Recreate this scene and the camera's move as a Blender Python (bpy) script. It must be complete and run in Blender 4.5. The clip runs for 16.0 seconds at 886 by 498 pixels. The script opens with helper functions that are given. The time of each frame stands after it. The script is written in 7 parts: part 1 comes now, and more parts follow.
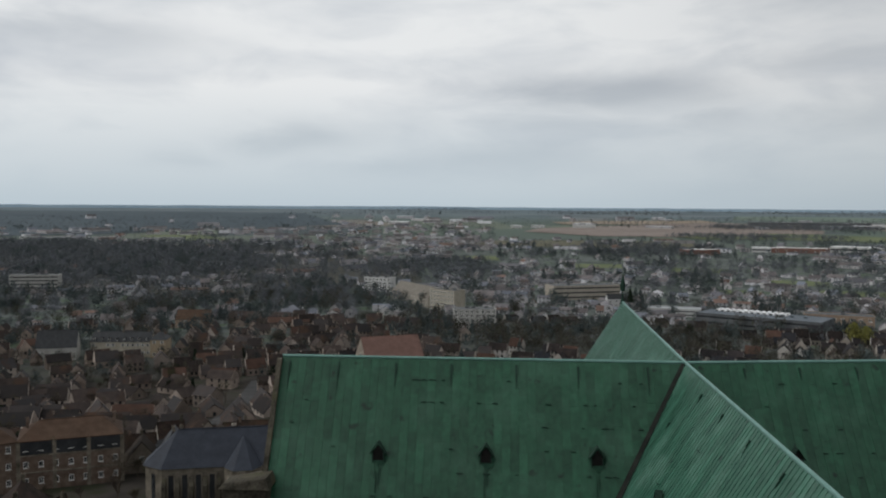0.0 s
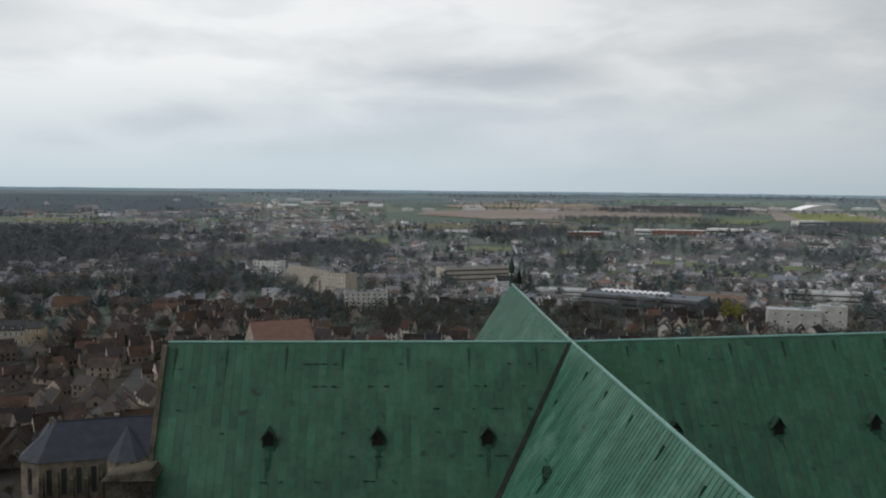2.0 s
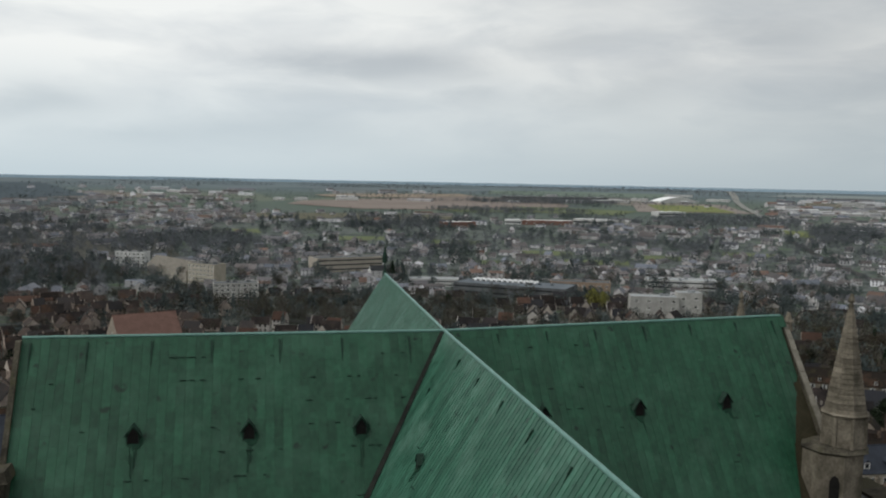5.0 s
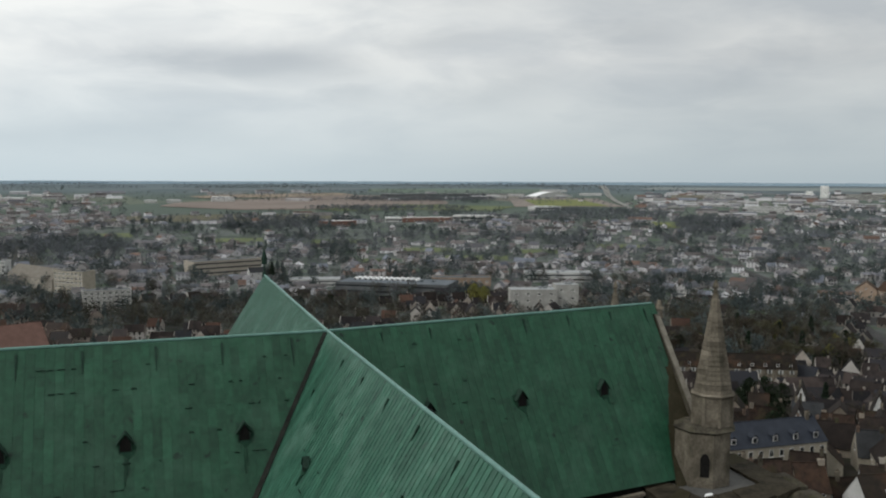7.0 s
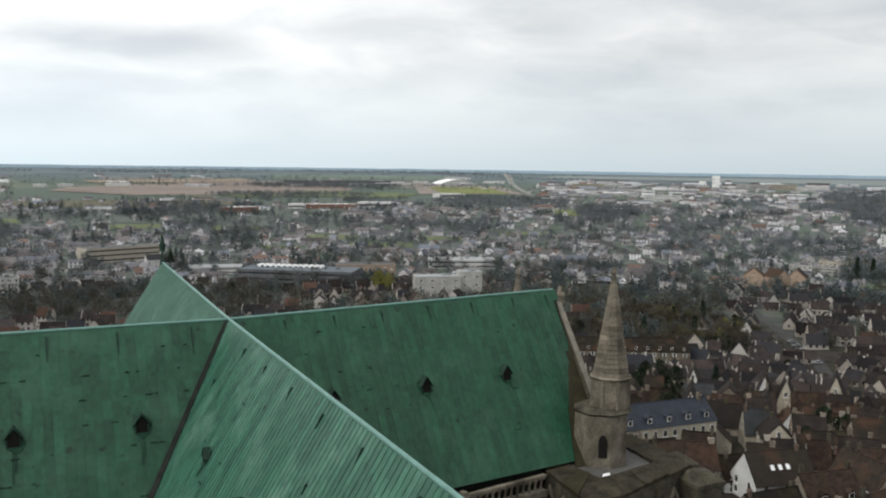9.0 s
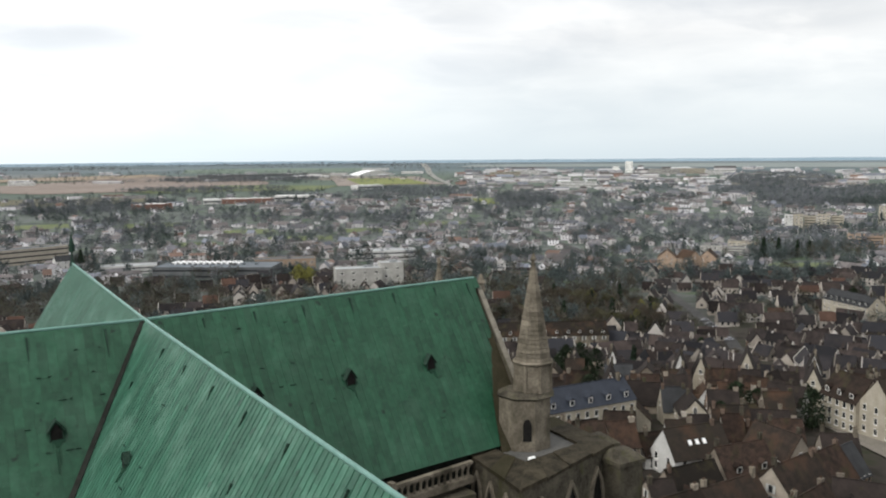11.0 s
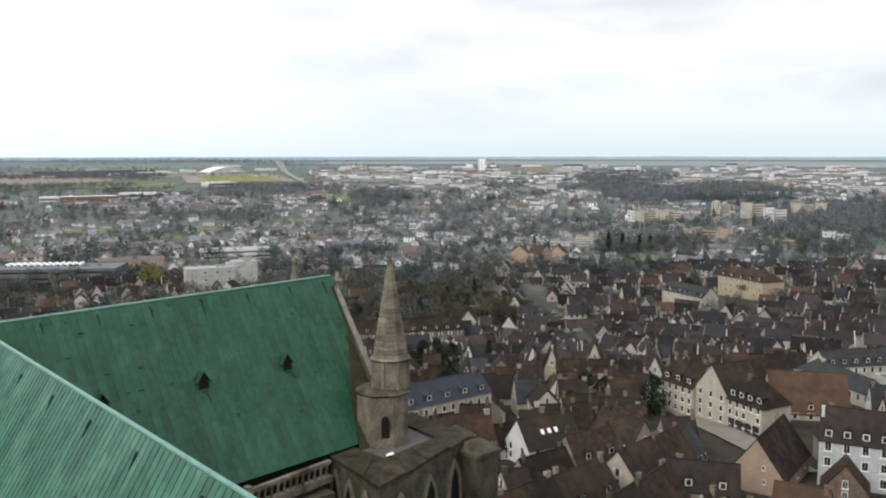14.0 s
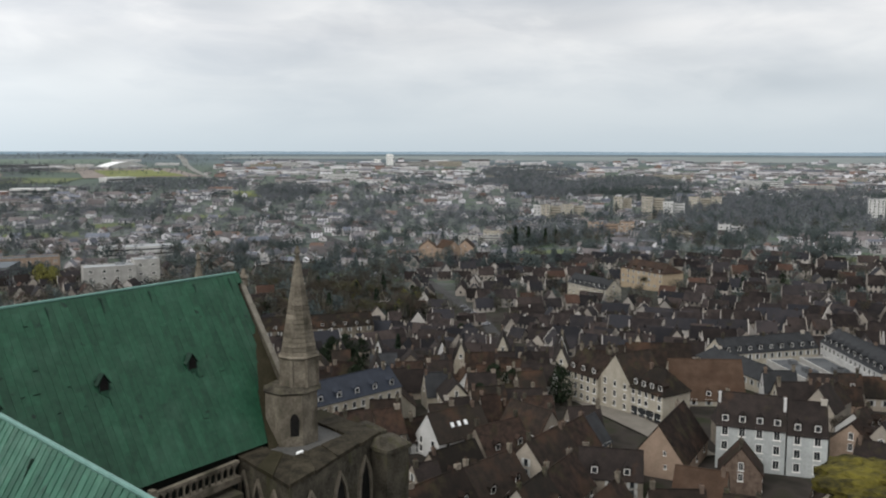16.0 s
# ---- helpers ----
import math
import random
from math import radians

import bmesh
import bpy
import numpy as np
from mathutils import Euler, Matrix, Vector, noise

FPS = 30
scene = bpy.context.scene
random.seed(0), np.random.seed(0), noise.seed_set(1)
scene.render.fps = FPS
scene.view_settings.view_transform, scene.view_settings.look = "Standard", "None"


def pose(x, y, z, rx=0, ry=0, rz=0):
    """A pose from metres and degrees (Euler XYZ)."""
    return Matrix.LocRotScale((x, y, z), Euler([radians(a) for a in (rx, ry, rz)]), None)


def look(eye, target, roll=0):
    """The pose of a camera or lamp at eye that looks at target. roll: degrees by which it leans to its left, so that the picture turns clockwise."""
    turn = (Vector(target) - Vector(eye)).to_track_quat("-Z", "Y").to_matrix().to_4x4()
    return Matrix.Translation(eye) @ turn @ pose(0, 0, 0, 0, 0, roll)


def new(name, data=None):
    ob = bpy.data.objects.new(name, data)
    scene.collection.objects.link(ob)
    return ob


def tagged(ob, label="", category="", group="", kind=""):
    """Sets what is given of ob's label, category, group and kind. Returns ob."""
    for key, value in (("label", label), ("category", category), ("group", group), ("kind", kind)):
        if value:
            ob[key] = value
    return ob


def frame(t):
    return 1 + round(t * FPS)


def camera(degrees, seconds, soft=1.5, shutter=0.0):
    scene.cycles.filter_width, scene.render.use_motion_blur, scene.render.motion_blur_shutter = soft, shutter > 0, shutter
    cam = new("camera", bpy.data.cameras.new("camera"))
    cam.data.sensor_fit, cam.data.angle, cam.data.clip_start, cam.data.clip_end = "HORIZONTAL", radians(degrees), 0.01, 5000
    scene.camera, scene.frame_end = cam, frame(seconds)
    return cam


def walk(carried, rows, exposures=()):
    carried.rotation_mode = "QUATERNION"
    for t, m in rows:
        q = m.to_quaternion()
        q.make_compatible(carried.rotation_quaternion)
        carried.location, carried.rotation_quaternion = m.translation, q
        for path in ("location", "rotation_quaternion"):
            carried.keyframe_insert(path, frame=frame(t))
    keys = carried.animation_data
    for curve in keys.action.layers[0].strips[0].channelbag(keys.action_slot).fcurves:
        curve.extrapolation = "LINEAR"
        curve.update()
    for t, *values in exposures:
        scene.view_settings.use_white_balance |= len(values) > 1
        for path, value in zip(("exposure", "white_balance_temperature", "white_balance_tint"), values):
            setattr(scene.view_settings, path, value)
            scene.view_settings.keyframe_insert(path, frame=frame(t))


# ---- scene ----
cam = camera(54.0, 16.0, 2.1)
PATH = [
    (0.0, (0.0, 0.0, 66.0), (-5.244, 99.722, 60.697), 0.40),
    (0.5, (0.0, 0.0, 66.0), (-2.648, 99.775, 59.843), 0.41),
    (1.0, (0.0, 0.0, 66.0), (1.114, 99.759, 59.146), 0.55),
    (1.5, (0.0, 0.0, 66.0), (3.916, 99.675, 58.955), 0.55),
    (2.0, (0.0, 0.0, 66.0), (7.253, 99.480, 58.850), 0.60),
    (2.5, (0.0, 0.0, 66.0), (10.079, 99.223, 58.711), 0.24),
    (3.0, (0.0, 0.0, 66.0), (12.945, 98.859, 58.293), 0.28),
    (5.5, (0.0, 0.0, 66.0), (24.873, 96.526, 57.998), 0.81),
    (6.0, (0.0, 0.0, 66.0), (28.617, 95.506, 58.276), 0.15),
    (6.5, (0.0, 0.0, 66.0), (31.202, 94.679, 58.102), -0.15),
    (7.0, (0.0, 0.0, 66.0), (34.724, 93.420, 57.824), 0.17),
    (7.5, (0.0, 0.0, 66.0), (37.161, 92.440, 57.406), 0.37),
    (8.0, (0.0, 0.0, 66.0), (39.943, 91.253, 57.197), 0.45),
    (8.5, (0.0, 0.0, 66.0), (42.255, 90.164, 56.780), 0.54),
    (9.0, (0.0, 0.0, 66.0), (44.726, 88.927, 56.433), 0.79),
    (9.5, (0.0, 0.0, 66.0), (46.658, 87.936, 56.502), 0.70),
    (10.0, (0.0, 0.0, 66.0), (49.163, 86.542, 56.329), 0.10),
    (12.5, (0.0, 0.0, 66.0), (58.485, 80.320, 54.680), 0.16),
    (13.0, (0.0, 0.0, 66.0), (61.539, 78.090, 55.287), 0.25),
    (13.5, (0.0, 0.0, 66.0), (63.168, 76.793, 55.391), -0.08),
    (14.0, (0.0, 0.0, 66.0), (65.820, 74.475, 54.992), -0.06),
    (14.5, (0.0, 0.0, 66.0), (67.679, 72.806, 55.096), 0.09),
    (15.0, (0.0, 0.0, 66.0), (69.688, 70.817, 54.662), -0.01),
    (15.5, (0.0, 0.0, 66.0), (71.177, 69.337, 54.766), -0.07),
    (16.0, (0.0, 0.0, 66.0), (73.255, 67.079, 54.420), 0.09),
]
EXPOSURE = [(0.0, -0.82, 6350, 9), (0.5, -0.72, 6350, 9), (1.0, -0.82, 6350, 9), (1.5, -0.56, 6350, 9), (2.5, -0.82, 6370, 8), (3.0, -0.56, 6380, 8), (5.5, -0.67, 6450, 7), (6.0, -0.47, 6450, 7), (6.5, -0.5, 6450, 7), (7.0, -0.62, 6450, 7), (7.5, -0.47, 6450, 7), (8.5, -0.24, 6480, 8), (10.0, -0.05, 6550, 9), (12.5, 0.21, 6600, 10), (14.0, 0.21, 6500, 10), (15.0, -0.15, 6500, 10), (15.5, -0.27, 6480, 10), (16.0, -0.24, 6450, 10)]
walk(cam, [(t, look(eye, target, roll)) for t, eye, target, roll in PATH], EXPOSURE)


# ---- world, sun, exposure ----
def build_world():
    w = bpy.data.worlds.new("overcast_sky")
    w.use_nodes = True
    scene.world = w
    n, l = w.node_tree.nodes, w.node_tree.links
    n.clear()

    def node(kind, **kw):
        d = n.new(kind)
        for k, v in kw.items():
            d.inputs[k].default_value = v
        return d

    def maths(op, a, b=None):
        d = n.new("ShaderNodeMath")
        d.operation = op
        for i, v in enumerate((a, b)):
            if v is None:
                continue
            if isinstance(v, (int, float)):
                d.inputs[i].default_value = v
            else:
                l.new(v, d.inputs[i])
        return d.outputs[0]

    tc = n.new("ShaderNodeTexCoord")
    sep = n.new("ShaderNodeSeparateXYZ")
    l.new(tc.outputs["Generated"], sep.inputs[0])
    # soft layered cloud, drawn out sideways towards the horizon
    flat = n.new("ShaderNodeMapping")
    flat.inputs["Scale"].default_value = (1.0, 1.0, 3.4)
    l.new(tc.outputs["Generated"], flat.inputs[0])
    big = node("ShaderNodeTexNoise", Scale=2.6, Detail=5.0, Roughness=0.5, Distortion=0.3)
    fine = node("ShaderNodeTexNoise", Scale=7.5, Detail=5.0, Roughness=0.55, Distortion=0.4)
    l.new(flat.outputs[0], big.inputs["Vector"])
    l.new(flat.outputs[0], fine.inputs["Vector"])
    mixn = maths("ADD", maths("MULTIPLY", big.outputs[0], 0.66), maths("MULTIPLY", fine.outputs[0], 0.34))
    ramp = n.new("ShaderNodeValToRGB")
    e = ramp.color_ramp.elements
    e[0].position, e[0].color = 0.36, (0.95, 0.99, 1.04, 1)
    e[1].position, e[1].color = 0.55, (1.33, 1.33, 1.32, 1)
    l.new(mixn, ramp.inputs[0])
    # darker cloud bases: azimuth, height, half width, half height in degrees, depth
    az = maths("MULTIPLY", maths("ARCTAN2", maths("MULTIPLY", sep.outputs[0], -1.0), sep.outputs[1]), 57.3)
    up = maths("MULTIPLY", maths("ARCSINE", sep.outputs[2]), 57.3)
    az = maths("ADD", az, maths("MULTIPLY", maths("SUBTRACT", fine.outputs[0], 0.5), 11.0))
    up = maths("ADD", up, maths("MULTIPLY", maths("SUBTRACT", big.outputs[0], 0.5), 5.0))
    dark = None
    for a0, u0, w0, h0, deep in ((12.0, 4.6, 4.4, 1.1, 0.7), (-7.7, 7.1, 7.0, 1.4, 0.85), (19.1, 3.5, 3.0, 0.7, 0.45), (-1.2, 2.4, 7.4, 0.9, 0.5), (-13.7, 5.2, 3.0, 0.8, 0.4), (-39.7, 5.1, 3.6, 1.1, 0.3),
                                 (-22.8, 5.5, 3.6, 1.0, 0.45), (4.7, 2.1, 4.6, 0.8, 0.5), (-19.8, 8.6, 5.4, 0.9, 0.45), (-55.4, 7.8, 4.8, 1.2, 0.5), (-69.0, 4.1, 6.6, 1.1, 0.75), (-32.4, 8.6, 4.6, 1.1, 0.45),
                                 (25.3, 9.9, 6.0, 1.2, 0.5), (-4.3, 4.8, 6.0, 0.9, 0.3), (-33.0, 11.5, 7.0, 2.0, 0.3), (-45.0, 7.2, 8.0, 1.5, 0.35), (-54.0, 12.0, 6.0, 1.6, 0.5), (-21.0, 12.5, 7.0, 1.8, 0.45),
                                 (-38.0, 3.6, 9.0, 0.8, 0.2), (-62.0, 5.5, 5.0, 0.8, 0.4)):
        p = maths("DIVIDE", maths("SUBTRACT", az, a0), w0)
        q = maths("DIVIDE", maths("SUBTRACT", up, u0), h0)
        r2 = maths("ADD", maths("MULTIPLY", p, p), maths("MULTIPLY", q, q))
        m = maths("MULTIPLY", maths("EXPONENT", maths("MULTIPLY", r2, -1.0)), deep)
        dark = m if dark is None else maths("MAXIMUM", dark, m)
    base = n.new("ShaderNodeMix")
    base.data_type = "RGBA"
    base.inputs["B"].default_value = (0.7, 0.75, 0.81, 1)
    l.new(dark, base.inputs["Factor"])
    l.new(ramp.outputs[0], base.inputs["A"])
    # the air near the horizon is bluer and even
    low = n.new("ShaderNodeMapRange")
    low.inputs["From Min"].default_value, low.inputs["From Max"].default_value = 0.0, 0.13
    l.new(sep.outputs[2], low.inputs[0])
    hor = n.new("ShaderNodeMix")
    hor.data_type = "RGBA"
    hor.inputs["A"].default_value = (0.84, 0.955, 1.03, 1)
    l.new(low.outputs[0], hor.inputs["Factor"])
    l.new(base.outputs["Result"], hor.inputs["B"])
    sky = n.new("ShaderNodeTexSky")
    sky.sky_type = "NISHITA"
    sky.sun_disc = False
    sky.sun_elevation, sky.sun_rotation = radians(40), radians(-96)
    bg1, bg2 = n.new("ShaderNodeBackground"), n.new("ShaderNodeBackground")
    l.new(hor.outputs["Result"], bg1.inputs[0])
    # the cloud is thicker away from the sun
    side = n.new("ShaderNodeMapRange")
    side.interpolation_type = "SMOOTHSTEP"
    side.inputs["From Min"].default_value, side.inputs["From Max"].default_value = -0.1, 0.8
    side.inputs["To Min"].default_value, side.inputs["To Max"].default_value = 1.13, 0.84
    l.new(sep.outputs[0], side.inputs[0])
    l.new(side.outputs[0], bg1.inputs[1])
    l.new(sky.outputs[0], bg2.inputs[0])
    bg2.inputs[1].default_value = 0.05
    mixs = n.new("ShaderNodeMixShader")
    mixs.inputs[0].default_value = 0.06
    l.new(bg1.outputs[0], mixs.inputs[1])
    l.new(bg2.outputs[0], mixs.inputs[2])
    out = n.new("ShaderNodeOutputWorld")
    l.new(mixs.outputs[0], out.inputs[0])


build_world()
sun = new("sun", bpy.data.lights.new("sun", "SUN"))
sun.data.energy, sun.data.angle, sun.data.color = 2.3, radians(35), (1.0, 0.97, 0.92)
sun.matrix_world = look((-72, -8, 62), (0, 0, 0))


# ---- materials ----
def material(name, c1, c2, scale=1.0, rough=0.85, bump=0.0, vary=0.0, island=False, metal=0.0, fine=8.0, stripes=None, spec=0.12, third=None):
    """Two colours mixed by noise at two scales, with grain in the relief; vary: spread of brightness from piece to piece."""
    m = bpy.data.materials.new(name)
    m.use_nodes = True
    n, l = m.node_tree.nodes, m.node_tree.links
    p = n["Principled BSDF"]
    p.inputs["Roughness"].default_value, p.inputs["Metallic"].default_value = rough, metal
    p.inputs["Specular IOR Level"].default_value = spec
    tc = n.new("ShaderNodeTexCoord")
    co = tc.outputs["Object"]
    if island:
        g = n.new("ShaderNodeNewGeometry")
        co = g.outputs["Position"]
        rnd = g.outputs["Random Per Island"]
    else:
        oi = n.new("ShaderNodeObjectInfo")
        rnd = oi.outputs["Random"]
        off = n.new("ShaderNodeVectorMath")
        off.operation = "ADD"
        sc = n.new("ShaderNodeMath")
        sc.operation = "MULTIPLY"
        sc.inputs[1].default_value = 57.0
        l.new(rnd, sc.inputs[0])
        l.new(co, off.inputs[0])
        l.new(sc.outputs[0], off.inputs[1])
        co = off.outputs[0]
    a, b = n.new("ShaderNodeTexNoise"), n.new("ShaderNodeTexNoise")
    for d, s, dt in ((a, scale, 4.0), (b, scale * fine, 3.0)):
        d.inputs["Scale"].default_value, d.inputs["Detail"].default_value = s, dt
        l.new(co, d.inputs["Vector"])
    add = n.new("ShaderNodeMath")
    add.operation = "MULTIPLY_ADD"
    add.inputs[1].default_value = 0.4
    l.new(b.outputs[0], add.inputs[0])
    am = n.new("ShaderNodeMath")
    am.operation = "MULTIPLY"
    am.inputs[1].default_value = 0.6
    l.new(a.outputs[0], am.inputs[0])
    l.new(am.outputs[0], add.inputs[2])
    r = n.new("ShaderNodeValToRGB")
    e = r.color_ramp.elements
    e[0].position, e[0].color = 0.36, (*c1, 1)
    e[1].position, e[1].color = 0.64, (*c2, 1)
    l.new(add.outputs[0], r.inputs[0])
    col = r.outputs[0]
    if third:
        hue = n.new("ShaderNodeMix")
        hue.data_type = "RGBA"
        hue.inputs["B"].default_value = (*third, 1)
        st = n.new("ShaderNodeMapRange")
        st.inputs["From Min"].default_value, st.inputs["From Max"].default_value = 0.45, 1.0
        st.inputs["To Max"].default_value = 0.85
        l.new(rnd, st.inputs[0])
        l.new(st.outputs[0], hue.inputs["Factor"])
        l.new(col, hue.inputs["A"])
        col = hue.outputs["Result"]
    if vary:
        hsv = n.new("ShaderNodeHueSaturation")
        mr = n.new("ShaderNodeMapRange")
        mr.inputs["To Min"].default_value, mr.inputs["To Max"].default_value = 1 - vary, 1 + vary
        wn = n.new("ShaderNodeTexWhiteNoise")
        wn.noise_dimensions = "1D"
        l.new(rnd, wn.inputs["W"])
        l.new(wn.outputs["Value"], mr.inputs[0])
        l.new(mr.outputs[0], hsv.inputs["Value"])
        l.new(col, hsv.inputs["Color"])
        col = hsv.outputs[0]
    l.new(col, p.inputs["Base Color"])
    if bump:
        bp = n.new("ShaderNodeBump")
        bp.inputs["Strength"].default_value, bp.inputs["Distance"].default_value = bump, 0.08
        if stripes:
            wv = n.new("ShaderNodeTexWave")
            wv.bands_direction = stripes[0]
            wv.inputs["Scale"].default_value, wv.inputs["Distortion"].default_value = stripes[1], 1.5
            l.new(tc.outputs["Object"], wv.inputs["Vector"])
            sm = n.new("ShaderNodeMath")
            sm.operation = "ADD"
            l.new(wv.outputs["Fac"], sm.inputs[0])
            l.new(add.outputs[0], sm.inputs[1])
            l.new(sm.outputs[0], bp.inputs["Height"])
        else:
            l.new(add.outputs[0], bp.inputs["Height"])
        l.new(bp.outputs[0], p.inputs["Normal"])
    return m


def copper_material(name="copper_patina", c1=(0.0062, 0.042, 0.0215), c2=(0.015, 0.071, 0.038), chalk=(0.035, 0.098, 0.062), bloom=0.65):
    """Green copper: patina patches, chalky bloom, streaks down the slope and blackened spots."""
    m = material(name, c1, c2, 0.16, 0.5, 0.1, vary=0.05, fine=14.0, spec=0.3)
    n, l = m.node_tree.nodes, m.node_tree.links
    p = n["Principled BSDF"]
    col = p.inputs["Base Color"].links[0].from_socket
    g = n.new("ShaderNodeNewGeometry")
    mp = n.new("ShaderNodeMapping")
    mp.inputs["Scale"].default_value = (3.4, 3.4, 0.16)
    l.new(g.outputs["Position"], mp.inputs[0])
    st = n.new("ShaderNodeTexNoise")
    st.inputs["Scale"].default_value, st.inputs["Detail"].default_value = 1.0, 4.0
    l.new(mp.outputs[0], st.inputs["Vector"])
    r = n.new("ShaderNodeValToRGB")
    r.color_ramp.elements[0].position, r.color_ramp.elements[0].color = 0.36, (0.68, 0.72, 0.72, 1)
    r.color_ramp.elements[1].position, r.color_ramp.elements[1].color = 0.62, (1.18, 1.15, 1.12, 1)
    l.new(st.outputs[0], r.inputs[0])
    mx = n.new("ShaderNodeMix")
    mx.data_type, mx.blend_type = "RGBA", "MULTIPLY"
    mx.inputs["Factor"].default_value = 0.5
    l.new(col, mx.inputs["A"])
    l.new(r.outputs[0], mx.inputs["B"])
    sp = n.new("ShaderNodeTexNoise")
    sp.inputs["Scale"].default_value, sp.inputs["Detail"].default_value = 1.1, 3.0
    l.new(g.outputs["Position"], sp.inputs["Vector"])
    r2 = n.new("ShaderNodeValToRGB")
    r2.color_ramp.elements[0].position, r2.color_ramp.elements[0].color = 0.27, (0.3, 0.32, 0.32, 1)
    r2.color_ramp.elements[1].position, r2.color_ramp.elements[1].color = 0.33, (1, 1, 1, 1)
    l.new(sp.outputs[0], r2.inputs[0])
    mx2 = n.new("ShaderNodeMix")
    mx2.data_type, mx2.blend_type = "RGBA", "MULTIPLY"
    mx2.inputs["Factor"].default_value = 1.0
    l.new(mx.outputs["Result"], mx2.inputs["A"])
    l.new(r2.outputs[0], mx2.inputs["B"])
    sm = n.new("ShaderNodeTexNoise")
    sm.inputs["Scale"].default_value, sm.inputs["Detail"].default_value, sm.inputs["Roughness"].default_value = 0.34, 6.0, 0.65
    l.new(g.outputs["Position"], sm.inputs["Vector"])
    r3 = n.new("ShaderNodeValToRGB")
    r3.color_ramp.elements[0].position, r3.color_ramp.elements[0].color = 0.5, (0, 0, 0, 1)
    r3.color_ramp.elements[1].position, r3.color_ramp.elements[1].color = 0.75, (bloom, bloom, bloom, 1)
    l.new(sm.outputs[0], r3.inputs[0])
    mx3 = n.new("ShaderNodeMix")
    mx3.data_type = "RGBA"
    mx3.inputs["B"].default_value = (*chalk, 1)
    l.new(r3.outputs[0], mx3.inputs["Factor"])
    l.new(mx2.outputs["Result"], mx3.inputs["A"])
    # each sheet has weathered a little differently
    oi = n.new("ShaderNodeObjectInfo")
    mad = n.new("ShaderNodeMath")
    mad.operation = "MULTIPLY_ADD"
    mad.inputs[1].default_value = 37.0
    l.new(oi.outputs["Random"], mad.inputs[0])
    tc = n.new("ShaderNodeTexCoord")
    sx = n.new("ShaderNodeSeparateXYZ")
    l.new(tc.outputs["Object"], sx.inputs[0])
    row = n.new("ShaderNodeMath")
    row.operation = "MULTIPLY_ADD"
    row.inputs[1].default_value = 11 / 13.12
    l.new(sx.outputs[2], row.inputs[0])
    l.new(oi.outputs["Random"], row.inputs[2])
    fl = n.new("ShaderNodeMath")
    fl.operation = "FLOOR"
    l.new(row.outputs[0], fl.inputs[0])
    l.new(fl.outputs[0], mad.inputs[2])
    wn = n.new("ShaderNodeTexWhiteNoise")
    wn.noise_dimensions = "1D"
    l.new(mad.outputs[0], wn.inputs["W"])
    tone = n.new("ShaderNodeMapRange")
    tone.inputs["To Min"].default_value, tone.inputs["To Max"].default_value = 0.84, 1.17
    l.new(wn.outputs["Value"], tone.inputs[0])
    hs = n.new("ShaderNodeHueSaturation")
    l.new(tone.outputs[0], hs.inputs["Value"])
    l.new(mx3.outputs["Result"], hs.inputs["Color"])
    l.new(hs.outputs[0], p.inputs["Base Color"])
    return m


def patches(m, colour, scale, lo, hi, seed):
    """Blotches of a third colour (moss, rust, fresh tiles) with ragged edges over a material."""
    n, l = m.node_tree.nodes, m.node_tree.links
    p = n["Principled BSDF"]
    col = p.inputs["Base Color"].links[0].from_socket
    g = n.new("ShaderNodeNewGeometry")
    mp = n.new("ShaderNodeMapping")
    mp.inputs["Location"].default_value = (seed, seed * 1.7, 0)
    mp.inputs["Scale"].default_value = (1, 1, 0.6)
    l.new(g.outputs["Position"], mp.inputs[0])
    t = n.new("ShaderNodeTexNoise")
    t.inputs["Scale"].default_value, t.inputs["Detail"].default_value, t.inputs["Roughness"].default_value = scale, 7.0, 0.65
    l.new(mp.outputs[0], t.inputs["Vector"])
    r = n.new("ShaderNodeMapRange")
    r.inputs["From Min"].default_value, r.inputs["From Max"].default_value, r.inputs["To Max"].default_value = lo, hi, 0.9
    l.new(t.outputs[0], r.inputs[0])
    mx = n.new("ShaderNodeMix")
    mx.data_type = "RGBA"
    mx.inputs["B"].default_value = (*colour, 1)
    l.new(r.outputs[0], mx.inputs["Factor"])
    l.new(col, mx.inputs["A"])
    l.new(mx.outputs["Result"], p.inputs["Base Color"])


COPPER = copper_material()
COPPER_CHALKY = copper_material("chalky_copper", (0.0164, 0.0685, 0.0436), (0.0392, 0.1176, 0.0805), (0.0925, 0.1796, 0.1393), 0.85)
COPPER_PALE = material("copper_ridge", (0.085, 0.18, 0.155), (0.13, 0.25, 0.22), 1.0, 0.5, 0.1, spec=0.4)
COPPER_DARK = material("copper_soot", (0.0104, 0.0234, 0.0169), (0.026, 0.052, 0.039), 3.0, 0.8)
COPPER_SOOT = material("sooty_copper", (0.006, 0.024, 0.015), (0.016, 0.05, 0.03), 2.0, 0.7, 0.2)
LEAD = material("lead", (0.008, 0.009, 0.008), (0.02, 0.022, 0.019), 1.5, 0.9, 0.2, spec=0.1)
# near-black for hatch shutters, and for flat plates standing in for unlit openings
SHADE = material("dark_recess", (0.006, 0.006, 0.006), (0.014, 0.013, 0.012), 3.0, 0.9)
STONE = material("limestone", (0.0836, 0.073, 0.0572), (0.198, 0.1734, 0.1382), 0.6, 0.92, 0.5, vary=0.12, fine=9.0)
STONE_DARK = material("weathered_stone", (0.02, 0.018, 0.014), (0.088, 0.079, 0.061), 0.7, 0.95, 0.6, vary=0.1, fine=9.0)
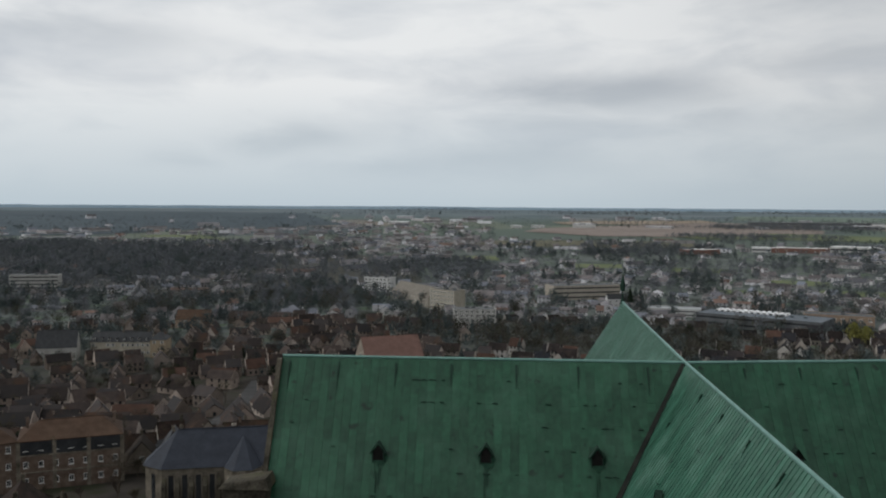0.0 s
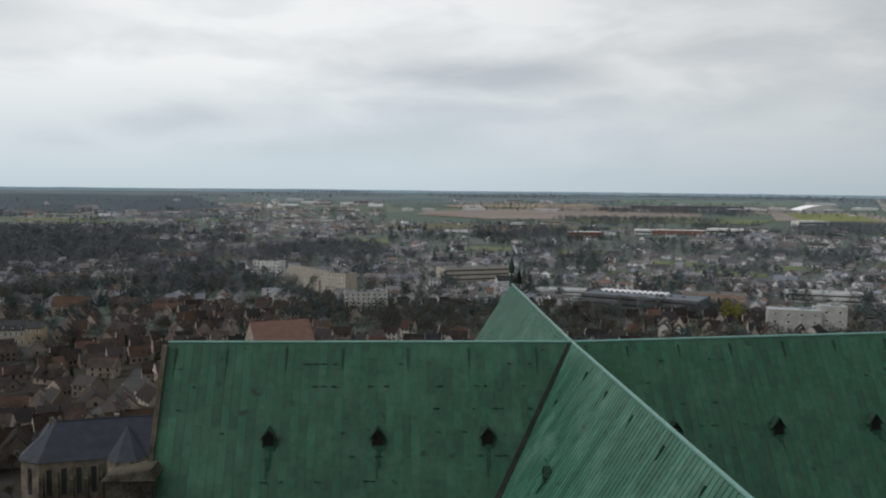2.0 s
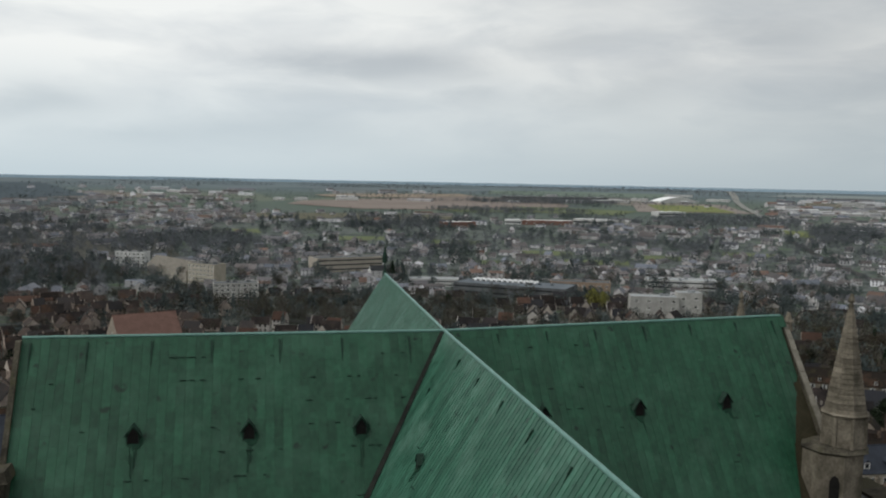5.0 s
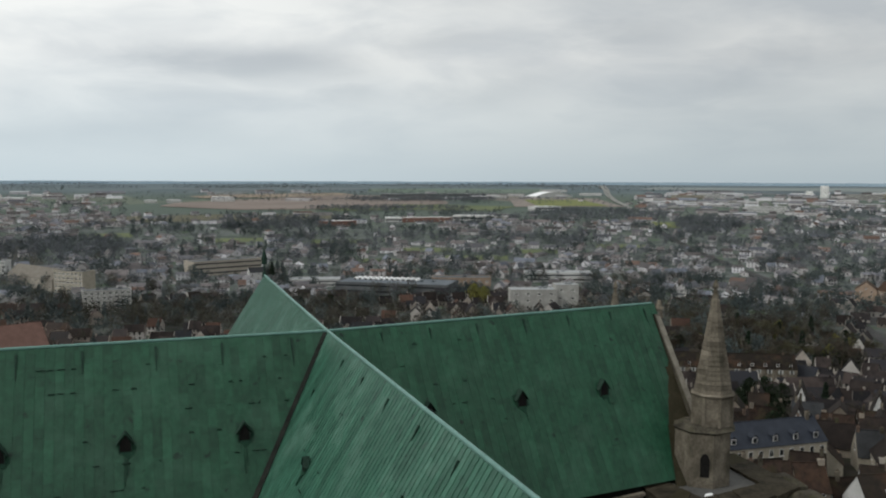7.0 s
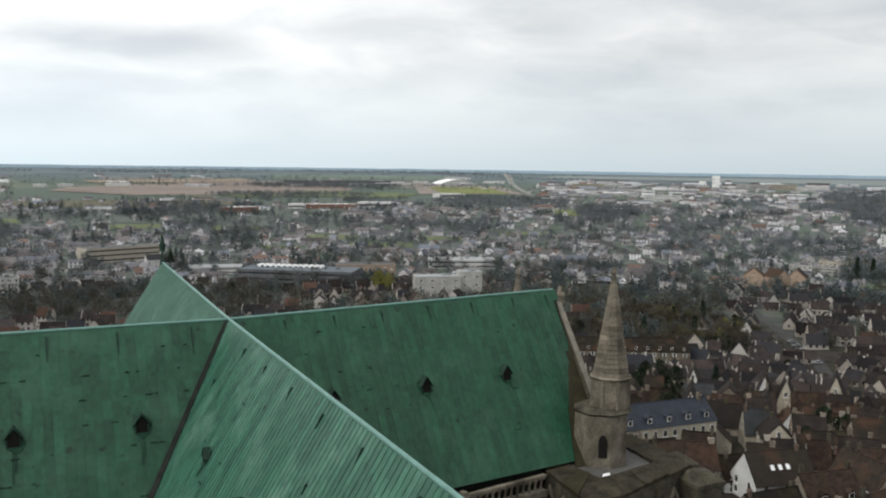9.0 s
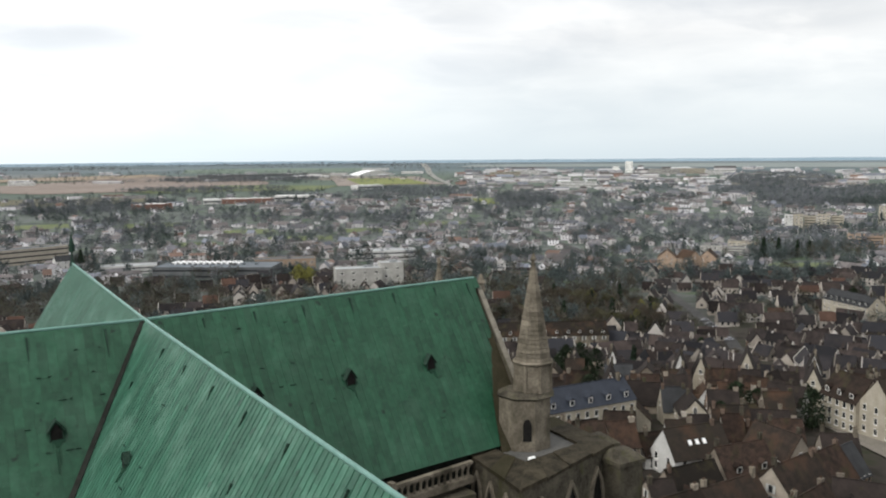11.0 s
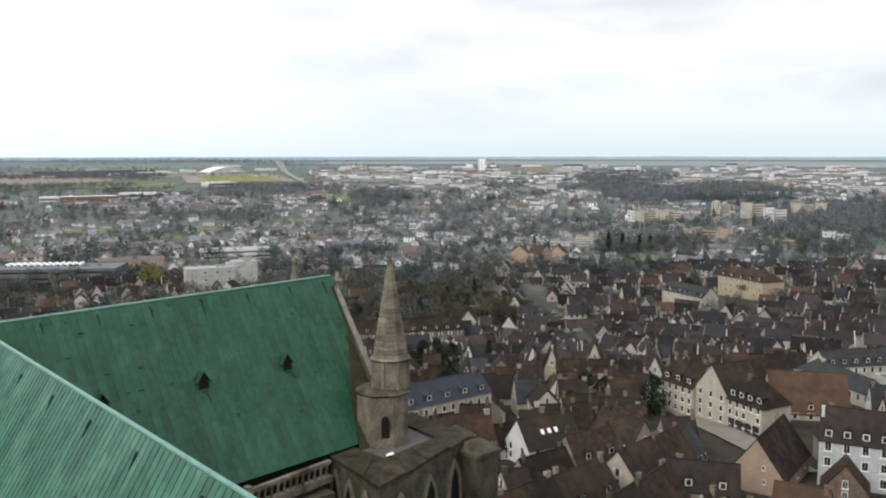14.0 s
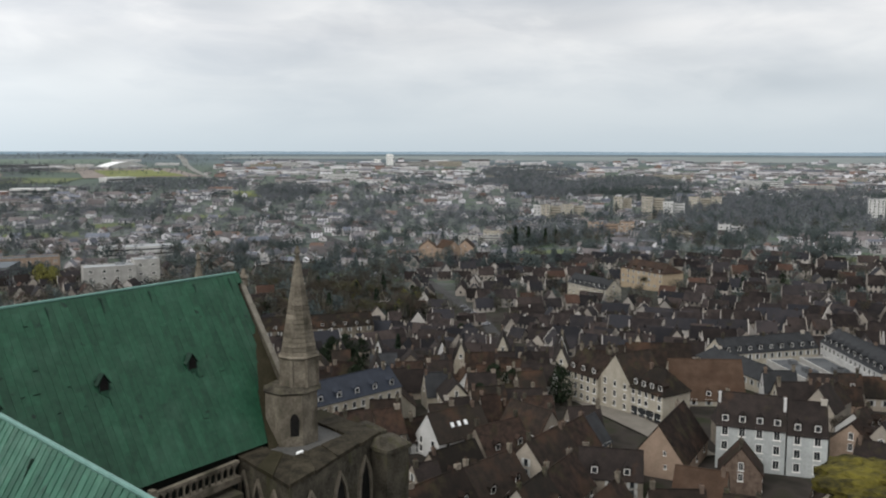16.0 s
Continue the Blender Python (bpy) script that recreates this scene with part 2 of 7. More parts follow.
COPING = material("pale_coping", (0.13, 0.12, 0.1), (0.21, 0.195, 0.165), 0.6, 0.92, 0.4, vary=0.12)
MOSS = material("moss", (0.0079, 0.0072, 0.0043), (0.1152, 0.0994, 0.0187), 2.2, 0.95, 1.0, fine=6.0)
MOSSY_STONE = material("mossy_stone", (0.0136, 0.0119, 0.0085), (0.0527, 0.045, 0.0314), 0.9, 0.95, 0.8, vary=0.1, fine=6.0, third=(0.0289, 0.0263, 0.0136))
TERRACE = material("lead_terrace", (0.0525, 0.0525, 0.051), (0.0975, 0.096, 0.0915), 0.7, 0.7, 0.1)
PLASTER = material("plaster", (0.132, 0.1126, 0.0924), (0.2288, 0.2006, 0.1637), 0.35, 0.92, 0.1, vary=0.35, third=(0.3344, 0.3168, 0.2816))
CREAM = material("cream_render", (0.25, 0.226, 0.18), (0.36, 0.332, 0.277), 0.3, 0.9, 0.1, vary=0.06)
WHITE = material("white_render", (0.37, 0.37, 0.36), (0.5, 0.5, 0.49), 0.3, 0.9, 0.1, vary=0.08)
TOWER_WHITE = material("bright_white_cladding", (0.66, 0.66, 0.64), (0.76, 0.76, 0.74), 0.1, 0.7, 0.05)
OCHRE = material("ochre_render", (0.26, 0.205, 0.14), (0.34, 0.275, 0.195), 0.4, 0.9, 0.1, vary=0.1)
SALMON = material("salmon_render", (0.22, 0.163, 0.122), (0.3, 0.225, 0.172), 0.4, 0.9, 0.1, vary=0.1)
BRICK = material("brick_and_stone", (0.075, 0.052, 0.042), (0.15, 0.115, 0.09), 0.8, 0.92, 0.3, vary=0.05)
TILE = material("brown_roof_tiles", (0.0104, 0.0084, 0.007), (0.0416, 0.0268, 0.0212), 0.7, 0.9, 0.35, vary=0.4, stripes=("Z", 1.6), fine=7, third=(0.016, 0.0144, 0.012))
TILE_DARK = material("dark_roof_tiles", (0.013, 0.011, 0.0102), (0.028, 0.0217, 0.0196), 0.5, 0.85, 0.3, vary=0.2, stripes=("Z", 1.6), fine=9)
TILE_RED = material("red_roof_tiles", (0.0384, 0.0242, 0.0165), (0.0721, 0.0468, 0.0329), 0.4, 0.9, 0.3, vary=0.12, stripes=("Z", 1.6), fine=10)
TILE_SALMON = material("salmon_roof_tiles", (0.1, 0.06, 0.05), (0.145, 0.088, 0.073), 0.3, 0.9, 0.2, vary=0.05, stripes=("Z", 1.6))
SLATE = material("slate", (0.0135, 0.0142, 0.0157), (0.0285, 0.0307, 0.0335), 0.5, 0.6, 0.2, vary=0.2, stripes=("Z", 2.0), spec=0.18)
SLATE_BLUE = material("blue_slate", (0.0128, 0.016, 0.024), (0.024, 0.0296, 0.0416), 0.5, 0.7, 0.2, stripes=("Z", 2.0), spec=0.25)
GLASS = material("window_glass", (0.012, 0.014, 0.016), (0.03, 0.033, 0.036), 2.0, 0.15, 0.0, spec=0.5)
FRAME = material("white_paint", (0.62, 0.61, 0.58), (0.74, 0.73, 0.7), 2.0, 0.6)
SHUTTER = material("faded_shutter", (0.3, 0.31, 0.3), (0.45, 0.45, 0.43), 2.0, 0.7, vary=0.2)
CONCRETE = material("concrete", (0.26, 0.255, 0.24), (0.38, 0.375, 0.355), 0.25, 0.9, 0.1, vary=0.1)
FLATROOF = material("flat_roof_felt", (0.06, 0.065, 0.07), (0.11, 0.115, 0.12), 0.2, 0.9, 0.1, vary=0.2)
ZINC = material("zinc_sheet", (0.17, 0.185, 0.195), (0.26, 0.275, 0.285), 0.2, 0.5, 0.05, vary=0.05, spec=0.4)
WHITE_ROOF = material("white_sheet_roof", (0.66, 0.67, 0.68), (0.8, 0.8, 0.8), 0.1, 0.5)
ASPHALT = material("asphalt", (0.032, 0.032, 0.033), (0.058, 0.057, 0.056), 0.15, 0.9, 0.1)
PAVING = material("pale_paving", (0.132, 0.12, 0.102), (0.18, 0.165, 0.144), 0.3, 0.9, 0.1)
BARK = material("bark", (0.04, 0.032, 0.025), (0.085, 0.068, 0.052), 3.0, 0.95, 0.3, vary=0.2)
TWIG = material("bare_twigs", (0.0315, 0.0263, 0.021), (0.0713, 0.06, 0.0465), 0.6, 0.95, vary=0.3, third=(0.045, 0.045, 0.0225))
CONIFER = material("conifer_needles", (0.0102, 0.0181, 0.0119), (0.0255, 0.0396, 0.0238), 1.0, 0.95, vary=0.2)
SPRING = material("spring_leaves", (0.07, 0.075, 0.02), (0.16, 0.15, 0.045), 0.8, 0.95, vary=0.3)
IVY = material("dark_ivy", (0.0072, 0.0125, 0.0072), (0.0192, 0.0285, 0.0144), 1.0, 0.9)
GRASS = material("lawn", (0.018, 0.028, 0.011), (0.036, 0.05, 0.018), 0.15, 0.95, 0.2)
OLD_WALL = material("old_town_walls", (0.1732, 0.1551, 0.1347), (0.2742, 0.249, 0.2208), 0.05, 0.92, vary=0.4, island=True, third=(0.3897, 0.3752, 0.357))
OLD_ROOF = material("old_town_roofs", (0.0112, 0.0094, 0.0092), (0.0352, 0.0277, 0.0257), 0.05, 0.85, vary=0.5, island=True, third=(0.0168, 0.0187, 0.0233))
NORTH_WALL = material("north_quarter_walls", (0.144, 0.1152, 0.0969), (0.24, 0.1968, 0.1661), 0.05, 0.92, vary=0.4, island=True, third=(0.3168, 0.2784, 0.2472))
NORTH_ROOF = material("north_quarter_roofs", (0.0219, 0.018, 0.0169), (0.0546, 0.0424, 0.0376), 0.05, 0.9, vary=0.45, island=True, third=(0.0291, 0.0288, 0.0306))
OLD_RED = material("old_town_red_roofs", (0.042, 0.0252, 0.0196), (0.07, 0.042, 0.0322), 0.05, 0.9, vary=0.25, island=True)
# far walls, roofs and trees: aerial haze put into paler, bluer base colours
FAR_WALL = material("hazed_town_walls", (0.2738, 0.2644, 0.2635), (0.4302, 0.416, 0.4152), 0.05, 0.92, vary=0.4, island=True, third=(0.6061, 0.6058, 0.6394))
FAR_ROOF = material("hazed_town_roofs", (0.0562, 0.0502, 0.0511), (0.1171, 0.104, 0.1042), 0.05, 0.6, vary=0.5, island=True, third=(0.103, 0.1188, 0.1495), spec=0.25)
FAR_ROOF_RED = material("hazed_town_red_roofs", (0.1, 0.068, 0.058), (0.16, 0.112, 0.094), 0.05, 0.9, vary=0.25, island=True)
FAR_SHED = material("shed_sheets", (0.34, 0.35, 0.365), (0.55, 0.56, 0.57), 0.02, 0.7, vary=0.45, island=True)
FAR_TWIG = material("hazed_wood_twigs", (0.0835, 0.0903, 0.107), (0.1447, 0.1502, 0.1711), 0.04, 0.95, vary=0.3, island=True, third=(0.0947, 0.1114, 0.0982))
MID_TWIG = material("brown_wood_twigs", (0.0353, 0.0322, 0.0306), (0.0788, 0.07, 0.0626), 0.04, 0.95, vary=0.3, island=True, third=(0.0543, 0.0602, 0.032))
FAR_GREEN = material("hazed_evergreens", (0.0441, 0.057, 0.0592), (0.0794, 0.0948, 0.0909), 0.04, 0.95, vary=0.25, island=True)
for roof, rust, moss in ((TILE, 0.53, 0.55), (TILE_DARK, 0.6, 0.58), (TILE_RED, 0.52, 0.62), (OLD_ROOF, 0.64, 0.6), (NORTH_ROOF, 0.54, 0.6)):
    patches(roof, (0.056, 0.033, 0.022), 0.13, rust, rust + 0.14, 3.0)
    patches(roof, (0.032, 0.028, 0.016), 0.3, moss, moss + 0.12, 11.0)
patches(MOSS, (0.014, 0.013, 0.006), 3.2, 0.47, 0.58, 2.0)
patches(STONE, (0.05, 0.045, 0.033), 0.35, 0.5, 0.66, 5.0)
patches(STONE_DARK, (0.05, 0.05, 0.024), 0.6, 0.54, 0.68, 7.0)
CAR_PAINT = material("car_paint", (0.13, 0.135, 0.15), (0.2, 0.21, 0.23), 0.3, 0.3, vary=0.7, spec=0.5)
RUBBER = material("rubber", (0.012, 0.012, 0.012), (0.025, 0.025, 0.025), 4.0, 0.9)


# ---- mesh helpers ----
class Geo:
    """Collects faces, then becomes one mesh."""

    def __init__(self):
        self.v, self.f, self.m = [], [], []

    def face(self, pts, mat=0):
        k = len(self.v)
        self.v.extend(tuple(p) for p in pts)
        self.f.append(tuple(range(k, k + len(pts))))
        self.m.append(mat)

    def hull(self, low, high, mat=0):
        """A closed solid between two rings of as many points, low and high, both counter-clockwise from above."""
        k, c = len(self.v), len(low)
        self.v.extend(tuple(p) for p in low)
        self.v.extend(tuple(p) for p in high)
        self.f.append(tuple(range(k + c - 1, k - 1, -1)))
        self.f.append(tuple(range(k + c, k + 2 * c)))
        for i in range(c):
            j = (i + 1) % c
            self.f.append((k + i, k + j, k + c + j, k + c + i))
        self.m.extend([mat] * (c + 2))

    def box(self, x0, x1, y0, y1, z0, z1, mat=0, taper=0.0):
        t = taper
        self.hull([(x0, y0, z0), (x1, y0, z0), (x1, y1, z0), (x0, y1, z0)],
                  [(x0 + t, y0 + t, z1), (x1 - t, y0 + t, z1), (x1 - t, y1 - t, z1), (x0 + t, y1 - t, z1)], mat)

    def slab(self, quad, thick, mat=0):
        """A plate under the four points of its upper face, counter-clockwise from above."""
        q = [Vector(p) for p in quad]
        n = (q[1] - q[0]).cross(q[2] - q[0]).normalized() * thick
        self.hull([p - n for p in q], q, mat)

    def ring(self, n, r0, z0, r1, z1, mat=0, turn=0.0, c=(0, 0)):
        a = [turn + 2 * math.pi * i / n for i in range(n)]
        self.hull([(c[0] + r0 * math.cos(t), c[1] + r0 * math.sin(t), z0) for t in a],
                  [(c[0] + r1 * math.cos(t), c[1] + r1 * math.sin(t), z1) for t in a], mat)

    def limb(self, a, b, ra, rb, mat=0, n=5):
        a, b = Vector(a), Vector(b)
        d = (b - a).normalized()
        s = d.orthogonal().normalized()
        u = d.cross(s)
        ang = [2 * math.pi * i / n for i in range(n)]
        self.hull([a + (s * math.cos(t) + u * math.sin(t)) * ra for t in ang],
                  [b + (s * math.cos(t) + u * math.sin(t)) * rb for t in ang], mat)

    def mesh(self, name, *mats):
        me = bpy.data.meshes.new(name)
        me.from_pydata(self.v, [], self.f)
        for x in mats:
            me.materials.append(x)
        if len(mats) > 1:
            me.polygons.foreach_set("material_index", self.m)
        return me


def put(name, me, parent=None, m=None, label=""):
    ob = new(name, me)
    if parent is not None:
        ob.parent = parent
    if m is not None:
        ob.matrix_basis = m
    return tagged(ob, label)


def part(name, geo, mat, parent, label="", m=None):
    mats = mat if isinstance(mat, tuple) else (mat,)
    return put(name, geo.mesh(name, *mats), parent, m, label)


def big_mesh(name, verts, tris, mats, index=None):
    """One mesh from arrays of points and triangles."""
    me = bpy.data.meshes.new(name)
    me.vertices.add(len(verts))
    me.vertices.foreach_set("co", np.ascontiguousarray(verts, dtype=np.float32).ravel())
    me.loops.add(tris.size)
    me.loops.foreach_set("vertex_index", np.ascontiguousarray(tris, dtype=np.int32).ravel())
    me.polygons.add(len(tris))
    me.polygons.foreach_set("loop_start", np.arange(0, tris.size, 3, dtype=np.int32))
    for x in mats:
        me.materials.append(x)
    if index is not None:
        me.polygons.foreach_set("material_index", np.ascontiguousarray(index, dtype=np.int32))
    me.update(calc_edges=True)
    me.shade_flat()
    return me


# ---- ground ----
def smooth(a, b, x):
    u = np.clip((x - a) / (b - a), 0, 1)
    return u * u * (3 - 2 * u)


def ground_z(x, y):
    """Height of the land: the cathedral's hill, the river valley, the plateau and the far rise."""
    x, y = np.asarray(x, float), np.asarray(y, float)
    r, az = np.hypot(x, y), np.degrees(np.arctan2(-x, y))
    dep = 26 - 14 * smooth(43, 74.5, -az)
    far = 24 * smooth(2012, 3146, r) * np.clip((r - 2012) / 1134, 0, 1) + 4 * smooth(3146, 4900, r)
    return -dep * smooth(143, 462, r) + (dep - 6) * smooth(737, 1640, r) + 6 * smooth(1640, 2162, r) + far


def at(az, r):
    """Plan place at an azimuth in degrees, positive to the north, and a distance."""
    return -r * math.sin(radians(az)), r * math.cos(radians(az))


def ground_material():
    m = bpy.data.materials.new("land")
    m.use_nodes = True
    n, l = m.node_tree.nodes, m.node_tree.links
    p = n["Principled BSDF"]
    p.inputs["Roughness"].default_value = 0.95
    p.inputs["Specular IOR Level"].default_value = 0.1
    g = n.new("ShaderNodeNewGeometry")

    def noise_ramp(scale, stops, detail=4.0):
        t = n.new("ShaderNodeTexNoise")
        t.inputs["Scale"].default_value, t.inputs["Detail"].default_value = scale, detail
        l.new(g.outputs["Position"], t.inputs["Vector"])
        r = n.new("ShaderNodeValToRGB")
        e = r.color_ramp.elements
        while len(e) < len(stops):
            e.new(0.5)
        for x, (pos, c) in zip(e, stops):
            x.position, x.color = pos, (*c, 1)
        l.new(t.outputs[0], r.inputs[0])
        return r.outputs[0]

    # town ground paled and blued a little for haze
    town = noise_ramp(0.045, [(0.3, (0.04, 0.053, 0.05)), (0.44, (0.067, 0.082, 0.07)), (0.54, (0.112, 0.12, 0.122)), (0.64, (0.07, 0.1, 0.062))], 6.0)
    # patchwork of far fields, colours shifted to blue for haze
    vo = n.new("ShaderNodeTexVoronoi")
    vo.inputs["Scale"].default_value = 0.0038
    mp = n.new("ShaderNodeMapping")
    mp.inputs["Scale"].default_value = (1.0, 0.45, 0.0)
    mp.inputs["Rotation"].default_value = (0, 0, 0.5)
    l.new(g.outputs["Position"], mp.inputs[0])
    l.new(mp.outputs[0], vo.inputs["Vector"])
    sp = n.new("ShaderNodeSeparateColor")
    l.new(vo.outputs["Color"], sp.inputs[0])
    fr = n.new("ShaderNodeValToRGB")
    fr.color_ramp.interpolation = "CONSTANT"
    e = fr.color_ramp.elements
    cols = [(0.0, (0.08, 0.104, 0.088)), (0.25, (0.112, 0.13, 0.102)), (0.45, (0.165, 0.15, 0.128)), (0.6, (0.088, 0.112, 0.092)), (0.8, (0.066, 0.08, 0.084))]
    while len(e) < len(cols):
        e.new(0.5)
    for x, (pos, c) in zip(e, cols):
        x.position, x.color = pos, (*c, 1)
    l.new(sp.outputs[0], fr.inputs[0])
    ln = n.new("ShaderNodeVectorMath")
    ln.operation = "LENGTH"
    l.new(g.outputs["Position"], ln.inputs[0])
    # darker ground between the near houses, giving way to town ground with distance
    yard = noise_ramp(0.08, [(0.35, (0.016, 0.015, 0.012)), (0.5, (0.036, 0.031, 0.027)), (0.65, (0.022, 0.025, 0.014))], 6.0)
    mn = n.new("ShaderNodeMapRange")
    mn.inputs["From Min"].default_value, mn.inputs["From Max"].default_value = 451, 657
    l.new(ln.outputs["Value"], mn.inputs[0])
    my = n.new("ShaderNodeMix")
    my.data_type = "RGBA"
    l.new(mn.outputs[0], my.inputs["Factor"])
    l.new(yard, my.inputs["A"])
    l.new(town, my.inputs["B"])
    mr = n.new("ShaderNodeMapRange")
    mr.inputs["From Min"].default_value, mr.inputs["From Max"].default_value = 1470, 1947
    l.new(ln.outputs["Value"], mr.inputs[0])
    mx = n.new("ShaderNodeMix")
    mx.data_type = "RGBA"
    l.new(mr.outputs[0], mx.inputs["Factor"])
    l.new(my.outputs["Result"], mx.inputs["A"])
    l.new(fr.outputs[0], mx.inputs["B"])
    # unbroken woods towards the horizon, in a blue that stands for haze
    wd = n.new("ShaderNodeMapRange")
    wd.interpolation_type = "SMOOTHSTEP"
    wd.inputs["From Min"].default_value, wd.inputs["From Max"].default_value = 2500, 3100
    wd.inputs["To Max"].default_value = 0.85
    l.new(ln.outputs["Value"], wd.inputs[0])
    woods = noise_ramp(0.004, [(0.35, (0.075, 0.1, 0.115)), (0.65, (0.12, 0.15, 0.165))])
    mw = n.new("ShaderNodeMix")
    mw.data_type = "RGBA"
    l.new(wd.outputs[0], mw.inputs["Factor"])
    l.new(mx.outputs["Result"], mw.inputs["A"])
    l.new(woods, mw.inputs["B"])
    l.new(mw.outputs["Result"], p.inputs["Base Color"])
    return m


def build_ground():
    radii = np.concatenate([[0.0], np.linspace(20, 800, 60), np.geomspace(830, 4950, 70)])
    sect = 240
    ang = np.linspace(0, 2 * np.pi, sect, endpoint=False)
    R, T = np.meshgrid(radii[1:], ang, indexing="ij")
    X, Y = R * np.sin(T), R * np.cos(T)
    V = np.concatenate([[[0, 0, 0]], np.stack([X, Y, ground_z(X, Y)], -1).reshape(-1, 3)])
    tris = []
    for j in range(sect):
        tris.append((0, 1 + (j + 1) % sect, 1 + j))
    for i in range(len(radii) - 2):
        a, b = 1 + i * sect, 1 + (i + 1) * sect
        for j in range(sect):
            k = (j + 1) % sect
            tris += [(a + j, a + k, b + k), (a + j, b + k, b + j)]
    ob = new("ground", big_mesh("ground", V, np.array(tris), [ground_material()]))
    tagged(ob, "rolling land of gardens, yards and distant fields", "ground", kind="structure")


build_ground()


def drape(name, pts, width, mat, label, lift=0.35, category="road", step=12.0):
    """A strip that follows the land along a line of plan points; width may change from point to point."""
    geo = Geo()
    pts = [Vector(p) for p in pts]
    wid = width if isinstance(width, (list, tuple)) else [width] * len(pts)
    line = []
    for (a, wa), (b, wb) in zip(zip(pts, wid), zip(pts[1:], wid[1:])):
        c = max(1, int((b - a).length / step))
        line += [(a.lerp(b, i / c), wa + (wb - wa) * i / c) for i in range(c)]
    line.append((pts[-1], wid[-1]))
    rows = []
    for i, (p, w) in enumerate(line):
        d = (line[min(i + 1, len(line) - 1)][0] - line[max(i - 1, 0)][0]).normalized()
        s = Vector((-d.y, d.x))
        c = max(2, int(w / 12) + 1)
        row = []
        for k in range(c):
            q = p + s * w * (k / (c - 1) - 0.5)
            row.append((q.x, q.y, float(ground_z(q.x, q.y)) + lift))
        rows.append(row)
    for a, b in zip(rows, rows[1:]):
        c = min(len(a), len(b))
        ka = [a[round(i * (len(a) - 1) / (c - 1))] for i in range(c)]
        kb = [b[round(i * (len(b) - 1) / (c - 1))] for i in range(c)]
        for i in range(c - 1):
            geo.face([ka[i], ka[i + 1], kb[i + 1], kb[i]])
    return tagged(put(name, geo.mesh(name, mat)), label, category, kind="structure")


CLEAR = []
# ploughed and bare earth greyed, far crop and woodland blued, for haze
FIELD_BROWN = material("ploughed_earth", (0.1502, 0.1235, 0.1088), (0.2076, 0.1757, 0.1561), 0.006, 0.95)
FIELD_EARTH = material("bare_earth", (0.1748, 0.152, 0.1359), (0.2272, 0.1995, 0.1813), 0.02, 0.95)
FIELD_BRIGHT = material("mown_grass", (0.12, 0.14, 0.05), (0.17, 0.185, 0.075), 0.02, 0.95)
FIELD_FAR = material("hazed_far_crop", (0.1, 0.135, 0.11), (0.135, 0.17, 0.14), 0.006, 0.95)
ROAD_PALE = material("worn_concrete_road", (0.168, 0.1722, 0.1596), (0.2352, 0.2352, 0.2226), 0.05, 0.9)
FIELD_TAN = material("stubble", (0.2, 0.165, 0.125), (0.26, 0.215, 0.165), 0.008, 0.95)
FIELD_SCRUB = material("scrub", (0.075, 0.075, 0.05), (0.13, 0.12, 0.085), 0.02, 0.95)
FAR_WOOD = material("hazed_woodland", (0.042, 0.058, 0.07), (0.066, 0.085, 0.097), 0.006, 0.95)
FIELD_GREEN = material("young_crop", (0.085, 0.105, 0.055), (0.13, 0.15, 0.078), 0.006, 0.95)
drape("field", [at(-4.6, 1960), at(-8, 2080), at(-13.4, 2300), at(-16.2, 2700)], [240, 520, 620, 330], FIELD_BROWN, "bare pinkish ploughed field on the plateau", 1.2, "field", 60)
drape("field", [at(-4.5, 2600), at(-9, 2680), at(-14, 2790)], [120, 190, 120], FIELD_TAN, "pale stubble field on the plateau", 1.8, "field", 60)
drape("field", [at(1, 1570), at(-6, 1590), at(-13.4, 1640)], [150, 240, 190], FIELD_SCRUB, "olive scrubland beyond the last gardens", 1.0, "field", 60)
drape("field", [at(-15.5, 3050), at(-21, 3050), at(-27, 3040)], [330, 420, 330], FIELD_FAR, "wide crop field towards the skyline, blue-green for haze", 1.4, "field", 60)
drape("field", [at(-12.5, 1870), at(-18, 2000), at(-24.5, 1930)], [150, 260, 200], FIELD_GREEN, "olive green crop field beside bare woods", 1.2, "field", 60)
drape("field", [at(-24.9, 2290), at(-31.2, 2310)], [560, 520], FIELD_EARTH, "pinkish bare earth round the playing field", 1.2, "field", 60)
drape("field", [at(-26.1, 2250), at(-30.3, 2270)], [430, 400], FIELD_BRIGHT, "yellow-green playing field before pale sheds", 1.8, "field", 60)
# the pale blue of hazy distance is put into this crop colour
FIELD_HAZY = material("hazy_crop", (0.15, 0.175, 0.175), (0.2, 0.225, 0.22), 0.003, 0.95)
drape("field", [at(-33.5, 3560), at(-46, 3560), at(-60, 3500), at(-78, 3500)], [700, 900, 1000, 1000], FIELD_HAZY, "crop fields towards the skyline, paled and blued for haze", 1.0, "field", 80)
drape("field", [at(21.3, 1719), at(17.7, 1758)], [220, 220], FIELD_GREEN, "green meadow beyond the white terraces", 1.2, "field", 60)
drape("lawn", [at(-34.1, 1426), at(-35.2, 1432)], 110, FIELD_BRIGHT, "bright green bank beside the road", 0.8, "lawn")
CLEAR.append((*at(-34.6, 1428), 45))
drape("woodland", [at(40.3, 2822), at(32.1, 2822), at(23.1, 2846), at(11.3, 2891)], [2000, 2000, 1700, 900], FAR_WOOD, "dark woodland towards the skyline, tinted blue for haze", 0.8, "woods", 60)
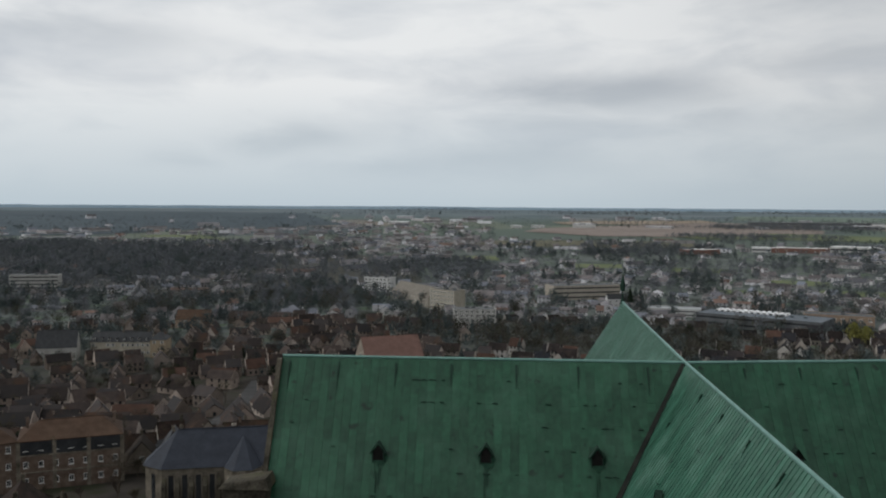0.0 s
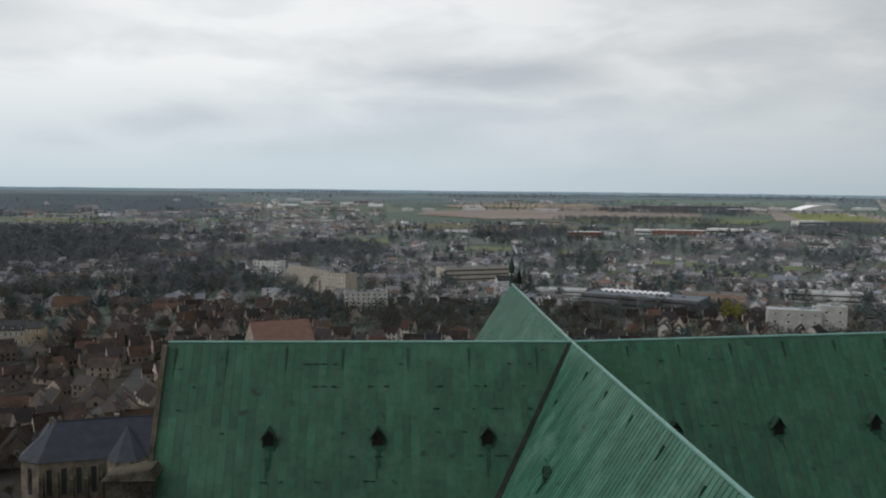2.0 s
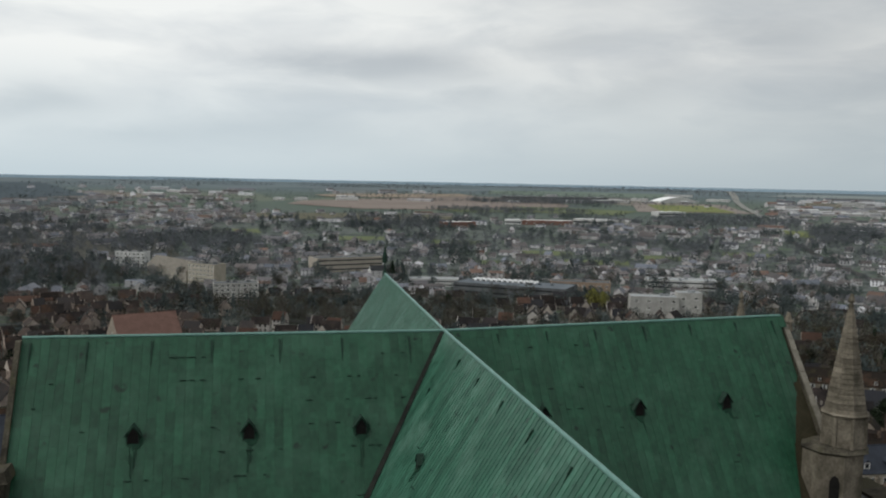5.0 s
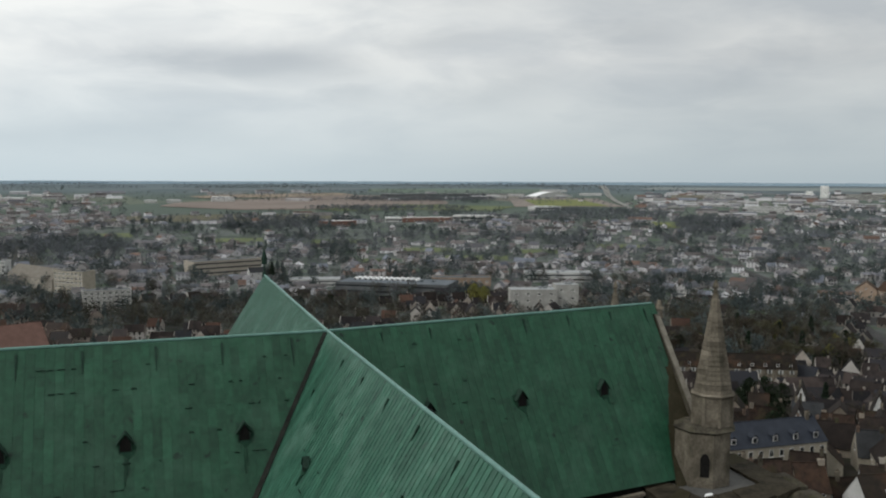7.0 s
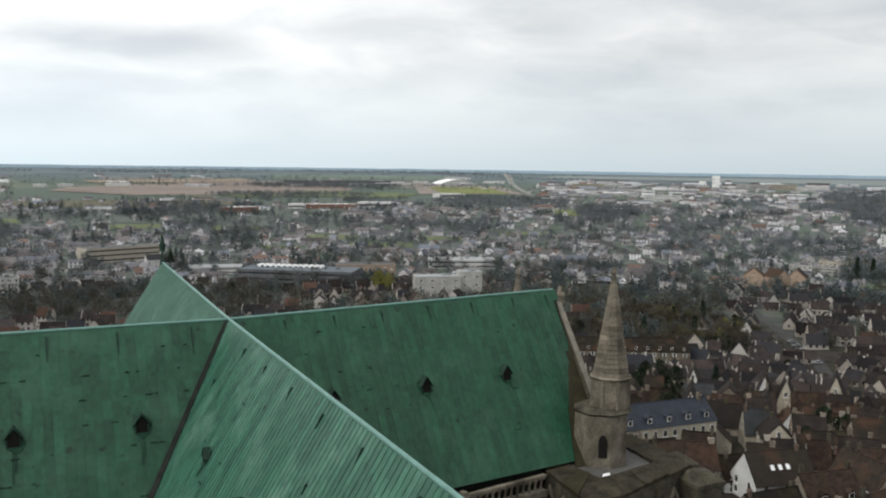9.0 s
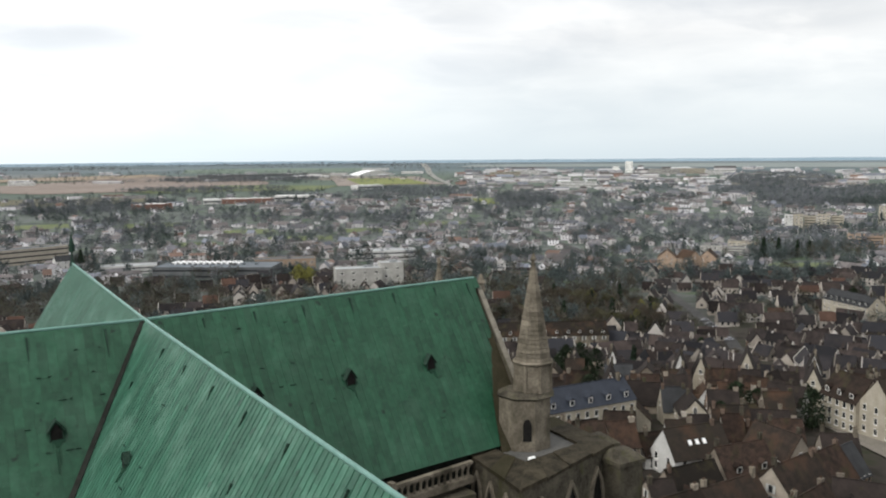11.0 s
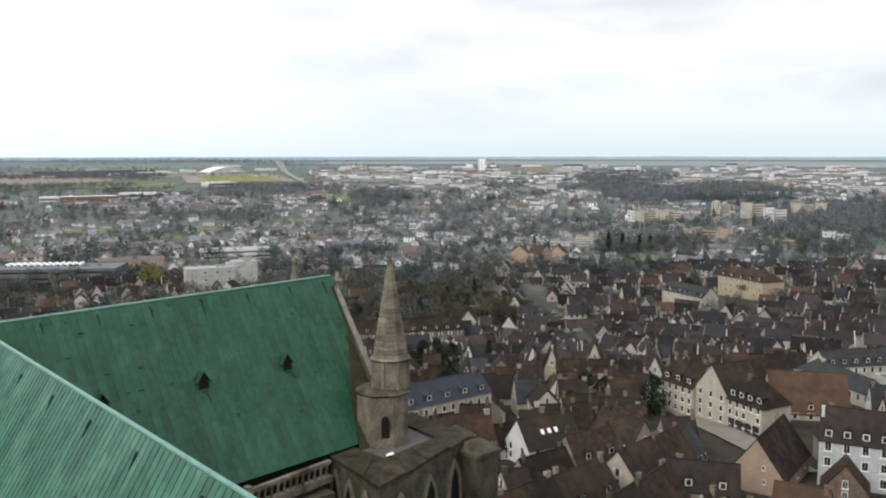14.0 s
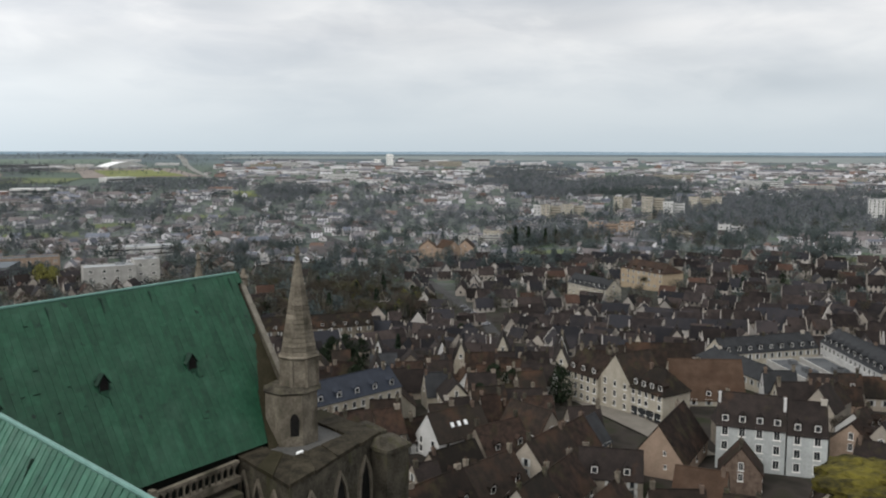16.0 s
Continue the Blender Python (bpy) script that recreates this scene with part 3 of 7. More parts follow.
# dark ground under the bare trees, so no pale land shows between twigs
WOOD_FLOOR = material("woodland_floor", (0.045, 0.047, 0.042), (0.075, 0.073, 0.062), 0.02, 0.95)
drape("woodland", [at(31, 1380), at(23, 1340), at(16, 1080), at(10.5, 900)], [330, 470, 520, 240], WOOD_FLOOR, "dark floor of bare woods", 0.5, "woods", 40)
drape("road", [at(-30.7, 4300), at(-31.1, 2774), at(-32.4, 2018), at(-33.4, 1596), at(-34.1, 1346)], [34, 18, 12, 9, 9], ROAD_PALE, "straight pale road running to the horizon", 2.2, "road", 40)
drape("road", [at(-34.1, 1346), at(-36.5, 1080), at(-41.5, 810), at(-45.6, 677)], 10, ASPHALT, "grey road between suburban gardens", 0.5)
drape("street", [at(-46.5, 595), at(-48.6, 503), at(-50.4, 440), at(-51.9, 356)], 6, ASPHALT, "narrow asphalt street between old houses", 0.4)
drape("street", [at(-54.6, 271), at(-58.3, 230), at(-61.9, 207), at(-64.6, 191)], 8, PAVING, "pale paved street before the cream facade", 0.4)
drape("street", [at(33.9, 223), at(24.9, 266), at(17.7, 324), at(15, 451)], 8, ASPHALT, "narrow street in the old quarter", 0.4)
drape("car_park", [at(-46.1, 626), at(-50.1, 626)], 46, ASPHALT, "asphalt car park full of cars", 0.45)
drape("car_park", [at(-43.3, 422), at(-45.6, 415)], 20, ASPHALT, "small car park among hedges", 0.45)
for az, r, w, d in ((-19.4, 1040, 60, 45), (-22.6, 964, 70, 40), (-15.8, 935, 50, 30), (-13.5, 1141, 70, 50), (-26.6, 1030, 50, 40), (-6.7, 1169, 80, 50), (-32, 1105, 60, 40), (1.4, 1258, 90, 60), (-54.6, 736, 50, 24), (-74.1, 672, 60, 30), (-34.8, 1470, 60, 70)):
    drape("lawn", [at(az + math.degrees(w / r) / 2, r), at(az - math.degrees(w / r) / 2, r)], d, FIELD_GREEN, "open green lawn among suburban houses", 0.5, "lawn")
    CLEAR.append((*at(az, r), w * 0.5))
drape("lawn", [at(34.5, 198), at(32, 203), at(29.6, 206)], 14, GRASS, "dark green palace lawn", 0.35, "lawn")

# ---- the cathedral ----
RIDGE, PITCH, HALF, EAVE = 54.4, 1.6, 8.2, 41.28
AX, CY = 14.5, 64.1
cathedral = tagged(new("cathedral"), "gothic limestone cathedral with green copper roofs", "cathedral")


def panel_mesh(wide, courses, run=1.0, x0=0.0, seam=0.022, mat=None, stagger=0.0):
    """One tray of copper from ridge to eave with a standing seam and small laps, one closed skin; the slope falls towards -y."""
    full = math.hypot(HALF, RIDGE - EAVE)
    dy, dz = -HALF / full, -(RIDGE - EAVE) / full
    g = Geo()
    cross = [(0.0, -0.03), (0.0, 0.02), (wide - 0.035, 0.02), (wide - 0.035, 0.02 + seam), (wide, 0.02 + seam), (wide, -0.03)]
    c = len(cross)
    cuts = [0.0] + [(i + stagger) / courses for i in range(1 if stagger == 0 else 0, courses)] + [1.0]
    steps = [(full * run * d, up) for d0, d1 in zip(cuts, cuts[1:]) for d, up in ((d0, 0.0), (d1, 0.009))]
    for d, up in steps:
        for x, h in cross:
            h = h + up if h > 0 else h
            g.v.append((x0 + x, dy * d + dz * h, dz * d - dy * h))
    for i in range(len(steps) - 1):
        for j in range(c):
            k = (j + 1) % c
            g.f.append((i * c + j, (i + 1) * c + j, (i + 1) * c + k, i * c + k))
    g.f.append(tuple(range(c)))
    g.f.append(tuple(range((len(steps) - 1) * c, len(steps) * c))[::-1])
    g.m = [0] * len(g.f)
    return g.mesh("copper_panel", mat or COPPER)


def frame_of(p, q):
    """Pose at p with x towards q and z up."""
    d = Vector(q[:2]) - Vector(p[:2])
    rise = q[2] - p[2] if len(q) > 2 else 0.0
    return pose(*p, 0, -math.degrees(math.atan2(rise, d.length)), math.degrees(math.atan2(d.y, d.x)))


WIDE = 0.61
TRAY = [panel_mesh(WIDE + 0.025, 11, seam=0.016, stagger=k) for k in (0.0, 0.5, 0.25)]
NAVE_TRAY = [panel_mesh(0.495, 11, seam=0.027, mat=COPPER_CHALKY, stagger=k) for k in (0.0, 0.5, 0.25)]


def roof_core(name, length, trim0=0.0, trim1=0.0, label=""):
    """A solid gabled roof body along +x from the origin at ridge height; the trims draw the ends in towards the eaves."""
    g = Geo()
    r, e, h = -0.08, EAVE - RIDGE, HALF - 0.05
    end0 = [(trim0, -h, e), (0, 0, r), (trim0, h, e)]
    end1 = [(length - trim1, -h, e), (length, 0, r), (length - trim1, h, e)]
    g.face([end0[0], end0[1], end0[2]])
    g.face([end1[2], end1[1], end1[0]])
    g.face([end0[0], end1[0], end1[1], end0[1]])
    g.face([end1[2], end0[2], end0[1], end1[1]])
    g.face([end0[2], end1[2], end1[0], end0[0]])
    return g.mesh(name, COPPER)


def roof_arm(name, p, q, label, trim0=0.0, trim1=0.0, skip=lambda x: False, tray=None, wide=WIDE):
    length = math.hypot(q[0] - p[0], q[1] - p[1])
    arm = put(name, roof_core(name, length, trim0, trim1), cathedral, frame_of(p, q), label)
    c = int(length / wide)
    for i in range(c):
        x = i * length / c
        if not skip(x):
            put("copper_panel", (tray or TRAY)[i % 3 if i % 5 else 1], arm, pose(x, 0, 0))
    # ridge roll
    g = Geo()
    g.limb((0, 0, 0.02), (length, 0, 0.02), 0.11, 0.11, n=8)
    part("ridge_roll", g, COPPER_PALE, arm, "pale green copper ridge roll")
    return arm, length


NORTH_END, SOUTH_END = (-15.4, 64.4, RIDGE), (44.8, 66.5, RIDGE + 0.33)
CROSS = (AX, CY, RIDGE)
APSE_X, APSE_Y = 15.9, 103.6
TRIM = 2.85
# x of each arm runs so that its seen slope is the -y side
north_arm, n_len = roof_arm("north_transept_roof", NORTH_END, CROSS, "dark green copper slope with soot marks")
south_arm, s_len = roof_arm("south_transept_roof", CROSS, SOUTH_END, "dark green copper slope with soot marks", trim1=TRIM, skip=lambda x: x > 26.8)
nave, nave_len = roof_arm("nave_roof", (AX, CY, RIDGE), (13.5, 4.0, RIDGE), "pale green ribbed copper slope", tray=NAVE_TRAY, wide=0.48)
choir, choir_len = roof_arm("choir_roof", (APSE_X, APSE_Y, RIDGE), (AX, CY, RIDGE), "pale green copper slope", tray=NAVE_TRAY, wide=0.48)

# the choir's rounded end
g = Geo()
for i in range(10):
    a0, a1 = math.pi * i / 10, math.pi * (i + 1) / 10
    top = (APSE_X, APSE_Y, RIDGE)
    g.face([(APSE_X + HALF * math.cos(a0), APSE_Y + HALF * math.sin(a0), EAVE), (APSE_X + HALF * math.cos(a1), APSE_Y + HALF * math.sin(a1), EAVE), top])
part("apse_roof", g, COPPER, cathedral)


# trays near the south gable are cut along the slanting gutter
def cut_trays():
    for x in np.arange(27.0, s_len - 0.3, WIDE):
        run = ((s_len - x - WIDE * 0.5) / 3.0) ** 0.62 if x < s_len - WIDE * 0.5 else 0.06
        run = min(1.0, max(0.06, run))
        put("copper_panel", panel_mesh(WIDE, max(2, round(11 * run)), run, x), south_arm)


cut_trays()


def slit_mesh():
    """A thin louvred slit under a narrow copper hood, lying on the slope."""
    g = Geo()
    g.hull([(-0.05, 0.03, -0.7), (0.05, 0.03, -0.7), (0.07, 0.03, 0.05), (-0.07, 0.03, 0.05)], [(-0.05, -0.13, -0.7), (0.05, -0.13, -0.7), (0.07, -0.15, 0.05), (-0.07, -0.15, 0.05)])
    g.hull([(-0.01, 0.03, -1.45), (0.012, 0.03, -1.4), (0.05, 0.03, -0.7), (-0.05, 0.03, -0.7)], [(-0.01, -0.07, -1.45), (0.012, -0.07, -1.4), (0.05, -0.1, -0.7), (-0.05, -0.1, -0.7)])
    return g.mesh("vent_slit", COPPER_DARK, COPPER_DARK)


def hatch_mesh():
    """A small roof hatch: pointed copper hood on two cheeks."""
    g = Geo()
    g.box(-0.5, -0.42, -0.62, 0.3, -1.1, 0.35, 0)
    g.box(0.42, 0.5, -0.62, 0.3, -1.1, 0.35, 0)
    g.slab([(-0.66, -0.72, 0.2), (0, -0.72, 1.05), (0, 0.7, 1.05), (-0.66, 0.2, 0.2)][::-1], 0.06, 0)
    g.slab([(0, -0.72, 1.05), (0.66, -0.72, 0.2), (0.66, 0.2, 0.2), (0, 0.7, 1.05)][::-1], 0.06, 0)
    return g.mesh("hatch", COPPER_DARK)


def hatch_door_mesh():
    g = Geo()
    g.box(-0.42, 0.42, -0.55, -0.47, -1.0, 0.3, 0)
    g.hull([(-0.42, -0.55, 0.3), (0.42, -0.55, 0.3), (0.42, -0.47, 0.3), (-0.42, -0.47, 0.3)], [(-0.03, -0.55, 0.9), (0.03, -0.55, 0.9), (0.03, -0.47, 0.9), (-0.03, -0.47, 0.9)], 0)
    return g.mesh("shutter", SHADE)


def soot_mesh(seed):
    """A ragged thin crust of soot on the slope round a hatch, with drips below."""
    rng = random.Random(seed)
    g = Geo()
    ring = []
    for i in range(18):
        a = 2 * math.pi * i / 18
        k = rng.uniform(0.8, 1.25)
        ring.append((0.5 * k * math.cos(a) + 0.1, 0.68 * k * math.sin(a) - 0.15))
    g.hull([(x, 0.02, z) for x, z in ring], [(x, -0.075, z) for x, z in ring])
    for _ in range(2):
        x, w, z = rng.uniform(-0.35, 0.4), rng.uniform(0.01, 0.03), rng.uniform(-1.9, -1.0)
        g.hull([(x - w, 0.02, -0.6), (x + w, 0.02, -0.6), (x + w * 0.3, 0.02, z), (x - w * 0.3, 0.02, z)], [(x - w, -0.07, -0.6), (x + w, -0.07, -0.6), (x + w * 0.3, -0.07, z), (x - w * 0.3, -0.07, z)])
    return g.mesh("soot_crust", COPPER_SOOT)


SLIT, HATCH, HATCH_DOOR = slit_mesh(), hatch_mesh(), hatch_door_mesh()
LEAN = math.degrees(math.atan2(HALF, RIDGE - EAVE))


def on_slope(x, drop):
    """Place on the -y slope of an arm, x along its ridge and drop metres below it."""
    return x, -drop / PITCH, -drop


def add_slit(arm, x, drop=0.42, long=1.0, wide=1.0):
    m = pose(*on_slope(x, drop), -LEAN, 0, 0) @ Matrix.Diagonal((wide, 1, long, 1))
    put("vent_slit", SLIT, arm, m, "dark sooty vent slit")


streak = Geo()
streak.box(-0.04, 0.04, -0.12, 0.02, -1.0, 0.0, 0, 0.012)
STREAK = streak.mesh("soot_streak", COPPER_SOOT)


def add_hatch(arm, x, drop, small=1.0):
    m = pose(*on_slope(x, drop)) @ Matrix.Diagonal((0.84, 0.46, 0.95, 1))
    m = m @ Matrix.Diagonal((small, small, small, 1))
    put("roof_hatch", HATCH, arm, m, "small pointed copper hatch, blackened")
    put("shutter", HATCH_DOOR, arm, m, "dark wooden shutter")
    for k in range(1, 3) if arm is north_arm else ():
        put("soot_streak", STREAK, arm, pose(*on_slope(x + (k - 1.5) * 0.17 * small, drop + 0.75 + 0.2 * (k % 2)), -LEAN, 0, 0) @ Matrix.Diagonal((0.5 + 0.15 * (k % 3), 1, (0.7, 1.5, 1.1, 0.5)[k] * small, 1)), "dark streak below the hatch")
    put("soot_crust", soot_mesh(int(x * 10)), arm, pose(*on_slope(x, drop - 0.1), -LEAN, 0, 0) @ Matrix.Diagonal((small, 1, small, 1)), "black soot round the hatch")


for x in (-14.8, -11.1, -6.8, -2.67, 2.12, 6.65, 11.7):
    add_slit(north_arm, x - NORTH_END[0], 0.45, random.uniform(0.9, 1.6))
for x in (4.2, 8.3, 12.5, 16.9, 21.2, 25.6, 29.3):
    add_slit(south_arm, x, 0.45, random.uniform(0.35, 0.95), 0.85)
for y in (56.4, 51.0, 45.4, 39.9, 34.3, 28.2, 22.6, 17.0):
    add_slit(nave, CY - y, 0.7, random.uniform(0.35, 0.55), 0.65)
for y in (58.8, 37.5):
    add_slit(nave, CY - y, 3.2, 0.35, 0.6)
for x in (-7.61, -0.02, 7.73):
    add_hatch(north_arm, x - NORTH_END[0], 6.3)
for x in (6.6, 14.6, 22.4):
    add_hatch(south_arm, x, 6.3)
for y in (51.9, 43.2, 34.4):
    add_hatch(nave, CY - y, 6.3, 0.75)

# a few sheets that have lifted at the laps
lap = Geo()
lap.box(-0.3, 0.3, -0.13, 0.02, -0.035, 0.035, 0, 0.01)
LAP = lap.mesh("lifted_lap", COPPER_DARK)
laps = random.Random(31)
for arm, x0, x1, n in ((north_arm, 10, 16.5, 16), (north_arm, 1, 27, 20), (north_arm, 21, 28, 16), (south_arm, 5, 12, 10), (south_arm, 5, 28, 10), (nave, 8, 45, 16)):
    for _ in range(n):
        d = round(laps.uniform(1.2, 11) / 1.45) * 1.45
        put("lifted_lap", LAP, arm, pose(*on_slope(laps.uniform(x0, x1), d), -LEAN, 0, 0) @ Matrix.Diagonal((laps.uniform(0.3, 0.9), 1, laps.uniform(0.4, 0.9), 1)), "dark lifted sheet edge")

# soot-dark lead valley between nave and north transept
g = Geo()
a, b = Vector((AX, CY, RIDGE - 0.3)), Vector((AX - HALF, CY - HALF, EAVE))
s = Vector((1, -1, 0)).normalized()
n = (b - a).cross(s).normalized()
if n.z < 0:
    n = -n
LIFT = 0.42
q = [a - s * 0.17 + n * LIFT, b - s * 0.22 + n * LIFT, b + s * 0.22 + n * LIFT, a + s * 0.17 + n * LIFT]
if (q[1] - q[0]).cross(q[2] - q[0]).dot(n) < 0:
    q = q[::-1]
g.slab(q, 0.35)
part("valley_gutter", g, LEAD, cathedral, "dark lead valley gutter")


# walls under the roofs
def wall_block(name, x0, x1, y0, y1, z0, z1, mat, label=""):
    g = Geo()
    g.box(x0, x1, y0, y1, z0, z1)
    return part(name, g, mat, cathedral, label)


wall_block("nave_wall", AX - 7.6, AX + 7.6, 6, CY - 8, -1, EAVE, STONE)
wall_block("north_transept_wall", -15.2, AX + 7.6, CY - 7.8, CY + 7.8, -1, EAVE, STONE)
wall_block("south_transept_wall", AX + 7.6, 42.5, CY - 5.6, CY + 9.6, -1, EAVE - 0.05, LEAD)
wall_block("clerestory_wall", AX + 7.6, 37.6, CY - 8.6, CY - 5.65, -1, 39.2, STONE_DARK)
wall_block("choir_wall", AX - 7.6, AX + 7.6, CY + 8.7, APSE_Y, -1, EAVE, STONE)
wall_block("aisle_wall", AX - 15, AX + 15, 12, CY - 9, -1, 19, STONE_DARK)
g = Geo()
g.ring(14, 7.6, -1, 7.6, EAVE, c=(APSE_X, APSE_Y))
part("apse_wall", g, STONE, cathedral)
g = Geo()
for sx, x in ((-1, -15.5),):
    g.hull([(x - 0.25, CY - 8.6, 36), (x + 0.1, CY - 8.6, 36), (x + 0.1, CY + 8.6, 36), (x - 0.25, CY + 8.6, 36)],
           [(x - 0.25, CY - 8.6, EAVE - 0.6), (x + 0.1, CY - 8.6, EAVE - 0.6), (x + 0.1, CY + 8.6, EAVE - 0.6), (x - 0.25, CY + 8.6, EAVE - 0.6)])
    g.hull([(x - 0.25, CY - 8.5, EAVE - 0.6), (x + 0.1, CY - 8.5, EAVE - 0.6), (x + 0.1, CY + 8.5, EAVE - 0.6), (x - 0.25, CY + 8.5, EAVE - 0.6)],
           [(x - 0.25, CY - 0.2, RIDGE - 0.15), (x + 0.1, CY - 0.2, RIDGE - 0.15), (x + 0.1, CY + 0.2, RIDGE - 0.15), (x - 0.25, CY + 0.2, RIDGE - 0.15)])
part("north_gable", g, STONE_DARK, cathedral, "weathered stone gable")

# south gable wall with raking coping, a little askew to the roof
SX = 44.85
GA, GB, GC = Vector((44.75, 57.8, 43.3)), Vector((SX, 66.6, 54.45)), Vector((SX, 75.0, 41.4))
g = Geo()
for p, q in ((GA, GB), (GB, GC)):
    g.hull([(p.x, p.y, -1), (p.x + 0.5, p.y, -1), (q.x + 0.5, q.y, -1), (q.x, q.y, -1)],
           [(p.x, p.y, p.z - 0.2), (p.x + 0.5, p.y, p.z - 0.2), (q.x + 0.5, q.y, q.z - 0.2), (q.x, q.y, q.z - 0.2)])
south_gable = part("south_gable", g, STONE_DARK, cathedral, "weathered stone gable with worn coping")
for p, q in ((GA, GB), (GB, GC)):
    for i in range(14):
        c, d = p.lerp(q, i / 14 + 0.001), p.lerp(q, (i + 1) / 14 - 0.001)
        g = Geo()
        up = 0.012 * (i % 2)
        g.slab([(c.x + 0.12, c.y, c.z + up), (c.x + 0.6, c.y, c.z + up), (d.x + 0.6, d.y, d.z + up), (d.x + 0.12, d.y, d.z + up)], 0.26)
        part("coping_stone", g, COPING, south_gable)
g = Geo()
g.slab([(41.6, 57.4, 40.9), (44.7, 57.8, 42.2), (SX + 0.02, 66.3, 53.9), (SX - 0.3, 66.2, 53.8)], 0.3)
part("gable_gutter", g, MOSSY_STONE, cathedral, "mossy stone gutter behind the gable")
# apex ornament: a cluster of worn finials
g = Geo()
g.ring(8, 0.42, 53.4, 0.32, 54.2, c=(SX + 0.8, 66.5))
g.ring(8, 0.5, 54.2, 0.4, 54.4, c=(SX + 0.8, 66.5))
g.ring(8, 0.28, 54.4, 0.14, 55.0, c=(SX + 0.8, 66.5))
part("finial", g, STONE, cathedral, "worn stone gable finial")
# copper cresting and post at the end of the choir ridge
g = Geo()
g.ring(8, 0.35, RIDGE - 0.2, 0.2, RIDGE + 0.4, c=(APSE_X, APSE_Y))
g.ring(8, 0.1, RIDGE + 0.4, 0.08, RIDGE + 1.3, c=(APSE_X, APSE_Y))
g.ring(8, 0.3, RIDGE + 1.3, 0.36, RIDGE + 2.1, c=(APSE_X, APSE_Y))
g.ring(8, 0.34, RIDGE + 2.1, 0.12, RIDGE + 2.9, c=(APSE_X, APSE_Y))
g.ring(6, 0.14, RIDGE + 2.9, 0.1, RIDGE + 3.2, c=(APSE_X, APSE_Y))
part("ridge_statue", g, COPPER_DARK, cathedral, "dark bronze figure on the choir ridge")


def turret(cx, cy, z0, scale, full=True):
    """Octagonal stair turret: base with a dark doorway, drum with a moulding, and a stepped stone spire."""
    t = tagged(new("stair_turret"), "octagonal stone turret with stepped spire")
    t.parent = cathedral
    t.matrix_basis = pose(cx, cy, z0, 0, 0, math.degrees(math.atan2(cy, cx)) - 90)
    k = scale
    h = math.pi / 8
    g = Geo()
    g.ring(8, 2.45 * k, -3.5, 2.4 * k, 3.9 * k, turn=h, c=(-0.7, 0))
    part("base", g, STONE, t)
    g = Geo()
    g.ring(8, 2.42 * k, 3.9 * k, 2.56 * k, 4.1 * k, turn=h, c=(-0.7, 0))
    g.ring(8, 2.56 * k, 4.1 * k, 2.0 * k, 4.45 * k, turn=h, c=(-0.5, 0))
    part("cornice", g, STONE_DARK, t, "weathered sloping cornice")
    g = Geo()
    g.ring(8, 1.72 * k, 4.4 * k, 1.68 * k, 6.85 * k, turn=h)
    part("drum", g, STONE, t)
    for i in range(8):
        a = h + math.pi / 4 * i
        g = Geo()
        g.ring(6, 0.17 * k, 4.4 * k, 0.15 * k, 6.8 * k, c=(1.66 * k * math.cos(a), 1.66 * k * math.sin(a)))
        part("corner_shaft", g, STONE, t)
    g = Geo()
    g.ring(8, 1.76 * k, 6.8 * k, 1.9 * k, 7.0 * k, turn=h)
    g.ring(8, 1.9 * k, 7.0 * k, 1.7 * k, 7.12 * k, turn=h)
    part("moulding", g, STONE, t)
    n = 22
    for i in range(n):
        f0, f1 = i / n, (i + 1) / n
        g = Geo()
        r0, r1 = 1.52 * (1 - f0) + 0.16, 1.52 * (1 - f1) + 0.16
        z = 7.1 * k + 8.7 * k * f0
        dz = 8.7 * k / n
        g.ring(8, r0 * k, z, (r1 + 0.03) * k, z + dz * 0.72, turn=h)
        g.ring(8, (r1 - 0.04) * k, z + dz * 0.72, (r1 - 0.04) * k, z + dz, turn=h)
        part("course", g, STONE, t)
    g = Geo()
    g.ring(8, 0.16 * k, 15.75 * k, 0.28 * k, 15.95 * k)
    g.ring(8, 0.28 * k, 15.95 * k, 0.1 * k, 16.5 * k)
    part("finial", g, STONE, t)
    if full:
        g = Geo()
        prof = [(-0.36, 0.0), (0.36, 0.0), (0.36, 1.45), (0.22, 1.8), (0, 1.95), (-0.22, 1.8), (-0.36, 1.45)]
        y = -2.26 * k
        g.hull([(x - 0.45, y + 0.1, z + 0.35) for x, z in prof], [(x - 0.45, y - 0.03, z + 0.35) for x, z in prof])
        part("doorway", g, SHADE, t, "dark arched doorway")
    return t


bm = bmesh.new()
bmesh.ops.create_icosphere(bm, subdivisions=3, radius=0.3)
for v in bm.verts:
    v.co = Vector((v.co.x * 1.25, v.co.y * 0.9, v.co.z * 0.75)) * (1 + 0.3 * noise.noise(v.co * 6))
me = bpy.data.meshes.new("covered_lamp")
bm.to_mesh(me)
bm.free()
me.materials.append(WHITE_ROOF)
put("covered_lamp", me, cathedral, pose(42.5, 54.6, 41.33), "small white covered lamp on the terrace")
turret(45.2, 58.0, 41.7, 0.975)
turret(46.6, 75.5, 40.4, 0.92, False)

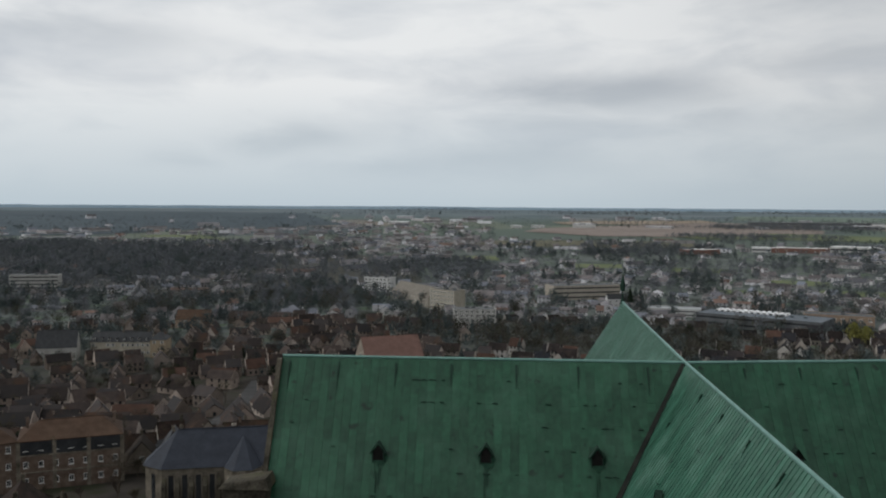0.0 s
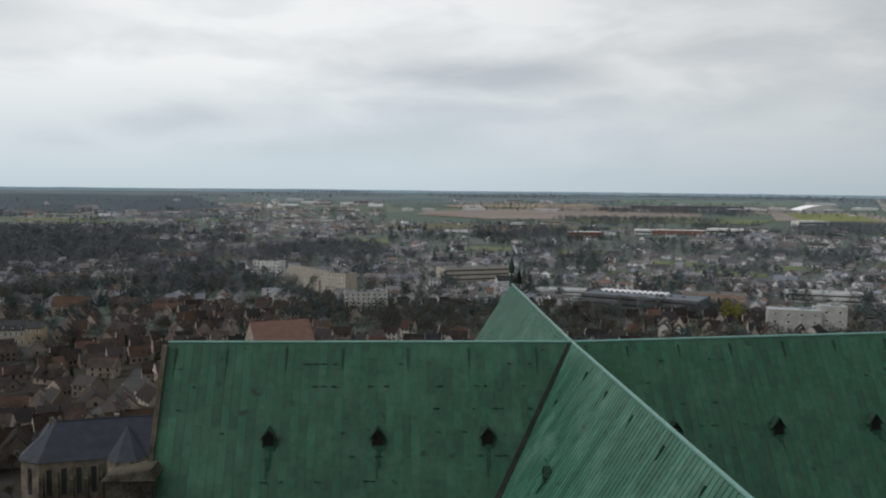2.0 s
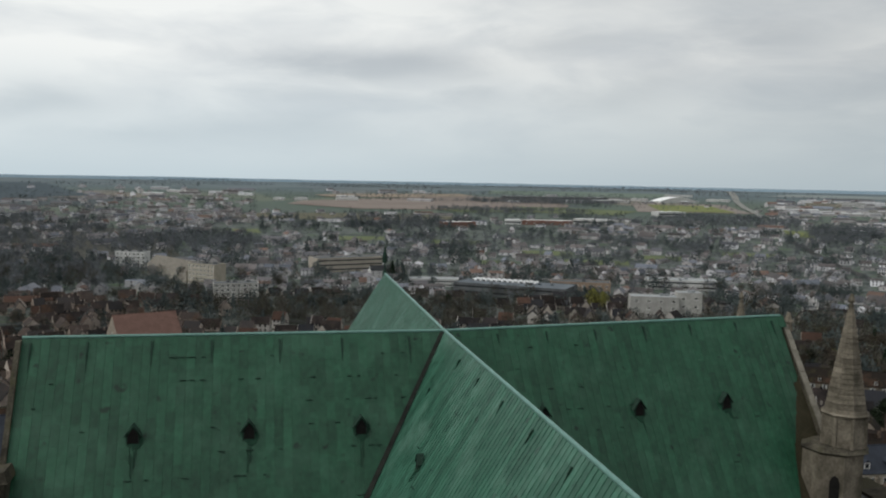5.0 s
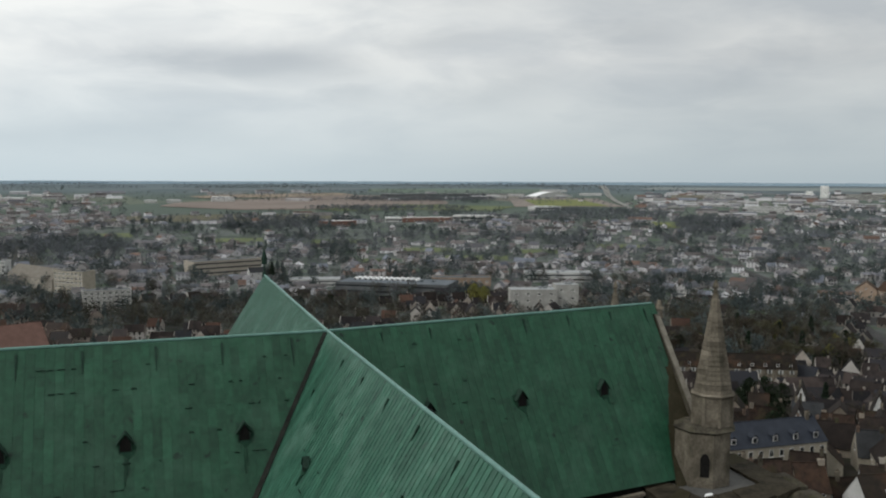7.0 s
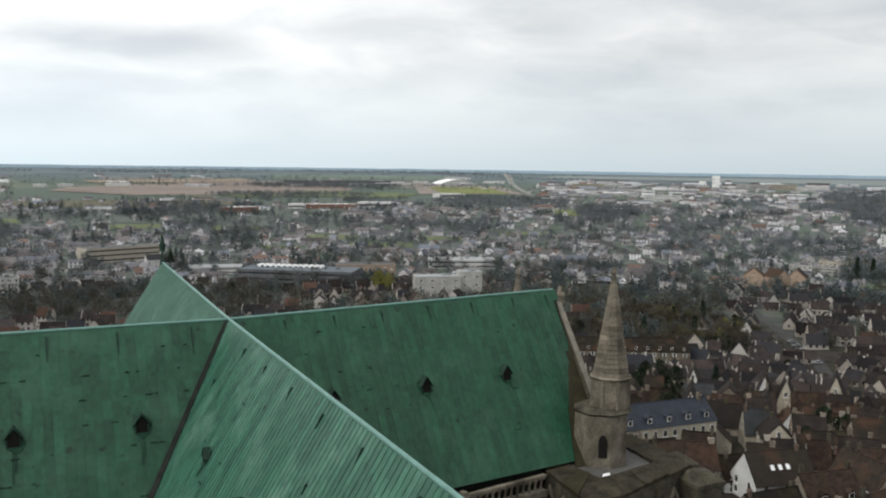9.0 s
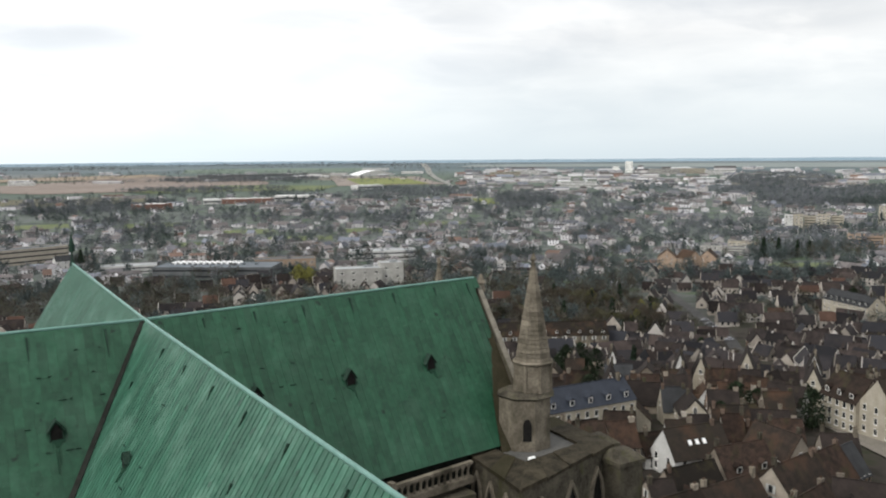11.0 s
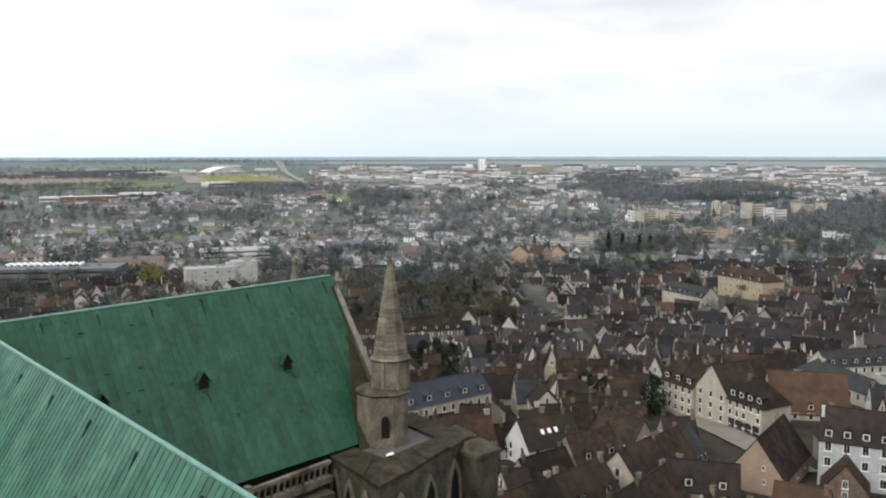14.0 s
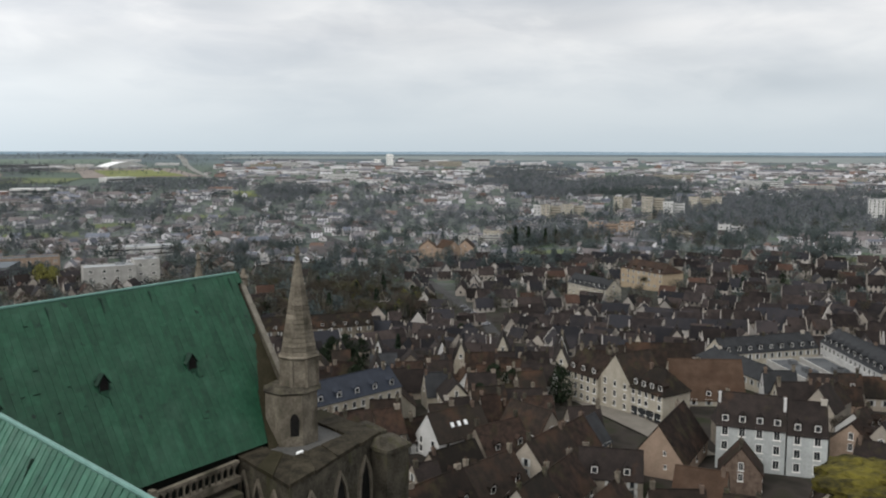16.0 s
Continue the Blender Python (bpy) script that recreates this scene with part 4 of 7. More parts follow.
# stone platform beside the south transept
PLAT = [(39.38, 59.69), (37.83, 49.98), (50.65, 54.10), (51.31, 62.83)]
g = Geo()
g.hull([(x, y, -2) for x, y in PLAT], [(x, y, 41.05) for x, y in PLAT])
platform = part("tower_stump", g, STONE_DARK, cathedral, "unfinished stone tower with dark arches")
g = Geo()
inner = [(41.25, 58.93), (41.51, 54.28), (48.08, 55.45), (48.81, 61.58)]
g.hull([(x, y, 40.7) for x, y in inner], [(x, y, 41.15) for x, y in inner])
part("terrace_floor", g, TERRACE, cathedral, "grey lead terrace floor")
rng = random.Random(4)
for i in range(4):
    a, b = Vector(PLAT[i]), Vector(PLAT[(i + 1) % 4])
    c, d = Vector(inner[i]), Vector(inner[(i + 1) % 4])
    cnt = 4
    for k in range(cnt):
        f0, f1 = k / cnt, (k + 1) / cnt
        o = 0.2
        e = (a - c).normalized() * o, (b - d).normalized() * o
        q = [a.lerp(b, f0) + e[0].lerp(e[1], f0), a.lerp(b, f1) + e[0].lerp(e[1], f1), c.lerp(d, f1), c.lerp(d, f0)]
        z = 41.4 + rng.uniform(-0.05, 0.05)
        q = [p + Vector((rng.uniform(-0.1, 0.1), rng.uniform(-0.1, 0.1))) for p in q]
        g = Geo()
        g.hull([(p.x, p.y, 41.0) for p in q], [(p.x, p.y, z - (0.12 if j < 2 else 0)) for j, p in enumerate(q)])
        part("parapet_stone", g, MOSSY_STONE, platform)


def arch_recess(name, p, q, f, width, z0, z1, parent):
    """A dark pointed opening with a stone surround on the wall from p to q, centred at the fraction f."""
    a, b = Vector((*p, 0)), Vector((*q, 0))
    d = (b - a).normalized()
    c = a.lerp(b, f)
    m = Matrix.Translation((c.x, c.y, 0)) @ Matrix.Rotation(math.atan2(d.y, d.x), 4, "Z")
    w = width / 2
    spring = z0 + (z1 - z0) * 0.62

    def prof(w, z1):
        return [(-w, z0), (w, z0), (w, spring), (w * 0.72, spring + (z1 - spring) * 0.55), (0, z1), (-w * 0.72, spring + (z1 - spring) * 0.55), (-w, spring)]
    g = Geo()
    out, inn = prof(w + 0.35, z1 + 0.45), prof(w, z1)
    for i in range(1, 7):
        j = (i + 1) % 7
        g.hull([(out[i][0], 0.1, out[i][1]), (out[j][0], 0.1, out[j][1]), (inn[j][0], 0.1, inn[j][1]), (inn[i][0], 0.1, inn[i][1])],
               [(out[i][0], -0.22, out[i][1]), (out[j][0], -0.22, out[j][1]), (inn[j][0], -0.22, inn[j][1]), (inn[i][0], -0.22, inn[i][1])])
    part("arch", g, STONE, parent, "pointed stone arch", m)
    g = Geo()
    g.hull([(x, 0.1, z) for x, z in inn], [(x, -0.05, z) for x, z in inn])
    part("opening", g, SHADE, parent, "dark opening", m)


for f in (0.24, 0.5, 0.77):
    arch_recess("arch", PLAT[0], PLAT[1], f, 1.35, 33.5, 39.8, platform)
for f in (0.2, 0.52, 0.82):
    arch_recess("arch", PLAT[1], PLAT[2], f, 1.7, 33.0, 39.5, platform)
# corner buttresses with sloping weathered tops
for x, y, sx, sy, z in ((50.74, 52.97, 1.3, 1.3, 41.2), (52.05, 57.66, 1.6, 1.2, 40.9), (52.13, 62.90, 1.5, 1.5, 40.4)):
    g = Geo()
    g.box(x - sx, x + sx, y - sy, y + sy, -2, z - 1.1)
    g.box(x - sx - 0.2, x + sx + 0.2, y - sy - 0.2, y + sy + 0.2, z - 1.1, z - 0.75)
    g.hull([(x - sx - 0.2, y - sy - 0.2, z - 0.75), (x + sx + 0.2, y - sy - 0.2, z - 0.75), (x + sx + 0.2, y + sy + 0.2, z - 0.75), (x - sx - 0.2, y + sy + 0.2, z - 0.75)],
           [(x - sx * 0.5, y - sy * 0.3, z), (x + sx * 0.5, y - sy * 0.3, z), (x + sx * 0.5, y + sy * 0.3, z), (x - sx * 0.5, y + sy * 0.3, z)])
    part("buttress", g, STONE_DARK, cathedral, "weathered stepped buttress")


def balustrade(name, p, q, z, h):
    """Stone balustrade: plinth, rail and turned posts with trefoil gaps."""
    b = tagged(new(name), "pale stone balustrade at the eave")
    b.parent = cathedral
    length = math.hypot(q[0] - p[0], q[1] - p[1])
    b.matrix_basis = frame_of((*p, z), q)
    g = Geo()
    g.box(0, length, -0.3, 0.3, -0.4, 0.12)
    part("plinth", g, STONE, b)
    g = Geo()
    g.box(0, length, -0.2, 0.2, h - 0.22, h)
    part("rail", g, STONE, b)
    post = Geo()
    post.ring(6, 0.13, 0.12, 0.09, h * 0.45)
    post.ring(6, 0.09, h * 0.45, 0.15, h - 0.4)
    post.box(-0.24, 0.24, -0.1, 0.1, h - 0.42, h - 0.22)
    me = post.mesh("baluster", STONE)
    for i in range(int(length / 0.62)):
        put("baluster", me, b, pose(0.31 + 0.62 * i, 0, 0))
    g = Geo()
    g.box(-0.25, 0.25, -0.3, 0.3, -0.6, h + 0.25, 0, 0.03)
    part("pier", g, STONE, b)


balustrade("balustrade", (30.09, 55.76), (38.15, 57.00), 40.0, 1.35)
balustrade("balustrade", (22.51, 54.99), (29.58, 55.68), 39.6, 1.3)
# north side: stone top of the transept's corner buttress
for x, y, sx, sy, z in ((-16.51, 58.55, 1.5, 0.9, 46.9), (-18.02, 63.28, 1.0, 1.6, 45.2)):
    g = Geo()
    g.box(x - sx, x + sx, y - sy, y + sy, -1, z - 0.5)
    g.hull([(x - sx - 0.25, y - sy - 0.25, z - 0.5), (x + sx + 0.25, y - sy - 0.25, z - 0.5), (x + sx + 0.25, y + sy + 0.25, z - 0.5), (x - sx - 0.25, y + sy + 0.25, z - 0.5)],
           [(x - sx, y - sy, z - 0.2), (x + sx, y - sy, z + 0.25), (x + sx, y + sy, z + 0.25), (x - sx, y + sy, z - 0.2)])
    part("buttress", g, STONE_DARK, cathedral, "worn dark stone buttress top")

# the tower underfoot and its mossy corner pinnacle
g = Geo()
g.box(-9, 1.6, -10, 1.6, -1, 64.2)
part("tower", g, STONE, cathedral, "plain stone tower")
g = Geo()
rng = random.Random(9)
PX, PY, PZ = 7.69, 1.84, 63.17
g.box(PX - 0.45, PX + 0.45, PY - 0.45, PY + 0.45, -1, PZ - 0.05)
part("pinnacle_shaft", g, STONE_DARK, cathedral)
bm = bmesh.new()
bmesh.ops.create_icosphere(bm, subdivisions=5, radius=0.5)
for v in bm.verts:
    c = v.co
    k = noise.noise(c * 3.1) * 0.3 + noise.noise(c * 9.0) * 0.2 + noise.noise(c * 24.0) * 0.09
    flat = 0.36 if c.z > 0 else 0.62
    v.co = Vector((c.x * 1.25, c.y * 1.25, c.z * flat)) * (1 + k)
me = bpy.data.meshes.new("pinnacle_cap")
bm.to_mesh(me)
bm.free()
me.materials.append(MOSS)
put("pinnacle_cap", me, cathedral, pose(PX, PY, PZ), "worn stone cap overgrown with yellow moss")

# ---- houses ----
def window_mesh(w, h):
    g = Geo()
    g.box(-w / 2, w / 2, -0.05, 0.05, 0, h, 0)
    g.box(-w / 2 + 0.1, -0.03, -0.07, 0.0, 0.1, h - 0.1, 1)
    g.box(0.03, w / 2 - 0.1, -0.07, 0.0, 0.1, h - 0.1, 1)
    g.box(-w / 2 - 0.12, w / 2 + 0.12, -0.14, 0.02, -0.1, 0.02, 0)
    return g.mesh("window", FRAME, GLASS)


def shuttered_mesh(w, h):
    g = Geo()
    g.box(-w / 2, w / 2, -0.05, 0.05, 0, h, 2)
    g.box(-w / 2 + 0.1, w / 2 - 0.1, -0.07, 0.0, 0.1, h - 0.1, 1)
    g.box(-w / 2 - 0.5, -w / 2, -0.09, 0.0, 0, h, 2)
    g.box(w / 2, w / 2 + 0.5, -0.09, 0.0, 0, h, 2)
    return g.mesh("window", FRAME, GLASS, SHUTTER)


def dormer_mesh(roof):
    """Gabled dormer: x across, front at y=0, running back into the roof."""
    g = Geo()
    g.box(-0.65, 0.65, 0.03, 2.2, -0.6, 1.35, 2)
    g.box(-0.62, 0.62, 0, 0.1, 0.0, 1.32, 0)
    g.slab([(-0.85, -0.2, 1.25), (0, -0.2, 1.95), (0, 2.8, 1.95), (-0.85, 2.4, 1.25)], 0.1, 2)
    g.slab([(0, -0.2, 1.95), (0.85, -0.2, 1.25), (0.85, 2.4, 1.25), (0, 2.8, 1.95)], 0.1, 2)
    g.face([(-0.65, 0, 1.3), (0.65, 0, 1.3), (0, 0, 1.85)], 2)
    return g.mesh("dormer", FRAME, GLASS, roof)


def dormer_pane_mesh():
    g = Geo()
    g.box(-0.46, 0.46, -0.04, 0.05, 0.12, 1.16, 0)
    return g.mesh("pane", GLASS)


def skylight_mesh():
    g = Geo()
    g.box(-0.45, 0.45, -0.6, 0.6, -0.05, 0.08, 0)
    g.box(-0.38, 0.38, -0.53, 0.53, 0.05, 0.1, 1)
    return g.mesh("skylight", ZINC, WHITE_ROOF)


WINDOWS = [window_mesh(1.0, 1.6), window_mesh(1.1, 1.5), shuttered_mesh(1.0, 1.6)]
DORMERS = {m.name: dormer_mesh(m) for m in (TILE, TILE_DARK, TILE_RED, SLATE, SLATE_BLUE, TILE_SALMON)}
SKYLIGHT = skylight_mesh()
DORMER_PANE = dormer_pane_mesh()


def casement_meshes():
    """A white wooden casement with sill, and its dark double pane."""
    g = Geo()
    g.box(-0.55, 0.55, -0.05, 0.05, 0, 1.6, 0)
    g.box(-0.68, 0.68, -0.16, 0.02, -0.1, 0.02, 0)
    h = Geo()
    h.box(-0.46, -0.02, -0.075, 0.0, 0.1, 1.5, 0)
    h.box(0.02, 0.46, -0.075, 0.0, 0.1, 1.5, 0)
    return g.mesh("window", FRAME), h.mesh("pane", GLASS)


CASEMENT, PANE = casement_meshes()
PLACED = list(CLEAR)


def chimney_mesh(h, w=0.75, mat=BRICK):
    g = Geo()
    g.box(-w / 2, w / 2, -0.35, 0.35, -1.5, h, 0)
    g.box(-w / 2 - 0.08, w / 2 + 0.08, -0.43, 0.43, h - 0.25, h - 0.08, 0)
    for x in (-0.18, 0.18):
        g.ring(6, 0.12, h - 0.08, 0.1, h + 0.35, 1, c=(x, 0))
    return g.mesh("chimney", mat, TILE_RED)


CHIMNEYS = [chimney_mesh(1.0, 0.7), chimney_mesh(1.5, 0.8, STONE), chimney_mesh(0.9, 1.2, PLASTER), chimney_mesh(1.7, 0.7, STONE_DARK), chimney_mesh(1.0, 0.8, STONE_DARK)]


def house(x, y, rot, w, d, h, rh, wall=PLASTER, roof=TILE, label="", name="house", category="house", floors=2, nwin=3, sides=True,
          dormers=0, chim=1, hip=0.0, gable_win=True, skylights=0, rng=random, group="", back=True, pane=1.0, gable_cols=0, glazed=False):
    """A gabled or hipped house: x along the ridge, front towards -y."""
    c, s = math.cos(radians(rot)), math.sin(radians(rot))
    zs = [float(ground_z(x + c * u - s * v, y + s * u + c * v)) for u in (-w / 2, w / 2) for v in (-d / 2, d / 2)]
    z0 = max(zs) - 0.2
    low = min(zs) - z0 - 0.6
    top = tagged(new(name), label, category, group)
    top.matrix_basis = pose(x, y, z0, 0, 0, rot)
    PLACED.append((x, y, max(w, d) * 0.5))
    a, b = w / 2, d / 2
    g = Geo()
    if hip:
        g.box(-a, a, -b, b, low, h)
    else:
        k = len(g.v)
        g.v += [(-a, -b, low), (a, -b, low), (a, b, low), (-a, b, low), (-a, -b, h), (a, -b, h), (a, b, h), (-a, b, h), (-a, 0, h + rh - 0.12), (a, 0, h + rh - 0.12)]
        g.f += [(0, 1, 5, 4), (1, 2, 6, 9, 5), (2, 3, 7, 6), (3, 0, 4, 8, 7), (3, 2, 1, 0), (4, 5, 9, 8), (6, 7, 8, 9)]
        g.m += [0] * 7
    part("wall", g, wall, top)
    g = Geo()
    o, ov = 0.35, 0.12
    sl = rh / b
    e = h - o * sl
    if hip:
        q = max(a - hip, 0.05)
        A = [(-a - o, -b - o, e), (a + o, -b - o, e), (a + o, b + o, e), (-a - o, b + o, e)]
        k = len(g.v)
        g.v += A + [(-q, 0, h + rh), (q, 0, h + rh)] + [(p[0], p[1], p[2] - 0.18) for p in A]
        g.f += [(0, 1, 5, 4), (1, 2, 5), (2, 3, 4, 5), (3, 0, 4), (9, 8, 7, 6), (0, 6, 7, 1), (1, 7, 8, 2), (2, 8, 9, 3), (3, 9, 6, 0)]
        g.m += [0] * 9
    else:
        g.slab([(-a - ov, -b - o, e), (a + ov, -b - o, e), (a + ov, 0, h + rh), (-a - ov, 0, h + rh)], 0.16)
        g.slab([(a + ov, b + o, e), (-a - ov, b + o, e), (-a - ov, 0, h + rh), (a + ov, 0, h + rh)], 0.16)
    g.limb((-(a - hip * 0.98) - ov, 0, h + rh), (a - hip * 0.98 + ov, 0, h + rh), 0.14, 0.14, n=6)
    part("roof", g, roof, top)
    me = rng.choice(WINDOWS)

    def window(m):
        if not glazed:
            return put("window", me, top, m)
        put("pane", PANE, put("window", CASEMENT, top, m))
    fh = (h - 0.4) / max(floors, 1)
    for f in range(floors):
        z = 0.4 + f * fh + (fh - 1.6) * 0.55
        for i in range(nwin):
            u = -a + w * (i + 0.5) / nwin
            if rng.random() < 0.94:
                window(pose(u, -b, z) @ Matrix.Diagonal((pane, 1, pane, 1)))
            if back and rng.random() < 0.8:
                window(pose(u, b, z, 0, 0, 180))
        if sides and not hip and f > 0:
            for u in ((-0.25, 0.25) if d > 12 else (0.0,)):
                if rng.random() < 0.6:
                    put("window", me, top, pose(a, u * d, z, 0, 0, 90))
                if rng.random() < 0.6:
                    put("window", me, top, pose(-a, u * d, z, 0, 0, -90))
    for f in range(floors if gable_cols else 0):
        for i in range(gable_cols):
            v = d * ((i + 0.5) / gable_cols - 0.5)
            for sx in (-1, 1):
                window(pose(sx * a, v, 0.4 + f * fh + (fh - 1.6) * 0.55, 0, 0, 90 * sx))
    if gable_win and sides and not hip and rh > 3:
        put("window", me, top, pose(-a, 0, h + 0.3, 0, 0, -90))
        put("window", me, top, pose(a, 0, h + 0.3, 0, 0, 90))
    for i in range(dormers):
        u = -a + w * (i + 0.5) / dormers
        y1 = -b + 0.5
        put("pane", DORMER_PANE, put("dormer", DORMERS.get(roof.name, DORMERS[TILE.name]), top, pose(u, y1, h + sl * 0.5 + 0.15), "white-framed roof dormer"))
    for i in range(chim):
        u = rng.choice((-1, 1)) * (a * rng.uniform(0.55, 0.9) - hip * 0.4) if chim == 1 else -a * 0.85 + 1.7 * a * i / (chim - 1)
        put("chimney", rng.choice(CHIMNEYS), top, pose(u, rng.uniform(-0.5, 0.5), h + rh - 0.15))
    for i in range(skylights):
        u = -a * 0.3 + a * 0.5 * i / max(1, skylights - 1)
        put("skylight", SKYLIGHT, top, pose(u, -b * 0.55, h + rh * 0.45 + 0.1, math.degrees(math.atan2(rh, b)), 0, 0), "pale roof window")
    return top


def fronted(pl, pr, d, **kw):
    """A house whose front runs from pl to pr as one looks at it, with depth d behind."""
    dx, dy = pr[0] - pl[0], pr[1] - pl[1]
    w = math.hypot(dx, dy)
    n = (-dy / w, dx / w)
    x, y = (pl[0] + pr[0]) / 2 + n[0] * d / 2, (pl[1] + pr[1]) / 2 + n[1] * d / 2
    return house(x, y, math.degrees(math.atan2(dy, dx)), w, d, **kw)


def gabled(pl, pr, d, **kw):
    """A house that turns its gable, from pl to pr, to the viewer."""
    dx, dy = pr[0] - pl[0], pr[1] - pl[1]
    w = math.hypot(dx, dy)
    n = (-dy / w, dx / w)
    x, y = (pl[0] + pr[0]) / 2 + n[0] * d / 2, (pl[1] + pr[1]) / 2 + n[1] * d / 2
    return house(x, y, math.degrees(math.atan2(dy, dx)) - 90 + 180, d, w, **kw)


def block(pl, pr, d, h, floors, nwin, wall=CONCRETE, roof=FLATROOF, label="", name="apartment_block", category="building", parapet=0.6, bands=False):
    """A flat-roofed building with rows of windows, or bands of glass, on both long fronts."""
    dx, dy = pr[0] - pl[0], pr[1] - pl[1]
    w = math.hypot(dx, dy)
    n = (-dy / w, dx / w)
    x, y = (pl[0] + pr[0]) / 2 + n[0] * d / 2, (pl[1] + pr[1]) / 2 + n[1] * d / 2
    z = float(ground_z(x, y))
    top = tagged(new(name), label, category)
    top.matrix_basis = pose(x, y, z, 0, 0, math.degrees(math.atan2(dy, dx)))
    PLACED.append((x, y, max(w, d) * 0.5))
    a, b = w / 2, d / 2
    g = Geo()
    g.box(-a, a, -b, b, -4, h)
    for q in ((-a - 0.1, a + 0.1, -b - 0.1, -b + 0.3), (-a - 0.1, a + 0.1, b - 0.3, b + 0.1), (-a - 0.1, -a + 0.3, -b + 0.3, b - 0.3), (a - 0.3, a + 0.1, -b + 0.3, b - 0.3)):
        g.box(*q, h - 0.3, h + parapet)
    part("wall", g, wall, top)
    g = Geo()
    g.box(-a + 0.35, a - 0.35, -b + 0.35, b - 0.35, h - 0.2, h + parapet * 0.4)
    for i in range(3):
        u = random.uniform(-0.7, 0.7) * a
        v = random.uniform(-0.4, 0.4) * b
        g.box(u - 1.3, u + 1.3, v - 1.0, v + 1.0, h, h + 1.6)
    part("roof", g, roof, top)
    fh = h / floors
    for f in range(floors):
        if bands:
            g = Geo()
            g.box(-a + 0.8, a - 0.8, -b - 0.06, -b + 0.1, f * fh + fh * 0.4, f * fh + fh * 0.68)
            part("window_band", g, GLASS, top, "long dark window band")
            continue
        for i in range(nwin):
            u = -a + w * (i + 0.5) / nwin
            put("window", WINDOWS[1], top, pose(u, -b, f * fh + fh * 0.25) @ Matrix.Diagonal((min(2.2, w / nwin * 0.5), 1, 1.15, 1)))
    return top


SPIRES = [(200.1, 213.4, 4.6, 6.5, 6.4, WHITE), (214.4, 188.1, 4.6, 6.0, 6.0, CREAM), (211.3, 193.9, 4.2, 6.5, 6.2, WHITE), (187.9, 218.6, 5.0, 6.0, 5.0, CREAM), (187.8, 171.5, 5.0, 5.0, 5.4, CREAM), (173.4, 185.7, 4.8, 5.0, 5.6, WHITE), (230.9, 183.4, 4.6, 7.0, 6.0, CREAM), (241.5, 166.3, 4.6, 6.5, 6.2, WHITE), (256.5, 145.7, 4.6, 6.5, 6.0, CREAM), (221, 152.3, 4.8, 6.0, 5.6, CREAM)]


def ridge_house(p, q, d, top, roof, wall, label, rh=5.4, **kw):
    """A house known by its ridge from p to q, and the height of the ridge over the sea of roofs."""
    dx, dy = q[0] - p[0], q[1] - p[1]
    x, y = (p[0] + q[0]) / 2, (p[1] + q[1]) / 2
    h = top - rh - float(ground_z(x, y))
    return house(x, y, math.degrees(math.atan2(dy, dx)), math.hypot(dx, dy), d, h=max(h, 2.2), rh=rh, wall=wall, roof=roof, label=label, rng=R, **kw)


R = random.Random(11)
# north side: the palace and the chapel
fronted((-113.6, 202.3), (-91.9, 212.1), 13, h=12.6, rh=3.3, hip=4.5, wall=BRICK, roof=TILE_RED, floors=3, nwin=7, chim=2, dormers=0, rng=R,
        name="palace", category="palace", label="brick and stone palace with orange tiled hip roof")
g = Geo()
g.box(-12.2, 12.2, -6.62, 6.62, 8.8, 12.5)
part("mansard", g, SLATE, bpy.data.objects["palace"], "dark slate upper storey")
g = Geo()
for z in (4.4, 8.6):
    g.box(-12.25, 12.25, -6.68, -6.5, z, z + 0.35)
part("string_course", g, STONE, bpy.data.objects["palace"], "pale stone string courses")
g = Geo()
for x in (-12.3, -4.2, 3.6, 11.4):
    g.box(x, x + 0.9, -6.72, -6.5, 0, 12.5)
part("pilaster", g, STONE, bpy.data.objects["palace"], "pale stone quoins")
fronted((-133.8, 187.4), (-113.6, 202.3), 12, h=12.6, rh=3.3, hip=4.5, wall=BRICK, roof=TILE_RED, floors=3, nwin=6, chim=1, rng=R,
        name="palace_wing", category="palace", label="stone palace wing with rows of tall windows")


